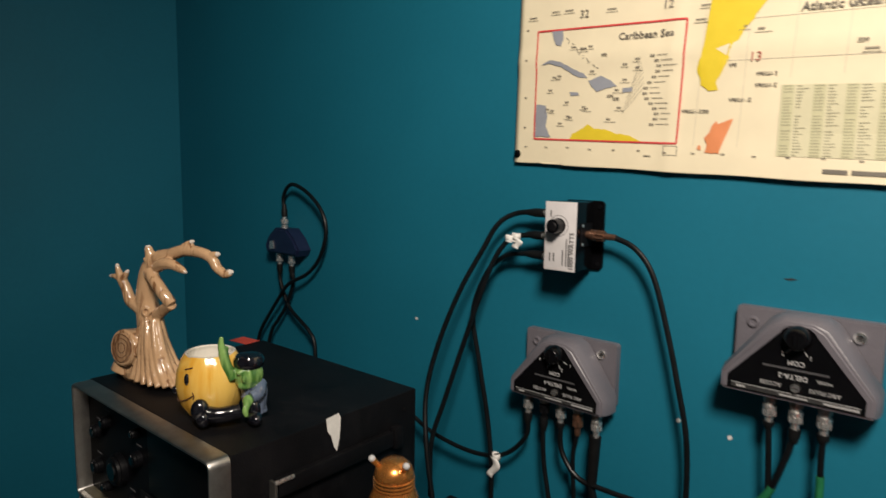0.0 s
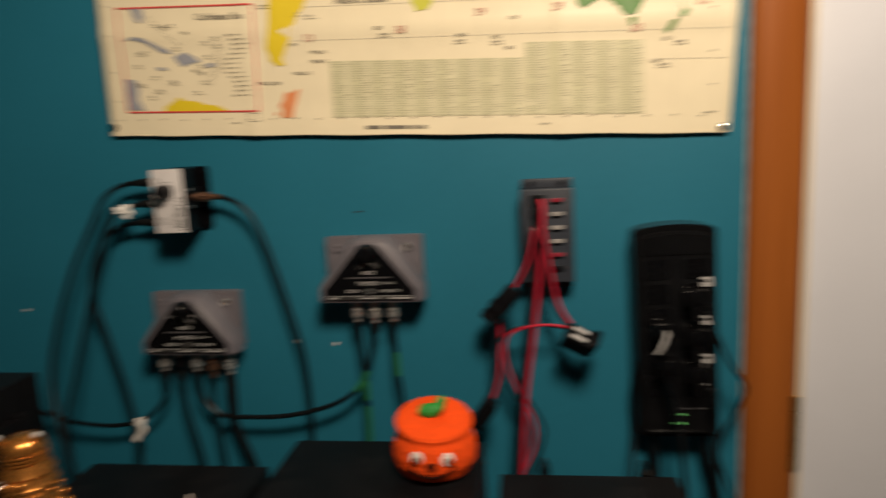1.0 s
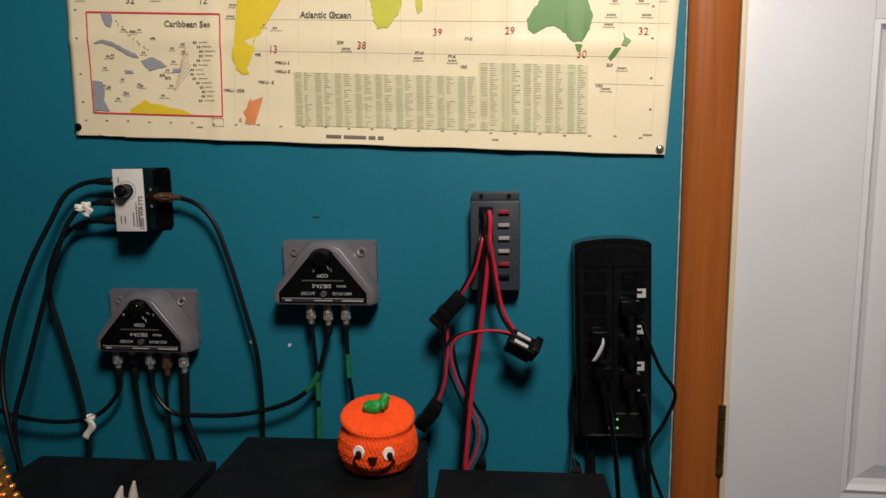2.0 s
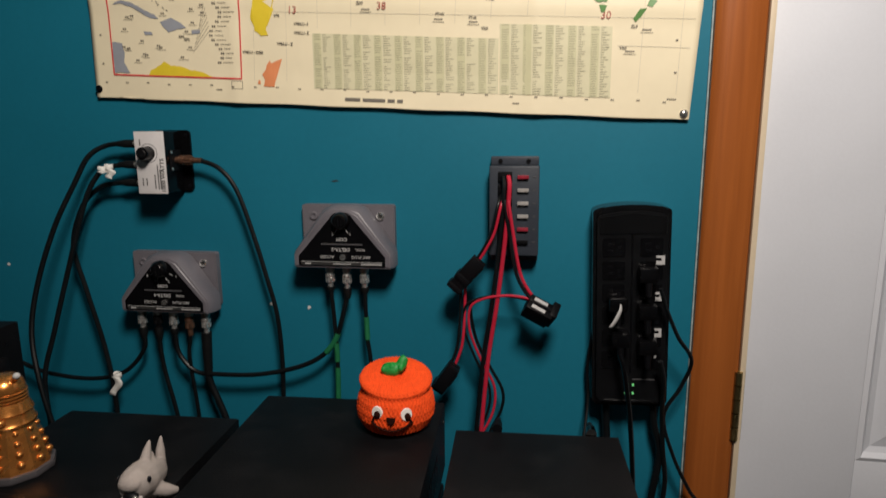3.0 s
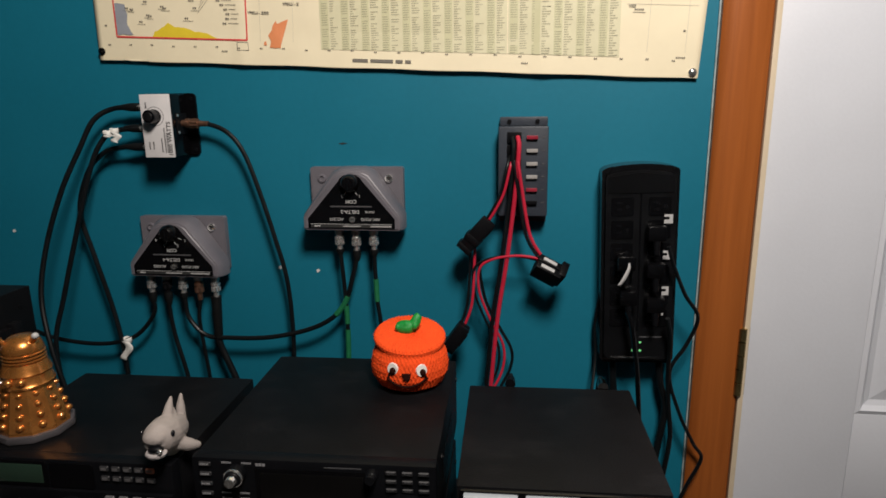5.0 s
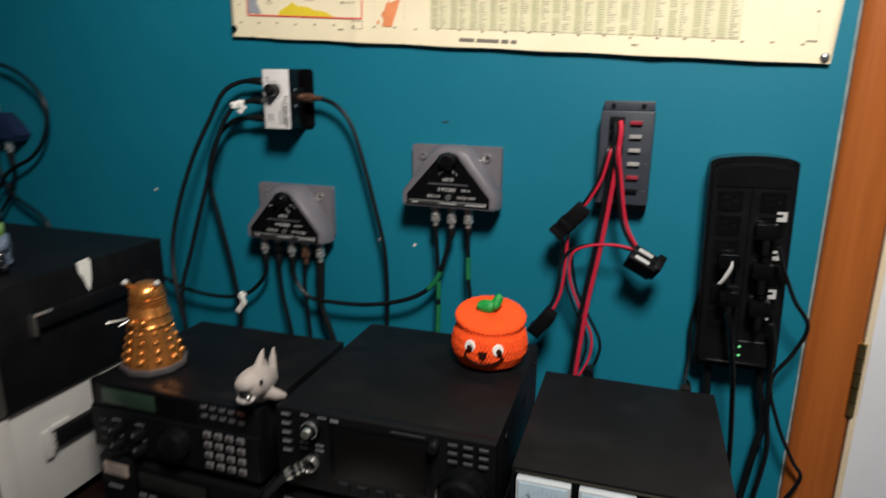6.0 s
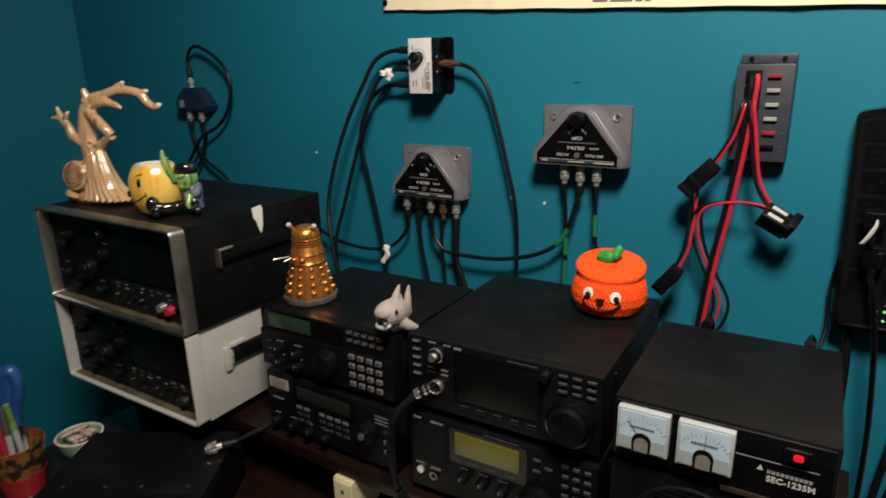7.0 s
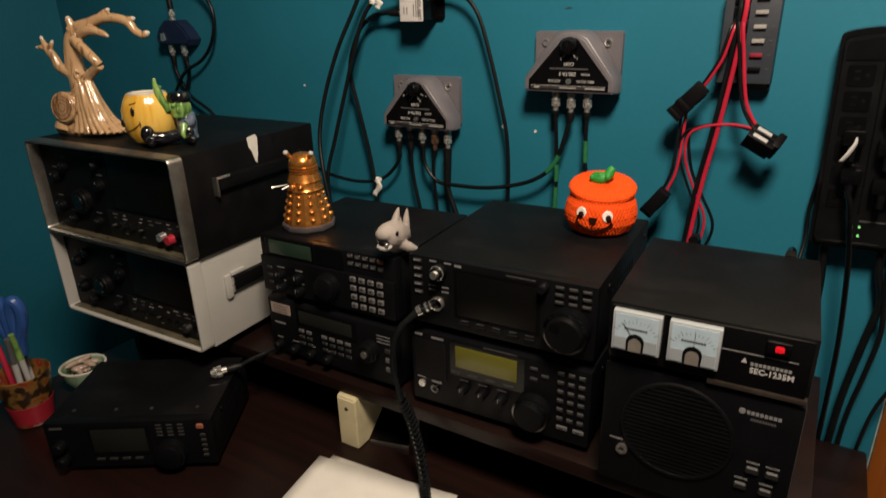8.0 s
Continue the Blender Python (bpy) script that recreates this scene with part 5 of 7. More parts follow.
# ---- ornaments ----
def ceramic(name, dark, light, scale, rough=0.14, stops=(0.36, 0.55), stretch=0.30):
    """Glazed ware: tone pooled by a soft noise, glossy coat."""
    m = material(name, light, rough, vary=0.1, scale=scale, coat=0.6)
    nt = m.node_tree
    b = nt.nodes["Principled BSDF"]
    tc = nt.nodes.new("ShaderNodeTexCoord")
    mp = nt.nodes.new("ShaderNodeMapping")
    mp.inputs["Scale"].default_value = (1.0, 1.0, stretch)
    n = nt.nodes.new("ShaderNodeTexNoise")
    n.inputs["Scale"].default_value, n.inputs["Detail"].default_value, n.inputs["Distortion"].default_value = scale, 3, 1.2
    cr = nt.nodes.new("ShaderNodeValToRGB")
    cr.color_ramp.elements[0].position, cr.color_ramp.elements[1].position = stops
    cr.color_ramp.elements[0].color, cr.color_ramp.elements[1].color = (*dark, 1), (*light, 1)
    nt.links.new(tc.outputs["Object"], mp.inputs[0])
    nt.links.new(mp.outputs[0], n.inputs["Vector"])
    nt.links.new(n.outputs["Fac"], cr.inputs[0])
    nt.links.new(cr.outputs[0], b.inputs["Base Color"])
    bn = nt.nodes.new("ShaderNodeBump")
    bn.inputs["Strength"].default_value, bn.inputs["Distance"].default_value = 0.5, 0.003
    nt.links.new(n.outputs["Fac"], bn.inputs["Height"])
    nt.links.new(bn.outputs[0], b.inputs["Normal"])
    return m


BARK_BROWN = material("brown_line_glaze", (0.10, 0.042, 0.018), 0.35, vary=0.2, scale=90)
TREE_GLAZE = ceramic("tan_glaze", (0.20, 0.095, 0.042), (0.50, 0.315, 0.175), 90, 0.24, (0.33, 0.45), 0.12)
YELLOW_GLAZE = ceramic("yellow_glaze", (0.66, 0.34, 0.04), (0.74, 0.48, 0.11), 26)
GREEN_GLAZE = ceramic("green_glaze", (0.05, 0.14, 0.03), (0.20, 0.35, 0.10), 60)
BLUE_GLAZE = ceramic("blue_grey_glaze", (0.008, 0.012, 0.03), (0.10, 0.13, 0.19), 40)
BLACK_GLAZE = ceramic("black_glaze", (0.003, 0.003, 0.005), (0.006, 0.006, 0.009), 40, 0.08)
CREAM_GLAZE = ceramic("cream_glaze", (0.50, 0.47, 0.40), (0.66, 0.63, 0.56), 30)
GOLD = material("bronze_gold_plastic", (0.60, 0.235, 0.055), 0.27, 0.80, vary=0.22, scale=60, coat=0.4)
FUR = material("grey_plush", (0.34, 0.30, 0.28), 0.9, vary=0.12, scale=120, bump=0.9, fine=900)
YARN = material("orange_yarn", (0.80, 0.075, 0.010), 0.85, vary=0.12, scale=150, bump=0.6, fine=900, spec=0.2)
GREEN_YARN = material("green_yarn", (0.010, 0.24, 0.035), 0.45, vary=0.2, scale=200, bump=0.6, fine=900)
EYE_WHITE = material("eye_white", (0.75, 0.72, 0.68), 0.5)

# bare ceramic tree: limbs fused into one glazed body
def tp(u, z, y=0.0):
    """Millimetres along the tree's own width and up; y: metres in depth, the width slanting with it."""
    return ((u - 830 * y) * 0.001, y, z * 0.001)


tree = bmesh.new()
# trunk, leaning back and then over into the long hooked branch
tube(tree, [tp(6, 2), tp(3, 25), tp(-1, 46), tp(-6, 80), tp(-10, 109), tp(-4, 143), tp(8, 159)], [0.028, 0.0235, 0.0195, 0.0165, 0.0135, 0.0120, 0.0105], 18)
tube(tree, [tp(4, 152), tp(14, 162), tp(32, 167), tp(56, 174), tp(82, 173), tp(99, 167), tp(107, 156), tp(119, 149), tp(128, 152)], [0.0105, 0.0100, 0.0085, 0.0078, 0.0072, 0.0068, 0.0062, 0.0056, 0.0044], 12)
tube(tree, [tp(50, 174), tp(60, 181), tp(69, 186)], [0.0058, 0.0050, 0.0030], 9)
tube(tree, [tp(93, 168), tp(102, 171), tp(109, 173)], [0.0060, 0.0052, 0.0034], 9)
tube(tree, [tp(3, 150, -0.004), tp(0, 163, -0.005), tp(-3, 176, -0.005)], [0.0078, 0.0066, 0.0048], 10)
tube(tree, [tp(-4, 158, -0.007), tp(-8, 163, -0.009)], [0.0050, 0.0036], 8)
tube(tree, [tp(12, 152, -0.008), tp(24, 157, -0.011), tp(38, 157, -0.012), tp(52, 152, -0.012), tp(59, 149, -0.012)], [0.0080, 0.0078, 0.0068, 0.0048, 0.0024], 10)
# bent arm that comes back to the trunk
tube(tree, [tp(-2, 146, -0.010), tp(12, 131, -0.015), tp(25, 117, -0.016), tp(34, 107, -0.014)], [0.0078, 0.0080, 0.0078, 0.0074], 12)
tube(tree, [tp(34, 107, -0.014), tp(22, 99, -0.010), tp(8, 88, -0.006)], [0.0072, 0.0070, 0.0080], 12)
# raised limb with three fingers
tube(tree, [tp(-12, 92, -0.004), tp(-26, 98, -0.006), tp(-37, 104, -0.007), tp(-43, 118, -0.007), tp(-52, 132, -0.007)], [0.0110, 0.0090, 0.0078, 0.0066, 0.0062], 12)
tube(tree, [tp(-51, 131, -0.007), tp(-61, 134, -0.008), tp(-70, 134, -0.008)], [0.0054, 0.0040, 0.0022], 9)
tube(tree, [tp(-51, 132, -0.007), tp(-56, 141, -0.007), tp(-58, 149, -0.007)], [0.0054, 0.0042, 0.0024], 9)
tube(tree, [tp(-49, 130, -0.007), tp(-44, 137, -0.007), tp(-40, 142, -0.007)], [0.0050, 0.0040, 0.0024], 9)
# sawn log lying against the trunk, and the ground it stands on
LOG_AT, LOG_WAY = Vector(tp(-50, 45, -0.026)), Vector((-0.10, -1.0, 0.12)).normalized()
cyl(tree, LOG_AT - LOG_WAY * 0.034, LOG_WAY, 0.0235, 0.034, 26, 0.0225, rings=[(0.5, 0.0238), (0.94, 0.0240)])
tube(tree, [tp(-66, 7, 0.0), tp(-40, 9, -0.004), tp(-10, 8, -0.006), tp(20, 8, -0.004), tp(50, 6, 0.002)], [0.0085, 0.016, 0.020, 0.016, 0.0080], 14)
tube(tree, [tp(-52, 5, -0.010), tp(-46, 16, -0.006), tp(-30, 30, 0.004)], [0.018, 0.018, 0.016], 14)
# roots that run down and out in ridges
for k, (u0, u1, dy) in enumerate(((-19, -36, -0.026), (-16, -25, -0.032), (-12, -13, -0.036), (-8, -1, -0.037), (-3, 11, -0.036), (2, 23, -0.033), (6, 35, -0.028), (9, 47, -0.021), (11, 58, -0.012), (12, 66, 0.000))):
    lift = 4 if k % 2 else 0
    tube(tree, [tp(u0, 76 + 2 * lift, dy * 0.30 - 0.004), tp(u0 + (u1 - u0) * 0.20, 48 + lift, dy * 0.56 - 0.003), tp(u0 + (u1 - u0) * 0.52, 22, dy * 0.80), tp(u1, 5, dy)], [0.0030, 0.0042, 0.0044, 0.0034], 10)
# knot holes in the bark
for u, z, y, r in ((-19, 66, -0.0165, 0.0046), (-9, 93, -0.0140, 0.0036)):
    c = Vector(tp(u, z, y))
    tube(tree, [c + Vector((r * math.cos(a), 0.5 * r * math.cos(a), 1.5 * r * math.sin(a))) for a in [2 * math.pi * i / 12 for i in range(13)]], 0.0019, 7, smooth=False)
ob = solid("tree_figurine", tree, TREE_GLAZE, "glazed tan ceramic bare tree with a sawn log beside it", "figurine")
ob.matrix_world = pose(-0.600, -0.395, TOP + 0.0015, 0, 0, 20)
rm = ob.modifiers.new("fuse", "REMESH")
rm.mode, rm.voxel_size, rm.use_smooth_shade = "VOXEL", 0.0013, True
sm = ob.modifiers.new("soften", "SMOOTH")
sm.iterations, sm.factor = 2, 0.5
TIP_GLAZE = ceramic("pale_tip_glaze", (0.50, 0.42, 0.34), (0.66, 0.60, 0.54), 60, 0.2)
for a, b, y, r in (((66, 184.5), (71, 187), 0, 0.0032), ((106, 172), (111, 173.5), 0, 0.0036), ((124, 150.5), (130, 153), 0, 0.0046), ((-2, 170), (-3.5, 178), -0.005, 0.0052), ((56, 150), (60, 148.6), -0.012, 0.0028), ((-66, 134), (-72, 134), -0.008, 0.0028), ((-57.4, 146), (-58.4, 151), -0.007, 0.0028), ((-42, 140), (-39, 143.5), -0.007, 0.0028)):
    part("branch_tip", tube(bmesh.new(), [tp(*a, y), tp((a[0] + b[0]) / 2, (a[1] + b[1]) / 2, y), tp(*b, y)], [r, r * 0.95, r * 0.5], 10), TIP_GLAZE, ob, "pale cut branch tip")
LOG_FACE = ceramic("stump_rings", (0.16, 0.075, 0.035), (0.44, 0.27, 0.15), 70, 0.25)
part("log_face", cyl(bmesh.new(), LOG_AT - LOG_WAY * 0.0006, LOG_WAY, 0.0200, 0.0012, 28, 0.0190), LOG_FACE, ob, "sawn log face")
for r in (0.0065, 0.0125, 0.0180):
    a1, b1, _ = frame_of(LOG_WAY)
    part("year_ring", Tube([LOG_AT + LOG_WAY * 0.0006 + (a1 * math.cos(t) + b1 * math.sin(t)) * r * (1 + 0.06 * math.sin(3 * t)) for t in [2 * math.pi * i / 24 for i in range(25)]], 0.0005, 5, smooth=False), BARK_BROWN, ob, "brown year ring")

# pumpkin-shaped jar with a green figure leaning on it
jar = thing("pumpkin_jar", pose(-0.438, -0.402, TOP + 0.0005, 0, 0, 72) @ Matrix.Diagonal((0.75, 0.75, 0.85, 1)), "glazed yellow ceramic pumpkin jar with a green figure leaning on it", "ceramic jar")
ribs = lambda t, z: 1 - 0.045 * (1 - abs(math.sin(3.5 * t)) ** 0.5)
part("pot", lathe(bmesh.new(), [(0.020, 0.0), (0.034, 0.005), (0.046, 0.022), (0.051, 0.044), (0.0485, 0.064), (0.042, 0.079), (0.0365, 0.0862), (0.0358, 0.080), (0.035, 0.062), (0.0, 0.054)], 64, ribs), YELLOW_GLAZE, jar)
part("inside", lathe(bmesh.new(), [(0.0330, 0.0850), (0.0332, 0.076), (0.031, 0.066), (0.020, 0.060), (0.0, 0.059)], 40, cap=False), CREAM_GLAZE, jar, "cream glazed inside")
part("rim", lathe(bmesh.new(), [(0.0366, 0.0845), (0.0362, 0.0866), (0.0340, 0.0872), (0.0322, 0.0855), (0.0335, 0.0800), (0.0366, 0.0845)], 48, cap=False), CREAM_GLAZE, jar, "cream glazed inner rim")
def on_jar(a, z, out=0.0):
    r = float(np.interp(z, [0.005, 0.022, 0.044, 0.064, 0.079], [0.034, 0.046, 0.051, 0.0485, 0.042])) * ribs(radians(a), z) + out
    return (r * math.cos(radians(a)), r * math.sin(radians(a)), z)


for a in (-142, -214):
    part("painted_eye", ball(bmesh.new(), on_jar(a, 0.0600, 0.0), (0.0040, 0.0040, 0.0078), 12, 9), BLACK_GLAZE, jar)
    part("painted_brow", Tube([on_jar(a - 9 + 6 * k, 0.0715 + 0.0012 * k * (1 if a > -180 else -1), 0.0008) for k in range(4)], 0.0009, 6), BARK_BROWN, jar)
part("painted_smile", Tube([on_jar(a, 0.0270 + 0.013 * ((a + 178) / 48.0) ** 2, 0.0008) for a in range(-226, -129, 8)], 0.0009, 6), BARK_BROWN, jar)
part("cheek_line", Tube([on_jar(-131 + 3 * math.cos(q), 0.0400 + 0.0050 * math.sin(q), 0.0008) for q in (-1.2, -0.6, 0.0, 0.6, 1.2)], 0.0009, 6), BARK_BROWN, jar)
part("painted_nose", ball(bmesh.new(), on_jar(-179, 0.0400, 0.0006), (0.0046, 0.0060, 0.0062), 12, 9), BLACK_GLAZE, jar)
fig = bmesh.new()
# head with brow, nose, ear and jaw, tilted on the pot
ball(fig, (0.046, -0.042, 0.059), (0.0220, 0.0205, 0.0210), 18, 12)
ball(fig, (0.036, -0.056, 0.0665), (0.0120, 0.0050, 0.0040), 12, 8)
ball(fig, (0.036, -0.0580, 0.0585), (0.0045, 0.0052, 0.0062), 10, 8)
ball(fig, (0.040, -0.0520, 0.0480), (0.0130, 0.0080, 0.0060), 12, 8)
ball(fig, (0.061, -0.044, 0.060), (0.0050, 0.0040, 0.0070), 10, 8)
# raised arm with a pointing hand, and the other hand on the coat
tube(fig, [(0.024, -0.044, 0.056), (0.015, -0.040, 0.074), (0.011, -0.037, 0.092)], [0.0082, 0.0080, 0.0074], 12)
tube(fig, [(0.012, -0.037, 0.090), (0.009, -0.036, 0.100), (0.010, -0.035, 0.112)], [0.0074, 0.0056, 0.0028], 9)
tube(fig, [(0.012, -0.037, 0.090), (0.019, -0.036, 0.098)], [0.0046, 0.0026], 8)
ball(fig, (0.040, -0.064, 0.030), (0.0088, 0.0075, 0.0085), 12, 8)
tube(fig, [(0.040, -0.066, 0.030), (0.034, -0.071, 0.020), (0.036, -0.072, 0.012)], [0.0056, 0.0050, 0.0034], 9)
fig_ob = part("figure", fig, GREEN_GLAZE, jar, "green glazed leaning figure")
m = fig_ob.modifiers.new("fuse", "REMESH")
m.mode, m.voxel_size, m.use_smooth_shade = "VOXEL", 0.0015, True
m = fig_ob.modifiers.new("soften", "SMOOTH")
m.iterations, m.factor = 3, 0.5
coat = bmesh.new()
tube(coat, [(0.046, -0.036, 0.048), (0.054, -0.040, 0.034), (0.054, -0.042, 0.012)], [0.0150, 0.0205, 0.0170], 18)
tube(coat, [(0.062, -0.044, 0.044), (0.056, -0.060, 0.038), (0.044, -0.065, 0.034)], [0.0105, 0.0095, 0.0080], 12)
for k in range(3):
    tube(coat, [(0.050 + 0.006 * k, -0.060 + 0.005 * k, 0.028), (0.052 + 0.007 * k, -0.059 + 0.006 * k, 0.008)], [0.0046, 0.0060], 9)
part("coat", coat, BLUE_GLAZE, jar, "blue grey glazed coat")
part("boot", ball(ball(bmesh.new(), (0.046, -0.076, 0.0095), (0.0105, 0.0160, 0.0095), 14, 9), (0.048, -0.066, 0.018), (0.0092, 0.0092, 0.0130), 12, 8), BLACK_GLAZE, jar, "black glazed boot")
leg = tube(bmesh.new(), [(-0.022, -0.050, 0.019), (0.000, -0.060, 0.016), (0.028, -0.062, 0.018)], [0.0110, 0.0105, 0.0105], 14)
ball(leg, (-0.025, -0.052, 0.024), (0.0130, 0.0110, 0.0150), 14, 9)
ball(leg, (-0.022, -0.058, 0.0130), (0.0100, 0.0090, 0.0105), 12, 8)
part("leg", leg, BLACK_GLAZE, jar, "black glazed leg")
hat = bmesh.new()
lathe(hat, [(0.0, 0.0700), (0.0200, 0.0700), (0.0225, 0.0740), (0.0225, 0.0800), (0.0190, 0.0850), (0.0100, 0.0870), (0.0, 0.0875)], 24, at=(0.047, -0.041, 0))
part("hat", hat, BLACK_GLAZE, jar, "black glazed hat")

# gold robot figure: a ribbed cone with studs and a dome
robot = bmesh.new()
seg = 10
skirt_bm = lathe(bmesh.new(), [(0.036, 0.008), (0.0360, 0.012), (0.0250, 0.060)], seg)
for i in range(seg):
    a = 2 * math.pi * (i + 0.5) / seg
    for k, z in enumerate((0.018, 0.030, 0.042, 0.054)):
        r = (0.0360 + (0.0250 - 0.0360) * (z - 0.012) / 0.048) * math.cos(math.pi / seg)
        ball(robot, (r * math.cos(a), r * math.sin(a), z), 0.0044 - 0.0004 * k, 10, 7)
lathe(robot, [(0.0262, 0.060), (0.0268, 0.063), (0.0250, 0.066), (0.0240, 0.074), (0.0252, 0.076), (0.0235, 0.080), (0.0210, 0.088)], 28)
for k in range(3):
    lathe(robot, [(0.0195, 0.088 + k * 0.0042), (0.0212, 0.0894 + k * 0.0042), (0.0212, 0.0906 + k * 0.0042), (0.0190, 0.0920 + k * 0.0042)], 28)
lathe(robot, [(0.0200, 0.1004), (0.0205, 0.104), (0.0180, 0.112), (0.0120, 0.1180), (0.0, 0.1205)], 28)
for a in (-150, -30):
    tube(robot, [(0.014 * math.cos(radians(a)), 0.014 * math.sin(radians(a)), 0.110), (0.021 * math.cos(radians(a)), 0.021 * math.sin(radians(a)), 0.119)], [0.0026, 0.0036], 10, smooth=False)
for a, ln in ((-110, 0.002), (-80, 0.002)):
    ball(robot, (0.025 * math.cos(radians(a)), 0.025 * math.sin(radians(a)), 0.070), 0.005, 10, 8)
    tube(robot, [(0.025 * math.cos(radians(a)), 0.025 * math.sin(radians(a)), 0.070), ((0.028 + ln) * math.cos(radians(a)), (0.028 + ln) * math.sin(radians(a)), 0.070)], 0.0014, 8, smooth=False)
robot_ob = thing("robot_figurine", pose(-0.221, -0.322, SHELF + 0.2003, 0, 0, 18) @ Matrix.Diagonal((1.0, 1.0, 0.92, 1)), "gold plastic cone-shaped robot toy with rows of studs", "toy figure")
part("body", robot, GOLD, robot_ob)
part("skirt", skirt_bm, GOLD, robot_ob, smooth=False)
part("base", lathe(bmesh.new(), [(0.0395, 0.0), (0.0405, 0.003), (0.0395, 0.0078), (0.034, 0.0085)], 10), material("grey_base", (0.06, 0.055, 0.06), 0.5, vary=0.15), robot_ob, "dark grey base")
for a, ln in ((-162, 0.024), (-140, 0.010)):
    arm = [((0.024 + q * ln) * math.cos(radians(a)), (0.024 + q * ln) * math.sin(radians(a)), 0.069 - 0.004 * q) for q in (0, 0.85, 1)]
    part("arm", Tube(arm, [0.0013, 0.0013, 0.0028 if ln > 0.02 else 0.0016], 8, smooth=False), STEEL, robot_ob, "thin silver arm")
# black sleeve stands in for the shade between the neck slats
part("neck_shadow", lathe(bmesh.new(), [(0.0196, 0.0885), (0.0198, 0.1000)], 28, cap=False), BLACK_PLASTIC, robot_ob, "black sleeve put in as shade between the neck slats")
for a in (-150, -30):
    part("ear_lamp", ball(bmesh.new(), (0.0225 * math.cos(radians(a)), 0.0225 * math.sin(radians(a)), 0.121), 0.0038, 10, 8), PRINT_WHITE, robot_ob, "white dome lamp")

# plush shark
shark = bmesh.new()
tube(shark, [(0.000, -0.047, 0.036), (0.000, -0.036, 0.036), (0.000, -0.016, 0.032), (-0.001, 0.010, 0.026), (-0.003, 0.028, 0.021), (-0.004, 0.038, 0.019)], [0.0115, 0.0175, 0.0200, 0.0165, 0.0105, 0.0060], 18)
ball(shark, (0.000, -0.0450, 0.0410), (0.0130, 0.0080, 0.0085), 14, 10)
ball(shark, (0.000, 0.000, 0.0135), (0.0130, 0.0230, 0.0132), 14, 10)
tube(shark, [(0.000, -0.008, 0.046), (0.001, -0.002, 0.057), (0.002, 0.004, 0.067)], [0.0070, 0.0050, 0.0016], 10)
tube(shark, [(0.001, 0.002, 0.044), (0.001, 0.005, 0.053)], [0.0070, 0.0030], 10)
tube(shark, [(-0.004, 0.036, 0.020), (-0.004, 0.039, 0.038), (-0.003, 0.042, 0.054)], [0.0070, 0.0055, 0.0016], 10)
tube(shark, [(-0.004, 0.036, 0.020), (-0.004, 0.044, 0.010), (-0.004, 0.048, 0.006)], [0.0060, 0.0045, 0.0018], 10)
for sx in (1, -1):
    tube(shark, [(sx * 0.012, -0.014, 0.020), (sx * 0.022, -0.006, 0.013), (sx * 0.031, 0.002, 0.0085)], [0.0085, 0.0075, 0.0034], 10)
shark_ob = solid("plush_shark", shark, FUR, "small grey plush shark toy on a black receiver", "toy")
shark_ob.matrix_world = pose(-0.0370, -0.353, SHELF + 0.2005, 0, 0, 8) @ Matrix.Diagonal((0.86, 0.84, 0.92, 1))
m = shark_ob.modifiers.new("fuse", "REMESH")
m.mode, m.voxel_size, m.use_smooth_shade = "VOXEL", 0.0013, True
m = shark_ob.modifiers.new("soften", "SMOOTH")
m.iterations, m.factor = 5, 0.5
PALE_PLUSH = material("pale_plush", (0.50, 0.46, 0.45), 0.9, vary=0.12, scale=120, bump=0.9, fine=900)
face_bits = [("eye", (0.0172, -0.0350, 0.0415), (0.0022, 0.0034, 0.0036), BLACK_GLAZE), ("eye", (-0.0172, -0.0350, 0.0415), (0.0022, 0.0034, 0.0036), BLACK_GLAZE), ("mouth", (0.0030, -0.0500, 0.0310), (0.0090, 0.0060, 0.0040), BLACK_PLASTIC), ("tooth_bead", (0.0085, -0.0535, 0.0300), (0.0034, 0.0030, 0.0028), CHROME), ("chin", (0.0005, -0.0450, 0.0240), (0.0120, 0.0100, 0.0062), PALE_PLUSH)]
for nm, c, r, mt in face_bits:
    part(nm, ball(bmesh.new(), c, r, 12, 8), mt, shark_ob)

# crocheted pumpkin basket with a lid: rows of stitches
pumpkin = thing("crochet_pumpkin", pose(0.181, -0.197, SHELF + 0.2182, 0, 0, 0) @ Matrix.Diagonal((0.94, 0.94, 1.0, 1)), "orange crocheted pumpkin basket with a lid and a face", "ornament")


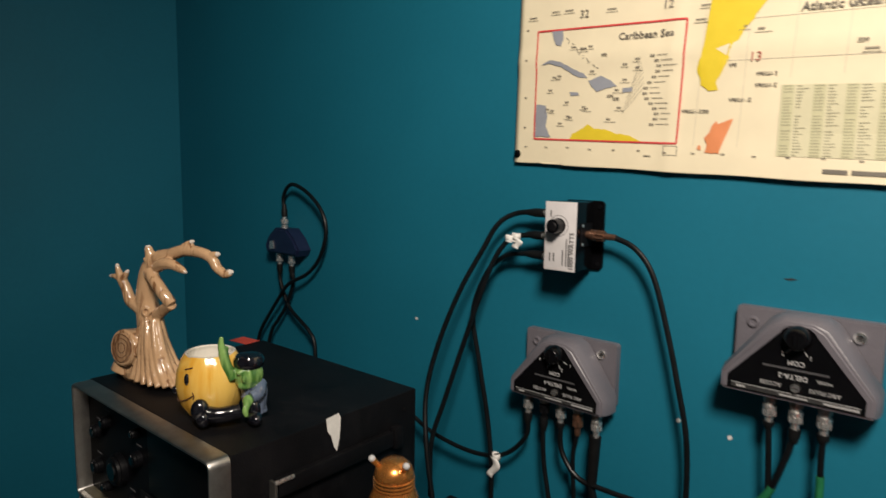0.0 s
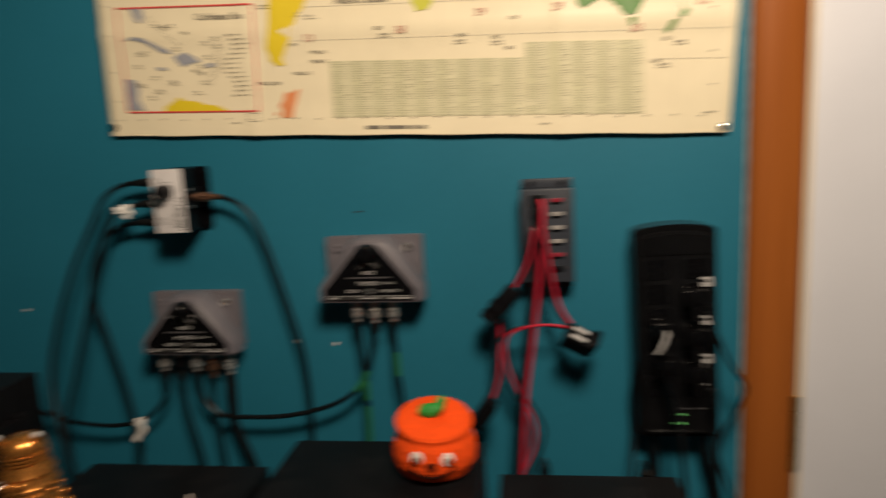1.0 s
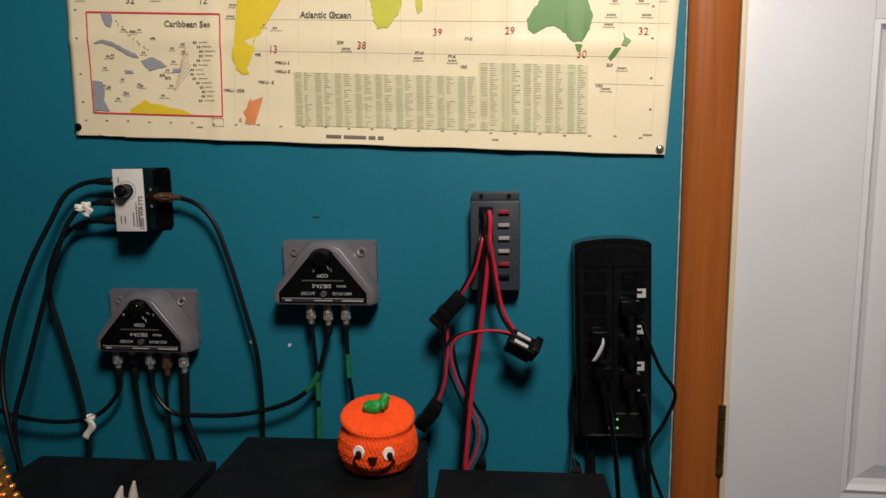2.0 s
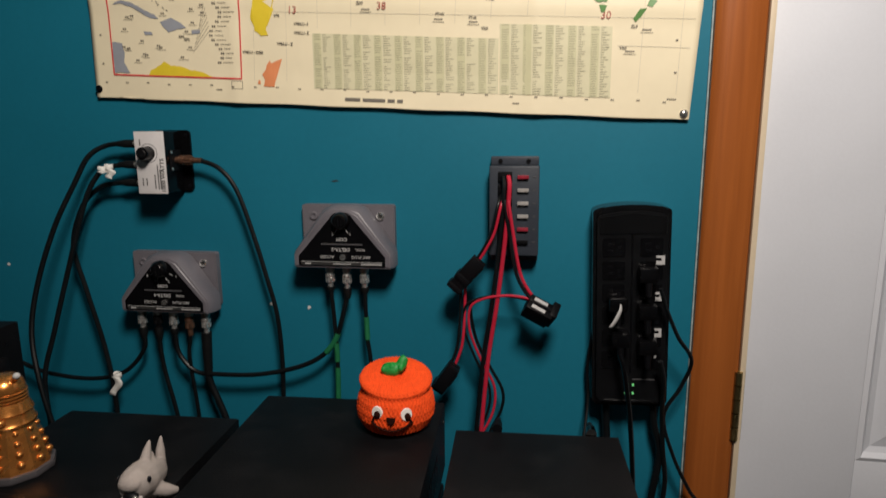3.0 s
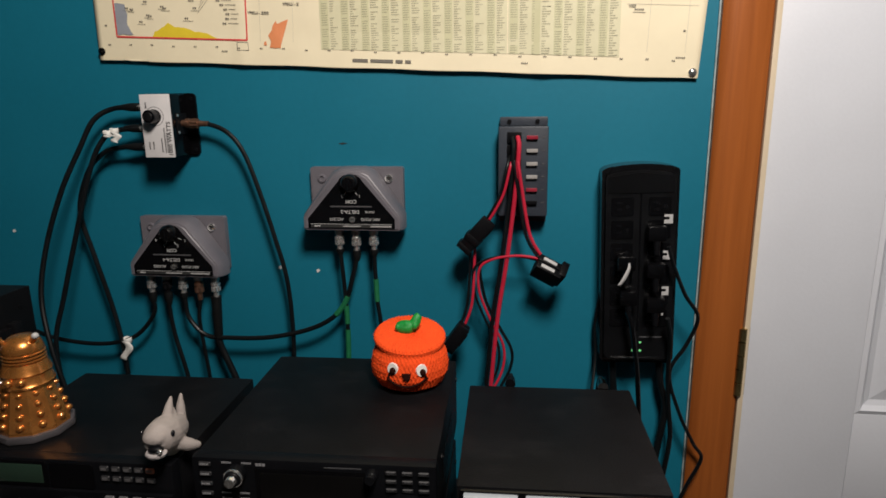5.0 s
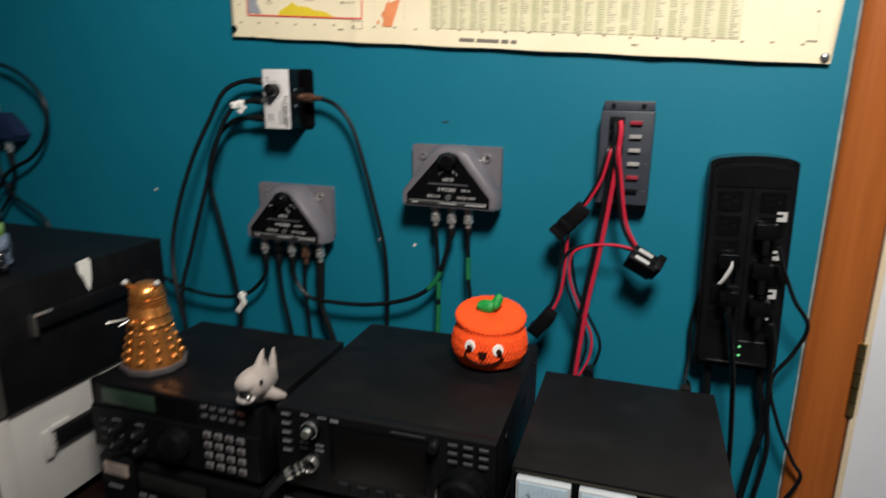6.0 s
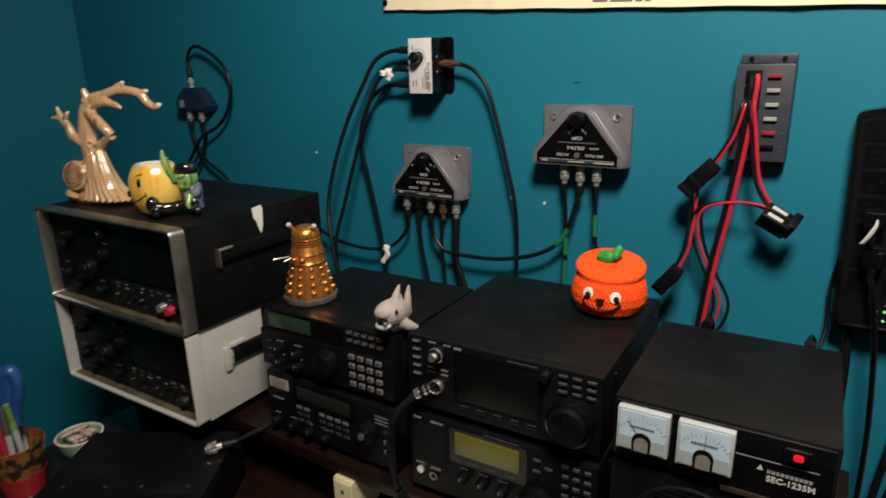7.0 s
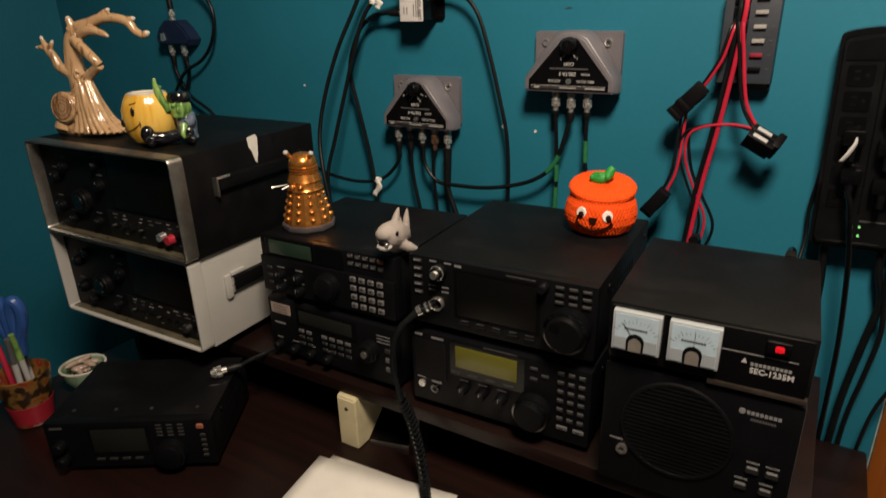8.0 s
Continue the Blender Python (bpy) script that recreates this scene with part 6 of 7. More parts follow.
def stitches(prof, seg, amp):
    """A round of crochet: each row a ring of small bulges, offset from the last."""
    bm = bmesh.new()
    loops = []
    rows = 0
    for (r0, z0), (r1, z1) in zip(prof, prof[1:]):
        n = max(1, int(math.hypot(r1 - r0, z1 - z0) / 0.0011))
        for k in range(n):
            r, z = r0 + (r1 - r0) * k / n, z0 + (z1 - z0) * k / n
            loops.append((r, z, rows))
            rows += 1
    loops.append((*prof[-1], rows))
    rings = []
    rng = random.Random(seg + rows)
    n = seg // 5
    puff = [[rng.uniform(0.6, 1.25) for i in range(2 * n)] for k in range(rows + 2)]
    flat = abs(prof[0][1] - prof[-1][1]) < 0.02
    for r, z, k in loops:
        ring = []
        for i in range(seg):
            t = 2 * math.pi * i / seg
            bul = amp * (0.5 + 0.5 * math.cos(n * t + 0.5 * math.sin(k * 0.9)) * math.cos(math.pi * k / 4.0)) * puff[k // 4][(i * 2 * n // seg)]
            ring.append(bm.verts.new(((r + bul) * math.cos(t), (r + bul) * math.sin(t), z + (bul * 0.7 if flat else 0))))
        rings.append(ring)
    for a, b in zip(rings, rings[1:]):
        for i in range(seg):
            bm.faces.new((a[i], a[(i + 1) % seg], b[(i + 1) % seg], b[i]))
    bm.faces.new(rings[0][::-1])
    bm.faces.new(rings[-1])
    return bm


part("basket", stitches([(0.030, 0.0), (0.041, 0.006), (0.0470, 0.018), (0.0478, 0.028), (0.0455, 0.040), (0.0425, 0.046), (0.0420, 0.049)], 290, 0.0019), YARN, pumpkin)
lid = part("lid", stitches([(0.0420, 0.0), (0.0445, 0.002), (0.0447, 0.0060), (0.0420, 0.0085), (0.0250, 0.0120), (0.006, 0.0130)], 290, 0.0013), YARN, pumpkin)
lid.matrix_local = pose(0, 0.002, 0.0535, 11, 2, 10)
stem = bmesh.new()
tube(stem, [(-0.0135, 0.000, 0.0690), (-0.0080, -0.0030, 0.0700), (-0.0010, -0.0035, 0.0705), (0.0050, -0.0020, 0.0710)], [0.0068, 0.0088, 0.0090, 0.0070], 14)
tube(stem, [(0.0020, -0.0020, 0.0700), (0.0075, -0.0010, 0.0750), (0.0105, 0.0010, 0.0810), (0.0135, 0.0030, 0.0840)], [0.0078, 0.0070, 0.0062, 0.0048], 12)
for k in range(5):
    ball(stem, (-0.013 + 0.0055 * k, -0.0085 + 0.0010 * (k % 2), 0.0715 + 0.0020 * (k % 3)), (0.0036, 0.0030, 0.0042), 10, 7)
stem_ob = part("stem", stem, GREEN_YARN, pumpkin, "green crocheted stem")
m = stem_ob.modifiers.new("fuse", "REMESH")
m.mode, m.voxel_size, m.use_smooth_shade = "VOXEL", 0.0010, True
m = stem_ob.modifiers.new("soften", "SMOOTH")
m.iterations, m.factor = 4, 0.5


def on_pumpkin(a, z, out=0.0):
    r = float(np.interp(z, [0.0, 0.006, 0.018, 0.028, 0.040], [0.030, 0.041, 0.047, 0.0478, 0.0455])) + out
    return (r * math.cos(radians(a)), r * math.sin(radians(a)), z)


YARN_DARK = material("dark_brown_yarn", (0.022, 0.006, 0.004), 0.95, vary=0.2, scale=200, bump=0.5, fine=900, spec=0.05)
for a, z in ((-105, 0.0345), (-62, 0.0325)):
    e = part("eye", cyl(bmesh.new(), on_pumpkin(a, z, 0.0), (math.cos(radians(a)), math.sin(radians(a)), 0.1), 0.0074, 0.0022, 20, 0.0066), EYE_WHITE, pumpkin, "white button eye")
    part("pupil", ball(bmesh.new(), on_pumpkin(a + 1, z - 0.0022, 0.0016), (0.0044, 0.0030, 0.0046), 12, 8), YARN_DARK, e, "dark brown pupil")
    part("lash", Tube([on_pumpkin(a - 3 if a < -84 else a + 3, z - 0.004, 0.0028), on_pumpkin(a - 7 if a < -84 else a + 8, z - 0.011, 0.0024)], 0.0013, 6, smooth=False), YARN_DARK, pumpkin, "stitched tick beside the eye")
part("nose", Plate([(-0.0056, 0.0042), (0.0056, 0.0042), (0.0040, -0.0022), (0.0, -0.0050), (-0.0040, -0.0022)], -0.0016, 0.0016, bevel=0.0006), YARN_DARK, pumpkin, "stitched dark nose").matrix_local = pose(*on_pumpkin(-84, 0.0262, 0.0016), 0, 0, 6)
part("mouth", Tube([on_pumpkin(a, 0.0135 + 0.0095 * ((a + 84) / 28.0) ** 2, 0.0026) for a in range(-112, -55, 7)], 0.0013, 6), YARN_DARK, pumpkin, "stitched dark smile")

# torn tape on the cabinet's edge and a red sticker on its top
tape = bmesh.new()
pts = [(-0.008, 0.006), (0.010, 0.008), (0.013, 0.002), (0.012, -0.010), (0.011, -0.022), (0.007, -0.036), (0.003, -0.030), (-0.001, -0.016), (-0.006, -0.009)]
plate(tape, [(a, c) for a, c in pts], -0.0006, 0.0)
tape_ob = solid("torn_tape", tape, WHITE_TAPE, "torn strip of white tape on the black cabinet's edge", "tape")
tape_ob.matrix_world = pose(-0.3272, -0.318, TOP - 0.003, 0, 0, 91.7)
sticker = solid("red_sticker", Box(-0.020, 0.020, -0.014, 0.014, 0.0, 0.0006), material("red_sticker", (0.55, 0.07, 0.045), 0.5, vary=0.15, scale=80), "small red warning sticker on the black cabinet", "sticker")
sticker.matrix_world = pose(-0.690, -0.212, TOP + 0.0006, 0, 0, 8)

# ---- things on the desk in front ----
front_radio = thing("mobile_transceiver", pose(-0.441, -0.655, DESK, 0, 0, 31.9), "black compact transceiver with a grey display, on the desk", "radio")
FW, FH = 0.233, 0.075
cabinet(front_radio, FW, 0.165, FH, 0.010)
face(front_radio, FW, FH + 0.001, 0.0095)
feet(front_radio, FW, 0.165, 0.010)
part("display", Box(0.064, 0.140, -0.0014, 0.003, 0.036, 0.074, bevel=0.001), LCD_GREY, front_radio, "unlit grey display")
part("display_bezel", Plate(rounded(0.060, 0.146, 0.031, 0.079, 0.003), -0.0008, 0.003), GLOSS_BLACK, front_radio)
knob(front_radio, 0.172, 0.034, 0.022, 0.018, ring=BLACK_CASE, label="tuning knob")
for c in range(3):
    for r in range(4):
        button(front_radio, 0.160 + c * 0.0150, 0.078 - r * 0.0055, 0.0085, 0.0036)
button(front_radio, 0.217, 0.075, 0.010, 0.0085, mat=ORANGE_DOT, label="small orange button")
for r in range(5):
    button(front_radio, 0.219, 0.060 - r * 0.0085, 0.008, 0.0055)
for i in range(4):
    button(front_radio, 0.070 + i * 0.018, 0.024, 0.012, 0.005)
bar(front_radio, 0.018, 0.077, 0.018, 0.0032, PRINT_GREY)
knob(front_radio, 0.020, 0.050, 0.009, 0.014)
knob(front_radio, 0.020, 0.026, 0.009, 0.014)
for x in (0.03, 0.09, 0.14, 0.205):
    part("top_screw", Cyl((x, 0.030, FH + 0.0098), (0, 0, 1), 0.0026, 0.0012, 10), STEEL, front_radio)

mic_line = thing("coax_jumper", pose(-0.322, -0.462, DESK + 0.0945), "black coax jumper with a bright plug at its end", "cable", "cables on the desk")
plug(mic_line, (0, 0, 0), (0.62, 0.76, 0.10), CHROME, 0.026, 0.022, 0.0090)
part("jacket", Tube([(0.026, 0.032, 0.004), (0.040, 0.050, 0.012), (0.052, 0.068, 0.017), (0.056, 0.110, 0.0165), (0.045, 0.20, 0.0165), (0.03, 0.30, 0.0165)], 0.0032, 8), WIRE_BLACK, mic_line)

# pen cup with a floral pattern
CUP = material("floral_cup", (0.20, 0.02, 0.02), 0.3, vary=0.1)
nt = CUP.node_tree
vor = nt.nodes.new("ShaderNodeTexVoronoi")
vor.inputs["Scale"].default_value = 70
nz = nt.nodes.new("ShaderNodeTexNoise")
nz.inputs["Scale"].default_value, nz.inputs["Detail"].default_value = 45, 4
crp = nt.nodes.new("ShaderNodeValToRGB")
for pos, col in ((0.0, (0.02, 0.012, 0.010)), (0.42, (0.03, 0.015, 0.010)), (0.50, (0.20, 0.11, 0.03)), (0.57, (0.22, 0.065, 0.02)), (0.66, (0.20, 0.014, 0.016))):
    e = crp.color_ramp.elements.new(pos)
    e.color = (*col, 1)
tcn = nt.nodes.new("ShaderNodeTexCoord")
nt.links.new(tcn.outputs["Object"], nz.inputs["Vector"])
nt.links.new(nz.outputs["Fac"], crp.inputs[0])
nt.links.new(crp.outputs[0], nt.nodes["Principled BSDF"].inputs["Base Color"])
cup = thing("pen_cup", pose(-0.600, -0.600, DESK, 0, 0, 0) @ Matrix.Diagonal((0.88, 0.88, 0.90, 1)), "red and gold floral cup on the desk", "cup")
part("cup_body", lathe(bmesh.new(), [(0.028, 0.0), (0.032, 0.004), (0.040, 0.060), (0.046, 0.100), (0.044, 0.101), (0.038, 0.060), (0.029, 0.006), (0.0, 0.006)], 36), CUP, cup)
part("band", lathe(bmesh.new(), [(0.0330, 0.0100), (0.0388, 0.0460), (0.0382, 0.0462), (0.0325, 0.0102), (0.0330, 0.0100)], 36, cap=False), RED_KNOB, cup, "plain red band")
BLUE_HANDLE = material("blue_plastic", (0.022, 0.075, 0.27), 0.35, vary=0.1, scale=60)
RED_PEN = material("red_plastic", (0.50, 0.03, 0.07), 0.35)
scissors = thing("scissors", pose(-0.596, -0.596, DESK + 0.014, 3, 3, 30), "blue-handled scissors standing in a pen cup", "scissors")
part("blade", Box(-0.007, 0.007, -0.0012, 0.0012, 0.0, 0.120, bevel=0.0005), STEEL, scissors)
for sx in (-1, 1):
    part("handle", Tube([(sx * 0.004, 0, 0.112), (sx * 0.008, 0, 0.140), (sx * 0.017, 0, 0.165), (sx * 0.020, 0, 0.192), (sx * 0.012, 0, 0.205), (sx * 0.005, 0, 0.190), (sx * 0.004, 0, 0.160), (sx * 0.004, 0, 0.130)], 0.0088, 10), BLUE_HANDLE, scissors, "blue plastic loop handle")


def pen(x, y, tilt, turn, length, mat, capmat, label):
    th = thing("pen", pose(x, y, DESK + 0.010, tilt, 0, turn), label, "pen", "pens in the cup")
    part("barrel", Cyl((0, 0, 0), (0, 0, 1), 0.0046, length * 0.72, 12), mat, th)
    part("cap", Cyl((0, 0, length * 0.72), (0, 0, 1), 0.0052, length * 0.28, 12, 0.0042), capmat, th)


pen(-0.618, -0.604, 5, -60, 0.190, RED_PEN, RED_PEN, "red felt pen standing in a cup")
pen(-0.586, -0.610, 6, 70, 0.155, PRINT_WHITE, PRINT_GREY, "white pen standing in a cup")
pen(-0.582, -0.594, 7, 40, 0.160, PRINT_WHITE, GREEN_GLAZE, "white pen with a green cap in a cup")
pen(-0.606, -0.584, 8, -100, 0.135, PRINT_WHITE, PRINT_WHITE, "short white pen leaning in a cup")

bowl = thing("trinket_bowl", pose(-0.612, -0.503, DESK, 0, 0, 0) @ Matrix.Diagonal((0.98, 0.98, 0.98, 1)), "small pale green ceramic bowl with trinkets in it", "bowl")
GREEN_BOWL = ceramic("pale_green_glaze", (0.16, 0.26, 0.17), (0.24, 0.36, 0.25), 30)
part("bowl_body", lathe(bmesh.new(), [(0.016, 0.0), (0.022, 0.004), (0.034, 0.030), (0.037, 0.046), (0.035, 0.047), (0.031, 0.030), (0.018, 0.008), (0.0, 0.008)], 32), GREEN_BOWL, bowl)
part("bowl_rim", lathe(bmesh.new(), [(0.0372, 0.0445), (0.0380, 0.0475), (0.0345, 0.0480), (0.0340, 0.0450), (0.0372, 0.0445)], 32, cap=False), CREAM_GLAZE, bowl, "cream rim")
trinket = bmesh.new()
rng = random.Random(5)
for i in range(14):
    ball(trinket, (rng.uniform(-0.022, 0.022), rng.uniform(-0.018, 0.018), 0.036 + rng.uniform(0, 0.016)), (rng.uniform(0.007, 0.016), 0.005, rng.uniform(0.004, 0.007)), 8, 6, pose(0, 0, 0, rng.uniform(0, 90), 0, rng.uniform(0, 180)))
tagged(solid("trinkets", trinket, material("pinkish_shell", (0.42, 0.31, 0.26), 0.35, vary=0.3, scale=90), "small pinkish trinkets heaped in a green bowl", "trinkets", "stuff"), kind="stuff").matrix_world = pose(-0.612, -0.503, DESK - 0.003)

# cream wedge stand with a small black tray
CREAM = material("cream_wood", (0.52, 0.46, 0.30), 0.5, vary=0.18, scale=30, bump=0.3)
stand = thing("wedge_stand", pose(-0.128, -0.402, DESK, 0, 0, 0), "cream wooden wedge block propped under the dark shelf", "wedge")
bm = bmesh.new()
prof = [(0.0, 0.0003), (0.026, 0.0003), (0.100, 0.066), (0.100, 0.086), (0.004, 0.0866), (0.0, 0.083)]
front = [bm.verts.new((0.0, y, z)) for y, z in prof]
back = [bm.verts.new((0.034, y, z)) for y, z in prof]
bm.faces.new(front)
bm.faces.new(back[::-1])
for i in range(len(prof)):
    j = (i + 1) % len(prof)
    bm.faces.new((front[i], front[j], back[j], back[i]))
bmesh.ops.recalc_face_normals(bm, faces=bm.faces)
bmesh.ops.bevel(bm, geom=list(bm.edges), offset=0.002, segments=2, affect="EDGES")
part("wedge", bm, CREAM, stand)
part("hole", Cyl((0.017, -0.0004, 0.066), (0, 1, 0), 0.0032, 0.002, 14), PRINT_BLACK, stand)
tray = thing("small_tray", pose(-0.060, -0.372, DESK, 0, 0, 14), "small black tray with a pale metal edge", "tray")
part("tray_bed", Box(-0.029, 0.029, 0.0, 0.076, 0.0005, 0.004, bevel=0.001), GLOSS_BLACK, tray)
part("tray_edge", Box(-0.030, 0.030, -0.003, 0.0, 0.0, 0.006, bevel=0.001), STEEL, tray)
part("tray_edge", Box(0.0295, 0.032, -0.003, 0.076, 0.0, 0.006, bevel=0.001), STEEL, tray)

# microphone plug and its coiled cord
mic = thing("microphone_cord", pose(0.0, 0.0, 0.0), "black coiled microphone cord with a chrome plug", "cable", "cables on the desk")
mic_axis = (-0.72, -0.46, -0.40)
mic_body = part("plug_body", Cyl((0.0415, -0.3865, 0.8975), mic_axis, 0.0052, 0.026, 18, 0.0048), DARK_RING, mic, "dark metal plug body")
for k, r, h in ((0.0075, 0.0066, 0.0020), (0.0130, 0.0070, 0.0030), (0.0215, 0.0072, 0.0060)):
    p = Vector((0.0415, -0.3865, 0.8975)) + Vector(mic_axis).normalized() * k
    part("coupling_ring", Cyl(p, mic_axis, r, h, 20, r * 0.92), CHROME, mic_body, "bright chrome ring")
part("strain_relief", Cyl((0.0210, -0.3998, 0.8860), (-0.62, -0.44, -0.66), 0.0050, 0.030, 16, 0.0036), RUBBER, mic, "grey-black tapered sleeve")
part("jacket", Tube([(0.0062, -0.4105, 0.870), (0.001, -0.417, 0.858), (-0.003, -0.422, 0.840), (-0.0030, -0.427, 0.815), (0.005, -0.430, 0.790), (0.011, -0.430, 0.770)], 0.0036, 10), WIRE_BLACK, mic)
axis = smooth_path([(0.010, -0.430, 0.775), (0.023, -0.430, 0.745), (0.033, -0.430, 0.705), (0.042, -0.434, 0.665), (0.056, -0.452, 0.640), (0.085, -0.490, 0.6395), (0.13, -0.55, 0.6395)], 40)
coil = []
for i, p in enumerate(axis):
    a = i * 0.9
    coil.append((p.x + 0.0065 * math.cos(a), p.y + 0.0065 * math.sin(a) * 0.6, p.z + 0.0065 * math.sin(a) + 0.0005))
part("coil", tube(bmesh.new(), coil, 0.0022, 7, smooth=False), WIRE_BLACK, mic, "tight black coil")

# loose papers near the front edge
PAPER = material("white_paper", (0.74, 0.72, 0.68), 0.7, vary=0.06, scale=30, bump=0.15)


def sheet(x, y, z, turn, w, h, lift, label):
    bm = bmesh.new()
    nx, ny = 12, 10
    vs = [[bm.verts.new((w * i / nx, h * j / ny, lift * (math.sin(i * 0.5) * 0.3 + (i / nx) ** 2 * math.sin(j * 0.3)))) for j in range(ny + 1)] for i in range(nx + 1)]
    for i in range(nx):
        for j in range(ny):
            bm.faces.new((vs[i][j], vs[i + 1][j], vs[i + 1][j + 1], vs[i][j + 1]))
    ob = solid("paper_sheet", bm, PAPER, label, "paper", group="loose papers")
    ob.matrix_world = pose(x, y, z, 0, 0, turn)
    ob.modifiers.new("thick", "SOLIDIFY").thickness = 0.0005
    return ob


sheet(-0.100, -0.700, DESK + 0.0015, 4, 0.216, 0.27, 0.001, "loose white sheet of paper on the dark desk")
p = sheet(-0.094, -0.720, DESK + 0.0040, 8, 0.216, 0.279, 0.001, "white paper with faint handwriting, on another sheet")
for i in range(9):
    bar_bm = bmesh.new()
    y = 0.02 + i * 0.016
    for k in range(14):
        box(bar_bm, 0.02 + k * 0.014, 0.02 + k * 0.014 + 0.008, y, y + 0.0012, 0.0034, 0.0036)
    part("writing_line", bar_bm, PRINT_GREY, p, smooth=False)


# ---- the world map ----
MAP_PAPER = material("cream_map_paper", (0.74, 0.66, 0.47), 0.42, vary=0.05, scale=14, bump=0.12, fine=60, spec=0.4)
MAP_YELLOW = material("map_yellow", (0.68, 0.52, 0.03), 0.45, vary=0.06, scale=60)
MAP_BLUE = material("map_slate_blue", (0.27, 0.285, 0.32), 0.45, vary=0.08, scale=60)
MAP_OLIVE = material("map_yellow_green", (0.50, 0.50, 0.06), 0.45, vary=0.06, scale=60)
MAP_GREEN = material("map_green", (0.09, 0.22, 0.055), 0.45, vary=0.08, scale=60)
MAP_ORANGE = material("map_orange", (0.66, 0.24, 0.10), 0.45, vary=0.08, scale=60)
MAP_RED = material("map_red", (0.60, 0.06, 0.06), 0.45)
MAP_TABLE = material("map_table_green", (0.60, 0.565, 0.38), 0.45, vary=0.05, scale=40)
MAP_FAINT = material("map_faint_ink", (0.34, 0.32, 0.22), 0.5)
MAP_TABLE_DARK = material("map_table_column", (0.53, 0.51, 0.32), 0.45, vary=0.05, scale=40)
MAP_INK = material("map_ink", (0.15, 0.135, 0.11), 0.5)
MAP_GRID = material("map_grid_line", (0.52, 0.48, 0.38), 0.5)
MAP_DARK_RED = material("map_dark_red", (0.42, 0.13, 0.10), 0.5)


def map_edge(u, v):
    """The sheet's place: u along it, v up it, both 0 to 1."""
    x = (1 - u) * (-0.309 + 0.010 * v) + u * (0.534 + 0.036 * v)
    z = (1 - u) * (1.352 + 0.60 * v) + u * (1.310 + 0.60 * v)
    return x, z


def map_y(x, z):
    """The paper hangs a little off the wall, with folds and a curl at its lower edge."""
    fold = 0.0016 * math.exp(-((x + 0.088) / 0.010) ** 2) + 0.0016 * math.exp(-((x - 0.335) / 0.012) ** 2)
    wave = 0.0012 * math.sin(9 * x + 3 * z) + 0.0018 * math.exp(-((z - 1.475 + 0.05 * x) / 0.012) ** 2)
    curl = 0.004 * max(0.0, 1 - (z - (1.330 - 0.05 * x)) / 0.05) * math.sin(math.pi * min(1, max(0, (x + 0.309) / 0.845))) ** 2
    return -0.0055 - fold - wave - curl


poster = thing("world_map", pose(0, 0, 0), "cream paper world map with coloured land, pinned to the wall", "map")
bm = bmesh.new()
NU, NV = 120, 60
grid = []
for i in range(NU + 1):
    row = []
    for j in range(NV + 1):
        u, v = i / NU, (j / NV) ** 1.6
        x, z = map_edge(u, v)
        if j == 0:
            z += 0.0022 * (1 if 0.045 < u < 0.085 else 0) + 0.0006 * math.sin(u * 40)
        row.append(bm.verts.new((x, map_y(x, z), z)))
    grid.append(row)
for i in range(NU):
    for j in range(NV):
        bm.faces.new((grid[i][j], grid[i + 1][j], grid[i + 1][j + 1], grid[i][j + 1]))
sheet_ob = part("sheet", bm, MAP_PAPER, poster)
sheet_ob.modifiers.new("thick", "SOLIDIFY").thickness = 0.0004
sheet_ob.modifiers["thick"].offset = -1


def lie(bm, pts, lift=0.0008):
    """A printed patch that follows the sheet."""
    cx, cz = sum(p[0] for p in pts) / len(pts), sum(p[1] for p in pts) / len(pts)
    vs = [bm.verts.new((x, map_y(x, z) - lift, z)) for x, z in pts]
    c = bm.verts.new((cx, map_y(cx, cz) - lift, cz))
    for i in range(len(vs)):
        bm.faces.new((vs[i], vs[(i + 1) % len(vs)], c))


def land(name, pts, mat, wobble=0.0012, seed=1):
    """A coast: the corners joined by a ragged line."""
    rng = random.Random(seed)
    out = []
    n = len(pts)
    for i in range(n):
        (x0, z0), (x1, z1) = pts[i], pts[(i + 1) % n]
        steps = max(1, int(math.hypot(x1 - x0, z1 - z0) / 0.004))
        for k in range(steps):
            t = k / steps
            out.append((x0 + (x1 - x0) * t + rng.uniform(-wobble, wobble), z0 + (z1 - z0) * t + rng.uniform(-wobble, wobble)))
    bm = bmesh.new()
    vs = [bm.verts.new((x, map_y(x, z) - 0.0009, z)) for x, z in out]
    f = bm.faces.new(vs)
    bmesh.ops.triangulate(bm, faces=[f])
    ob = part(name, bm, mat, poster)
    return ob


def band(bm, x0, z0, x1, z1, w, lift=0.0008):
    """A thin printed line, in short pieces so that it follows the folds."""
    n = max(1, int(math.hypot(x1 - x0, z1 - z0) / 0.012))
    dx, dz = x1 - x0, z1 - z0
    ln = math.hypot(dx, dz)
    nx, nz = -dz / ln * w / 2, dx / ln * w / 2
    prev = None
    for k in range(n + 1):
        t = k / n
        x, z = x0 + dx * t, z0 + dz * t
        row = [bm.verts.new((x + s * nx, map_y(x, z) - lift, z + s * nz)) for s in (1, -1)]
        if prev:
            bm.faces.new((prev[0], prev[1], row[1], row[0]))
        prev = row


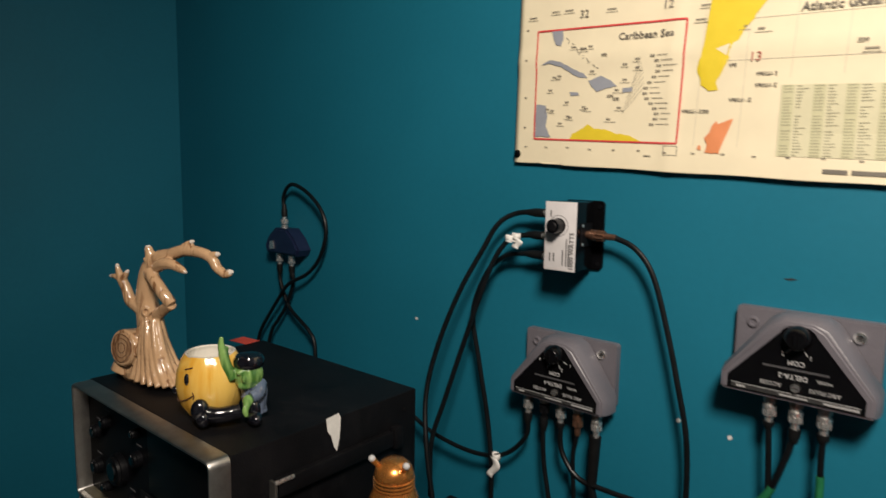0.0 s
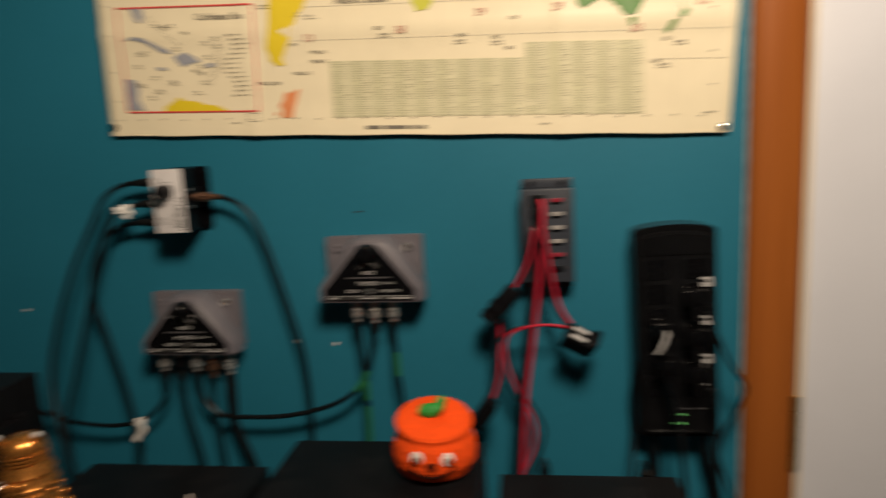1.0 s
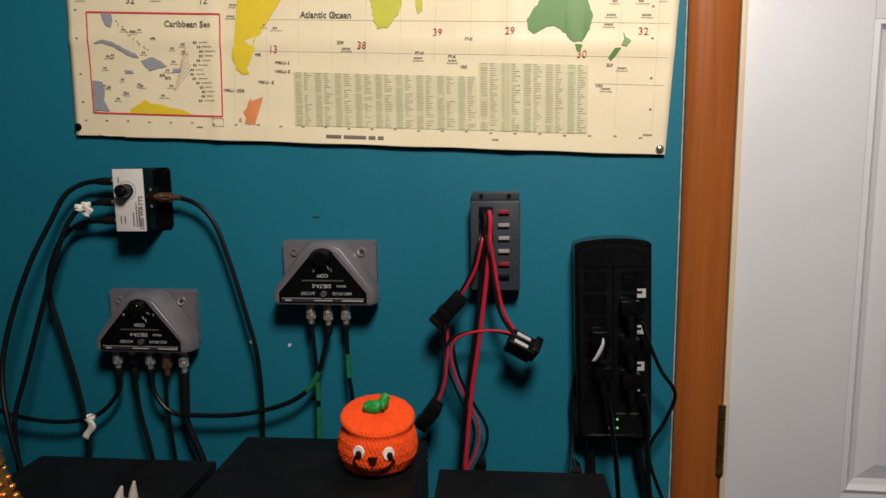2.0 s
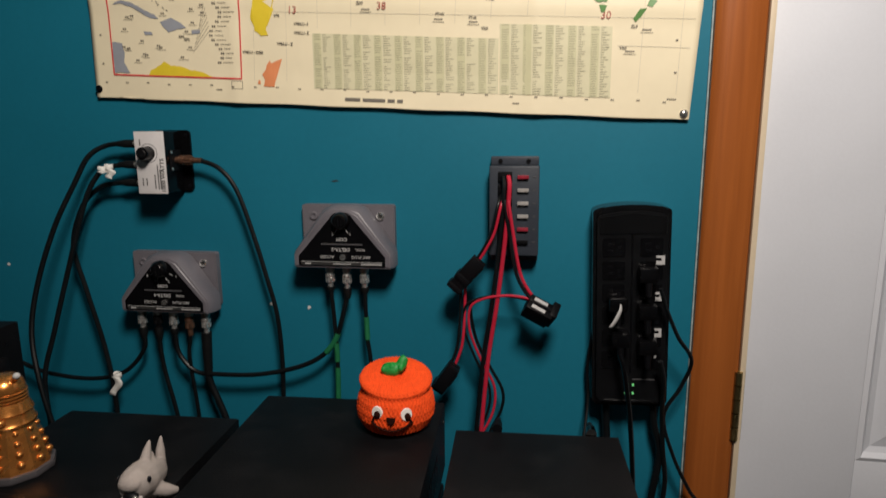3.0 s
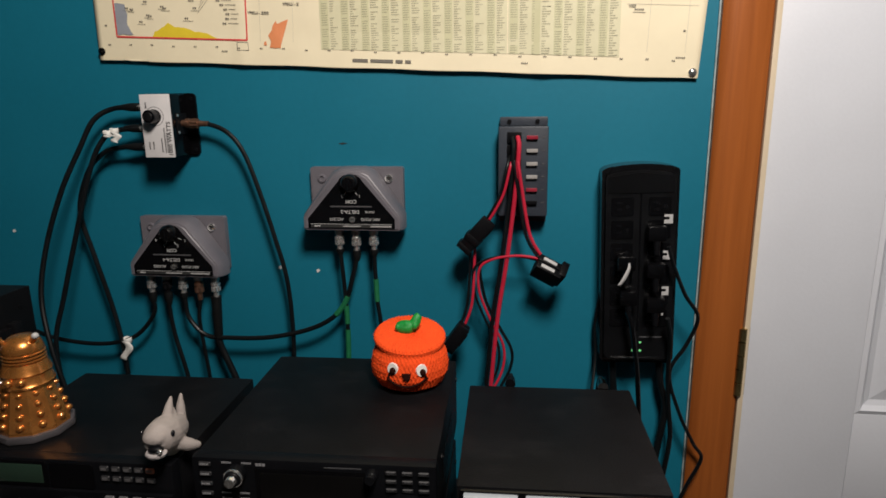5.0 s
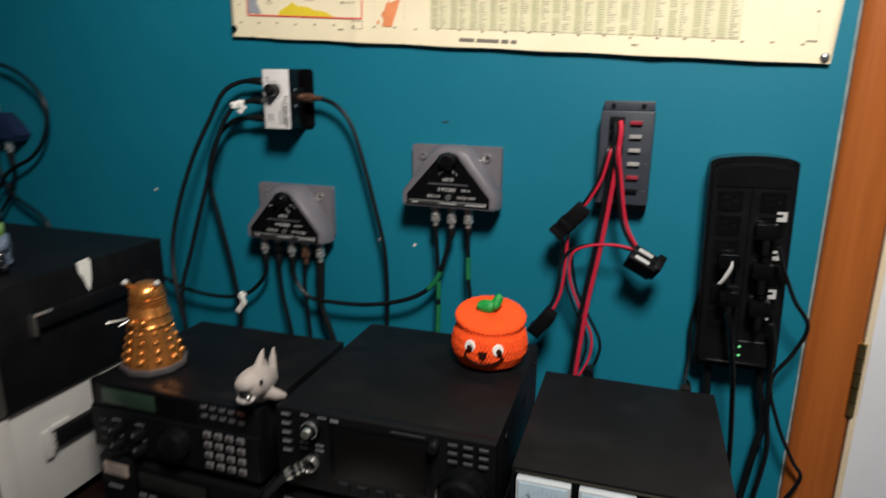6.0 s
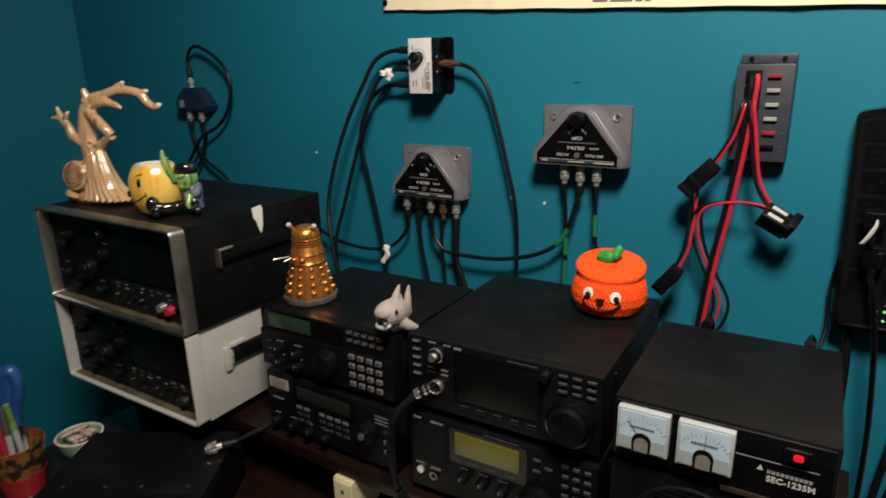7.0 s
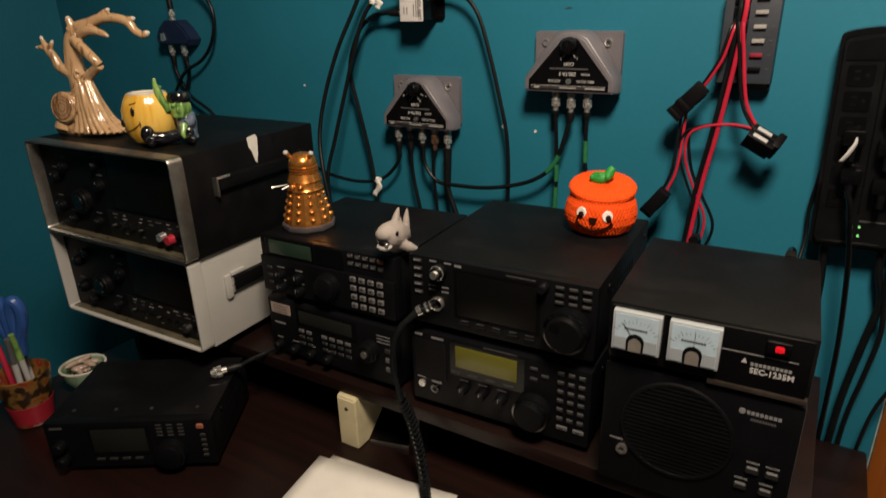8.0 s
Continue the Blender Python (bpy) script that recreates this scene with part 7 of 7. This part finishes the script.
land("south_america", [(-0.040, 1.60), (0.045, 1.60), (0.030, 1.550), (0.012, 1.528), (0.002, 1.516), (-0.006, 1.502), (-0.014, 1.492), (-0.024, 1.486), (-0.026, 1.474), (-0.034, 1.462), (-0.039, 1.452), (-0.035, 1.446), (-0.042, 1.442), (-0.036, 1.433), (-0.046, 1.432), (-0.056, 1.440), (-0.060, 1.458), (-0.055, 1.478), (-0.049, 1.500), (-0.047, 1.530), (-0.046, 1.560)], MAP_YELLOW, seed=2)
land("antarctic_land", [(-0.046, 1.363), (-0.030, 1.362), (-0.031, 1.374), (-0.032, 1.387), (-0.026, 1.392), (-0.018, 1.400), (-0.026, 1.397), (-0.034, 1.394), (-0.036, 1.399), (-0.040, 1.393), (-0.043, 1.386), (-0.048, 1.380), (-0.044, 1.372)], MAP_ORANGE, 0.0006, 3)
land("antarctic_isle", [(-0.055, 1.367), (-0.050, 1.366), (-0.051, 1.372), (-0.054, 1.371)], MAP_ORANGE, 0.0004, 30)
land("florida", [(-0.254, 1.524), (-0.238, 1.523), (-0.236, 1.512), (-0.240, 1.503), (-0.248, 1.506), (-0.252, 1.514)], MAP_BLUE, 0.0005, 4)
land("cuba", [(-0.268, 1.4815), (-0.255, 1.4865), (-0.240, 1.4835), (-0.222, 1.4735), (-0.206, 1.4655), (-0.199, 1.459), (-0.210, 1.4600), (-0.224, 1.4680), (-0.240, 1.4775), (-0.256, 1.4820)], MAP_BLUE, 0.0006, 5)
land("hispaniola", [(-0.198, 1.455), (-0.180, 1.460), (-0.166, 1.453), (-0.158, 1.446), (-0.172, 1.444), (-0.186, 1.441), (-0.192, 1.447)], MAP_BLUE, 0.0006, 6)
land("puerto_rico", [(-0.150, 1.443), (-0.137, 1.443), (-0.137, 1.438), (-0.150, 1.437)], MAP_BLUE, 0.0003, 7)
land("jamaica", [(-0.224, 1.443), (-0.212, 1.442), (-0.210, 1.438), (-0.222, 1.438)], MAP_BLUE, 0.0003, 8)
land("central_america", [(-0.275, 1.430), (-0.260, 1.428), (-0.257, 1.415), (-0.259, 1.400), (-0.251, 1.386), (-0.276, 1.387)], MAP_BLUE, 0.0006, 9)
land("venezuela", [(-0.222, 1.382), (-0.218, 1.389), (-0.206, 1.394), (-0.196, 1.401), (-0.186, 1.394), (-0.172, 1.394), (-0.158, 1.388), (-0.142, 1.386), (-0.122, 1.377)], MAP_YELLOW, 0.0006, 10)
land("africa", [(0.122, 1.60), (0.205, 1.60), (0.196, 1.545), (0.186, 1.524), (0.181, 1.506), (0.172, 1.496), (0.164, 1.488), (0.150, 1.486), (0.145, 1.498), (0.142, 1.520), (0.134, 1.555)], MAP_OLIVE, 0.001, 11)
land("madagascar", [(0.203, 1.530), (0.213, 1.530), (0.213, 1.508), (0.207, 1.504), (0.204, 1.510)], MAP_OLIVE, 0.0006, 31)
land("australia", [(0.352, 1.490), (0.355, 1.476), (0.361, 1.471), (0.374, 1.478), (0.388, 1.481), (0.396, 1.476), (0.402, 1.470), (0.412, 1.460), (0.424, 1.459), (0.433, 1.474), (0.438, 1.490), (0.431, 1.512), (0.420, 1.532), (0.410, 1.520), (0.402, 1.534), (0.386, 1.530), (0.368, 1.512)], MAP_GREEN, 0.0010, 12)
land("tasmania", [(0.415, 1.456), (0.425, 1.455), (0.422, 1.447), (0.418, 1.447)], MAP_GREEN, 0.0004, 13)
land("new_zealand_north", [(0.476, 1.470), (0.480, 1.463), (0.487, 1.458), (0.481, 1.451), (0.474, 1.453), (0.478, 1.461)], MAP_GREEN, 0.0004, 14)
land("new_zealand_south", [(0.474, 1.450), (0.468, 1.441), (0.461, 1.433), (0.458, 1.438), (0.466, 1.449)], MAP_GREEN, 0.0004, 15)

frame_bm = bmesh.new()
corners = [(-0.276, 1.526), (-0.075, 1.515), (-0.079, 1.374), (-0.277, 1.384)]
for (x0, z0), (x1, z1) in zip(corners, corners[1:] + corners[:1]):
    band(frame_bm, x0, z0, x1, z1, 0.0022, 0.0010)
part("red_frame", frame_bm, MAP_RED, poster, "red frame round an inset map")
key = bmesh.new()
kc = [(-0.094, 1.3715), (-0.078, 1.3707), (-0.078, 1.3600), (-0.094, 1.3608)]
for (x0, z0), (x1, z1) in zip(kc, kc[1:] + kc[:1]):
    band(key, x0, z0, x1, z1, 0.0007)
part("key_box", key, MAP_INK, poster)

# grid lines, broken by the inset and the table
lines = bmesh.new()
for i in range(13):
    x = -0.060 + i * 0.048
    z0 = 1.440 if x < 0.44 and x > 0.02 else 1.372 - 0.05 * (x + 0.07)
    if 0.26 < x < 0.44:
        z0 = 1.445
    band(lines, x, z0, x + 0.02, 1.90, 0.0005, 0.0005)
for z in (1.462, 1.505, 1.560, 1.62, 1.70, 1.80):
    band(lines, -0.060, z + 0.003, 0.535, z - 0.027, 0.0005, 0.0005)
band(lines, 0.44, 1.405, 0.53, 1.400, 0.0005, 0.0005)
part("grid", lines, MAP_GRID, poster)["kind"] = "stuff"


def table(x0, x1, top0, top1, bot0, bot1, cols, name):
    """A printed list: tinted columns with rows of small entries."""
    def zz(x, f):
        t = (x - x0) / (x1 - x0)
        return (bot0 + (bot1 - bot0) * t) * (1 - f) + (top0 + (top1 - top0) * t) * f
    back = bmesh.new()
    n = 24
    for i in range(n):
        a, b = x0 + (x1 - x0) * i / n, x0 + (x1 - x0) * (i + 1) / n
        for j in range(3):
            vs = [back.verts.new((x, map_y(x, zz(x, f)) - 0.0006, zz(x, f))) for x, f in ((a, j / 3), (b, j / 3), (b, (j + 1) / 3), (a, (j + 1) / 3))]
            back.faces.new(vs)
    tb = part("table", back, MAP_TABLE, poster, "pale green printed table")
    w = (x1 - x0) / cols
    rng = random.Random(int(x0 * 1000) + 50)
    ink = bmesh.new()
    for c in range(cols):
        a = x0 + w * c
        col = bmesh.new()
        for j in range(6):
            vs = [col.verts.new((x, map_y(x, zz(x, f)) - 0.0008, zz(x, f))) for x, f in ((a + w * 0.06, j / 6), (a + w * 0.44, j / 6), (a + w * 0.44, (j + 1) / 6), (a + w * 0.06, (j + 1) / 6))]
            col.faces.new(vs)
        part("column", col, MAP_TABLE_DARK, tb)
        rows = int((zz(a, 1) - zz(a, 0)) / 0.0030)
        for r in range(rows):
            f = (r + 0.5) / rows
            for p0, p1 in ((0.10, 0.10 + rng.uniform(0.22, 0.32)), (0.52, 0.52 + rng.uniform(0.12, 0.40))):
                if rng.random() < 0.93:
                    xa, xb = a + w * p0, a + w * p1
                    z = zz(xa, f)
                    y = map_y(xa, z) - 0.0011
                    vs = [ink.verts.new(v) for v in ((xa, y, z - 0.0004), (xb, y, z - 0.0004), (xb, y, z + 0.0004), (xa, y, z + 0.0004))]
                    ink.faces.new(vs)
    part("fine_print", ink, MAP_FAINT, tb)["kind"] = "stuff"


table(0.028, 0.2865, 1.4330, 1.4185, 1.3590, 1.3470, 9, "list")
table(0.2880, 0.4330, 1.4370, 1.4290, 1.3470, 1.3395, 5, "list")


def map_words(text, x, z, size, mat=MAP_INK, bold=0.0):
    m = facing(x, map_y(x, z) - 0.0012, z, -3.0)
    return words("lettering", text, size, m, mat, poster, bold)


map_words("Caribbean Sea", -0.124, 1.5030, 0.0120, MAP_INK, 0.0002)
map_words("Atlantic Ocean", 0.078, 1.5075, 0.0120, MAP_INK, 0.0002)
map_words("32", -0.207, 1.5390, 0.0135)
map_words("12", -0.098, 1.5340, 0.0135)
map_words("13", 0.001, 1.4645, 0.0135, MAP_DARK_RED)
map_words("38", 0.128, 1.4650, 0.0135, MAP_DARK_RED)
map_words("39", 0.233, 1.4780, 0.0135, MAP_DARK_RED)
map_words("29", 0.330, 1.4760, 0.0135, MAP_DARK_RED)
map_words("30", 0.424, 1.4430, 0.0135, MAP_DARK_RED)
map_words("32", 0.502, 1.4690, 0.0135, MAP_DARK_RED)
for t, x, z in (("VP8/LU- 2", 0.013, 1.446), ("VP8/LU- Z", 0.013, 1.434), ("VP8/LU - Z", -0.012, 1.420), ("VP8/LU - Z/D8", -0.060, 1.410), ("VP8", -0.022, 1.458), ("LU", -0.022, 1.500), ("VP5", -0.176, 1.485), ("C6A", -0.206, 1.496), ("KP4", -0.166, 1.434), ("KP2", -0.158, 1.430), ("ZD9", 0.098, 1.470), ("FT-Z", 0.275, 1.468), ("FT-W", 0.208, 1.452), ("FT-X", 0.252, 1.446), ("VK0", 0.268, 1.432), ("VK0", 0.447, 1.402), ("ZL9", 0.460, 1.428)):
    map_words(t, x, z, 0.0050, MAP_INK, 0.00012)

# callsigns and notes too small to read, ticks along the border, fine lines to the islands
rng = random.Random(11)
ink = bmesh.new()


def note(x, z, w, h=0.0014):
    n = max(1, int(w / 0.0022))
    for k in range(n):
        a = x + w * k / n
        y = map_y(a, z) - 0.0011
        vs = [ink.verts.new(v) for v in ((a, y, z - 0.05 * (a - x) - h / 2), (a + w / n * 0.75, y, z - 0.05 * (a - x) - h / 2), (a + w / n * 0.75, y, z - 0.05 * (a - x) + h / 2), (a, y, z - 0.05 * (a - x) + h / 2))]
        ink.faces.new(vs)


for i in range(14):
    z = 1.478 - i * 0.0062
    x = -0.116 + 0.008 * math.sin(i * 0.7)
    note(x, z, 0.006, 0.0026)
    note(x + 0.008, z, rng.uniform(0.010, 0.018), 0.0008)
for i in range(22):
    x, z = rng.uniform(-0.26, -0.13), rng.uniform(1.402, 1.500)
    note(x, z, 0.006, 0.0022)
    note(x - 0.003, z - 0.0034, rng.uniform(0.008, 0.016), 0.0007)
for i in range(16):
    x, z = rng.uniform(-0.06, 0.53), rng.uniform(1.49, 1.58)
    note(x, z, 0.007, 0.0024)
    note(x - 0.003, z - 0.0036, rng.uniform(0.008, 0.018), 0.0007)
for x, z in ((-0.29, 1.545), (-0.255, 1.548), (-0.235, 1.547), (-0.175, 1.540), (-0.06, 1.527), (-0.065, 1.512), (0.10, 1.462), (0.20, 1.446), (0.247, 1.441), (0.47, 1.424), (0.45, 1.398), (0.452, 1.48), (0.455, 1.492), (0.50, 1.49)):
    note(x, z, 0.012, 0.0018)
    note(x - 0.002, z - 0.0034, 0.016, 0.0008)
for i in range(25):
    x = -0.292 + i * 0.0330
    note(x, 1.3745 - 0.0511 * (x + 0.309) + 0.0006 * (i % 3), 0.0045, 0.0016)
note(-0.118, 1.3600, 0.009, 0.0018)
note(0.306, 1.3345, 0.009, 0.0018)
note(0.505, 1.3370, 0.012, 0.0016)
for z in (1.40, 1.44, 1.49, 1.53):
    note(-0.294, z, 0.004, 0.0018)
    note(0.512, z - 0.03, 0.004, 0.0018)
part("small_print", ink, MAP_INK, poster)["kind"] = "stuff"
leaders = bmesh.new()
for i in range(7):
    band(leaders, -0.128 + i * 0.001, 1.478 - i * 0.006, -0.138 - i * 0.002, 1.448 - i * 0.006, 0.0004)
for i in range(11):
    a = rng.uniform(0, 3)
    x, z = -0.232 + i * 0.0045, 1.513 - i * 0.0042
    band(leaders, x, z, x + 0.003 * math.cos(a), z - 0.004 * abs(math.sin(a)) - 0.001, 0.0009)
part("fine_lines", leaders, MAP_INK, poster)["kind"] = "stuff"
maker = bmesh.new()
x = 0.073
for wdt in (0.022, 0.032, 0.010, 0.008):
    lie(maker, [(x, 1.3455 - 0.05 * (x - 0.073)), (x + wdt, 1.3455 - 0.05 * (x + wdt - 0.073)), (x + wdt, 1.3412 - 0.05 * (x + wdt - 0.073)), (x, 1.3412 - 0.05 * (x - 0.073))], 0.0010)
    x += wdt + 0.0035
part("maker_line", maker, MAP_INK, poster, "dark maker's line along the lower border")

for x, z, mt, lab in ((-0.304, 1.364, GLOSS_BLACK, "black drawing pin in the map's corner"), (0.527, 1.318, CHROME, "bright steel drawing pin in the map's corner")):
    p = thing("drawing_pin", pose(x, map_y(x, z), z), lab, "pin", "pins in the map")
    part("head", lathe_y(0, -0.0008, 0, [(0.0055, 0), (0.0052, 0.0012), (0.0030, 0.0028), (0.0004, 0.0032), (0.0004, 0.0)], 20), mt, p)
    part("point", Cyl((0, -0.0008, 0), (0, 1, 0), 0.0005, 0.008, 6), NICKEL, p)
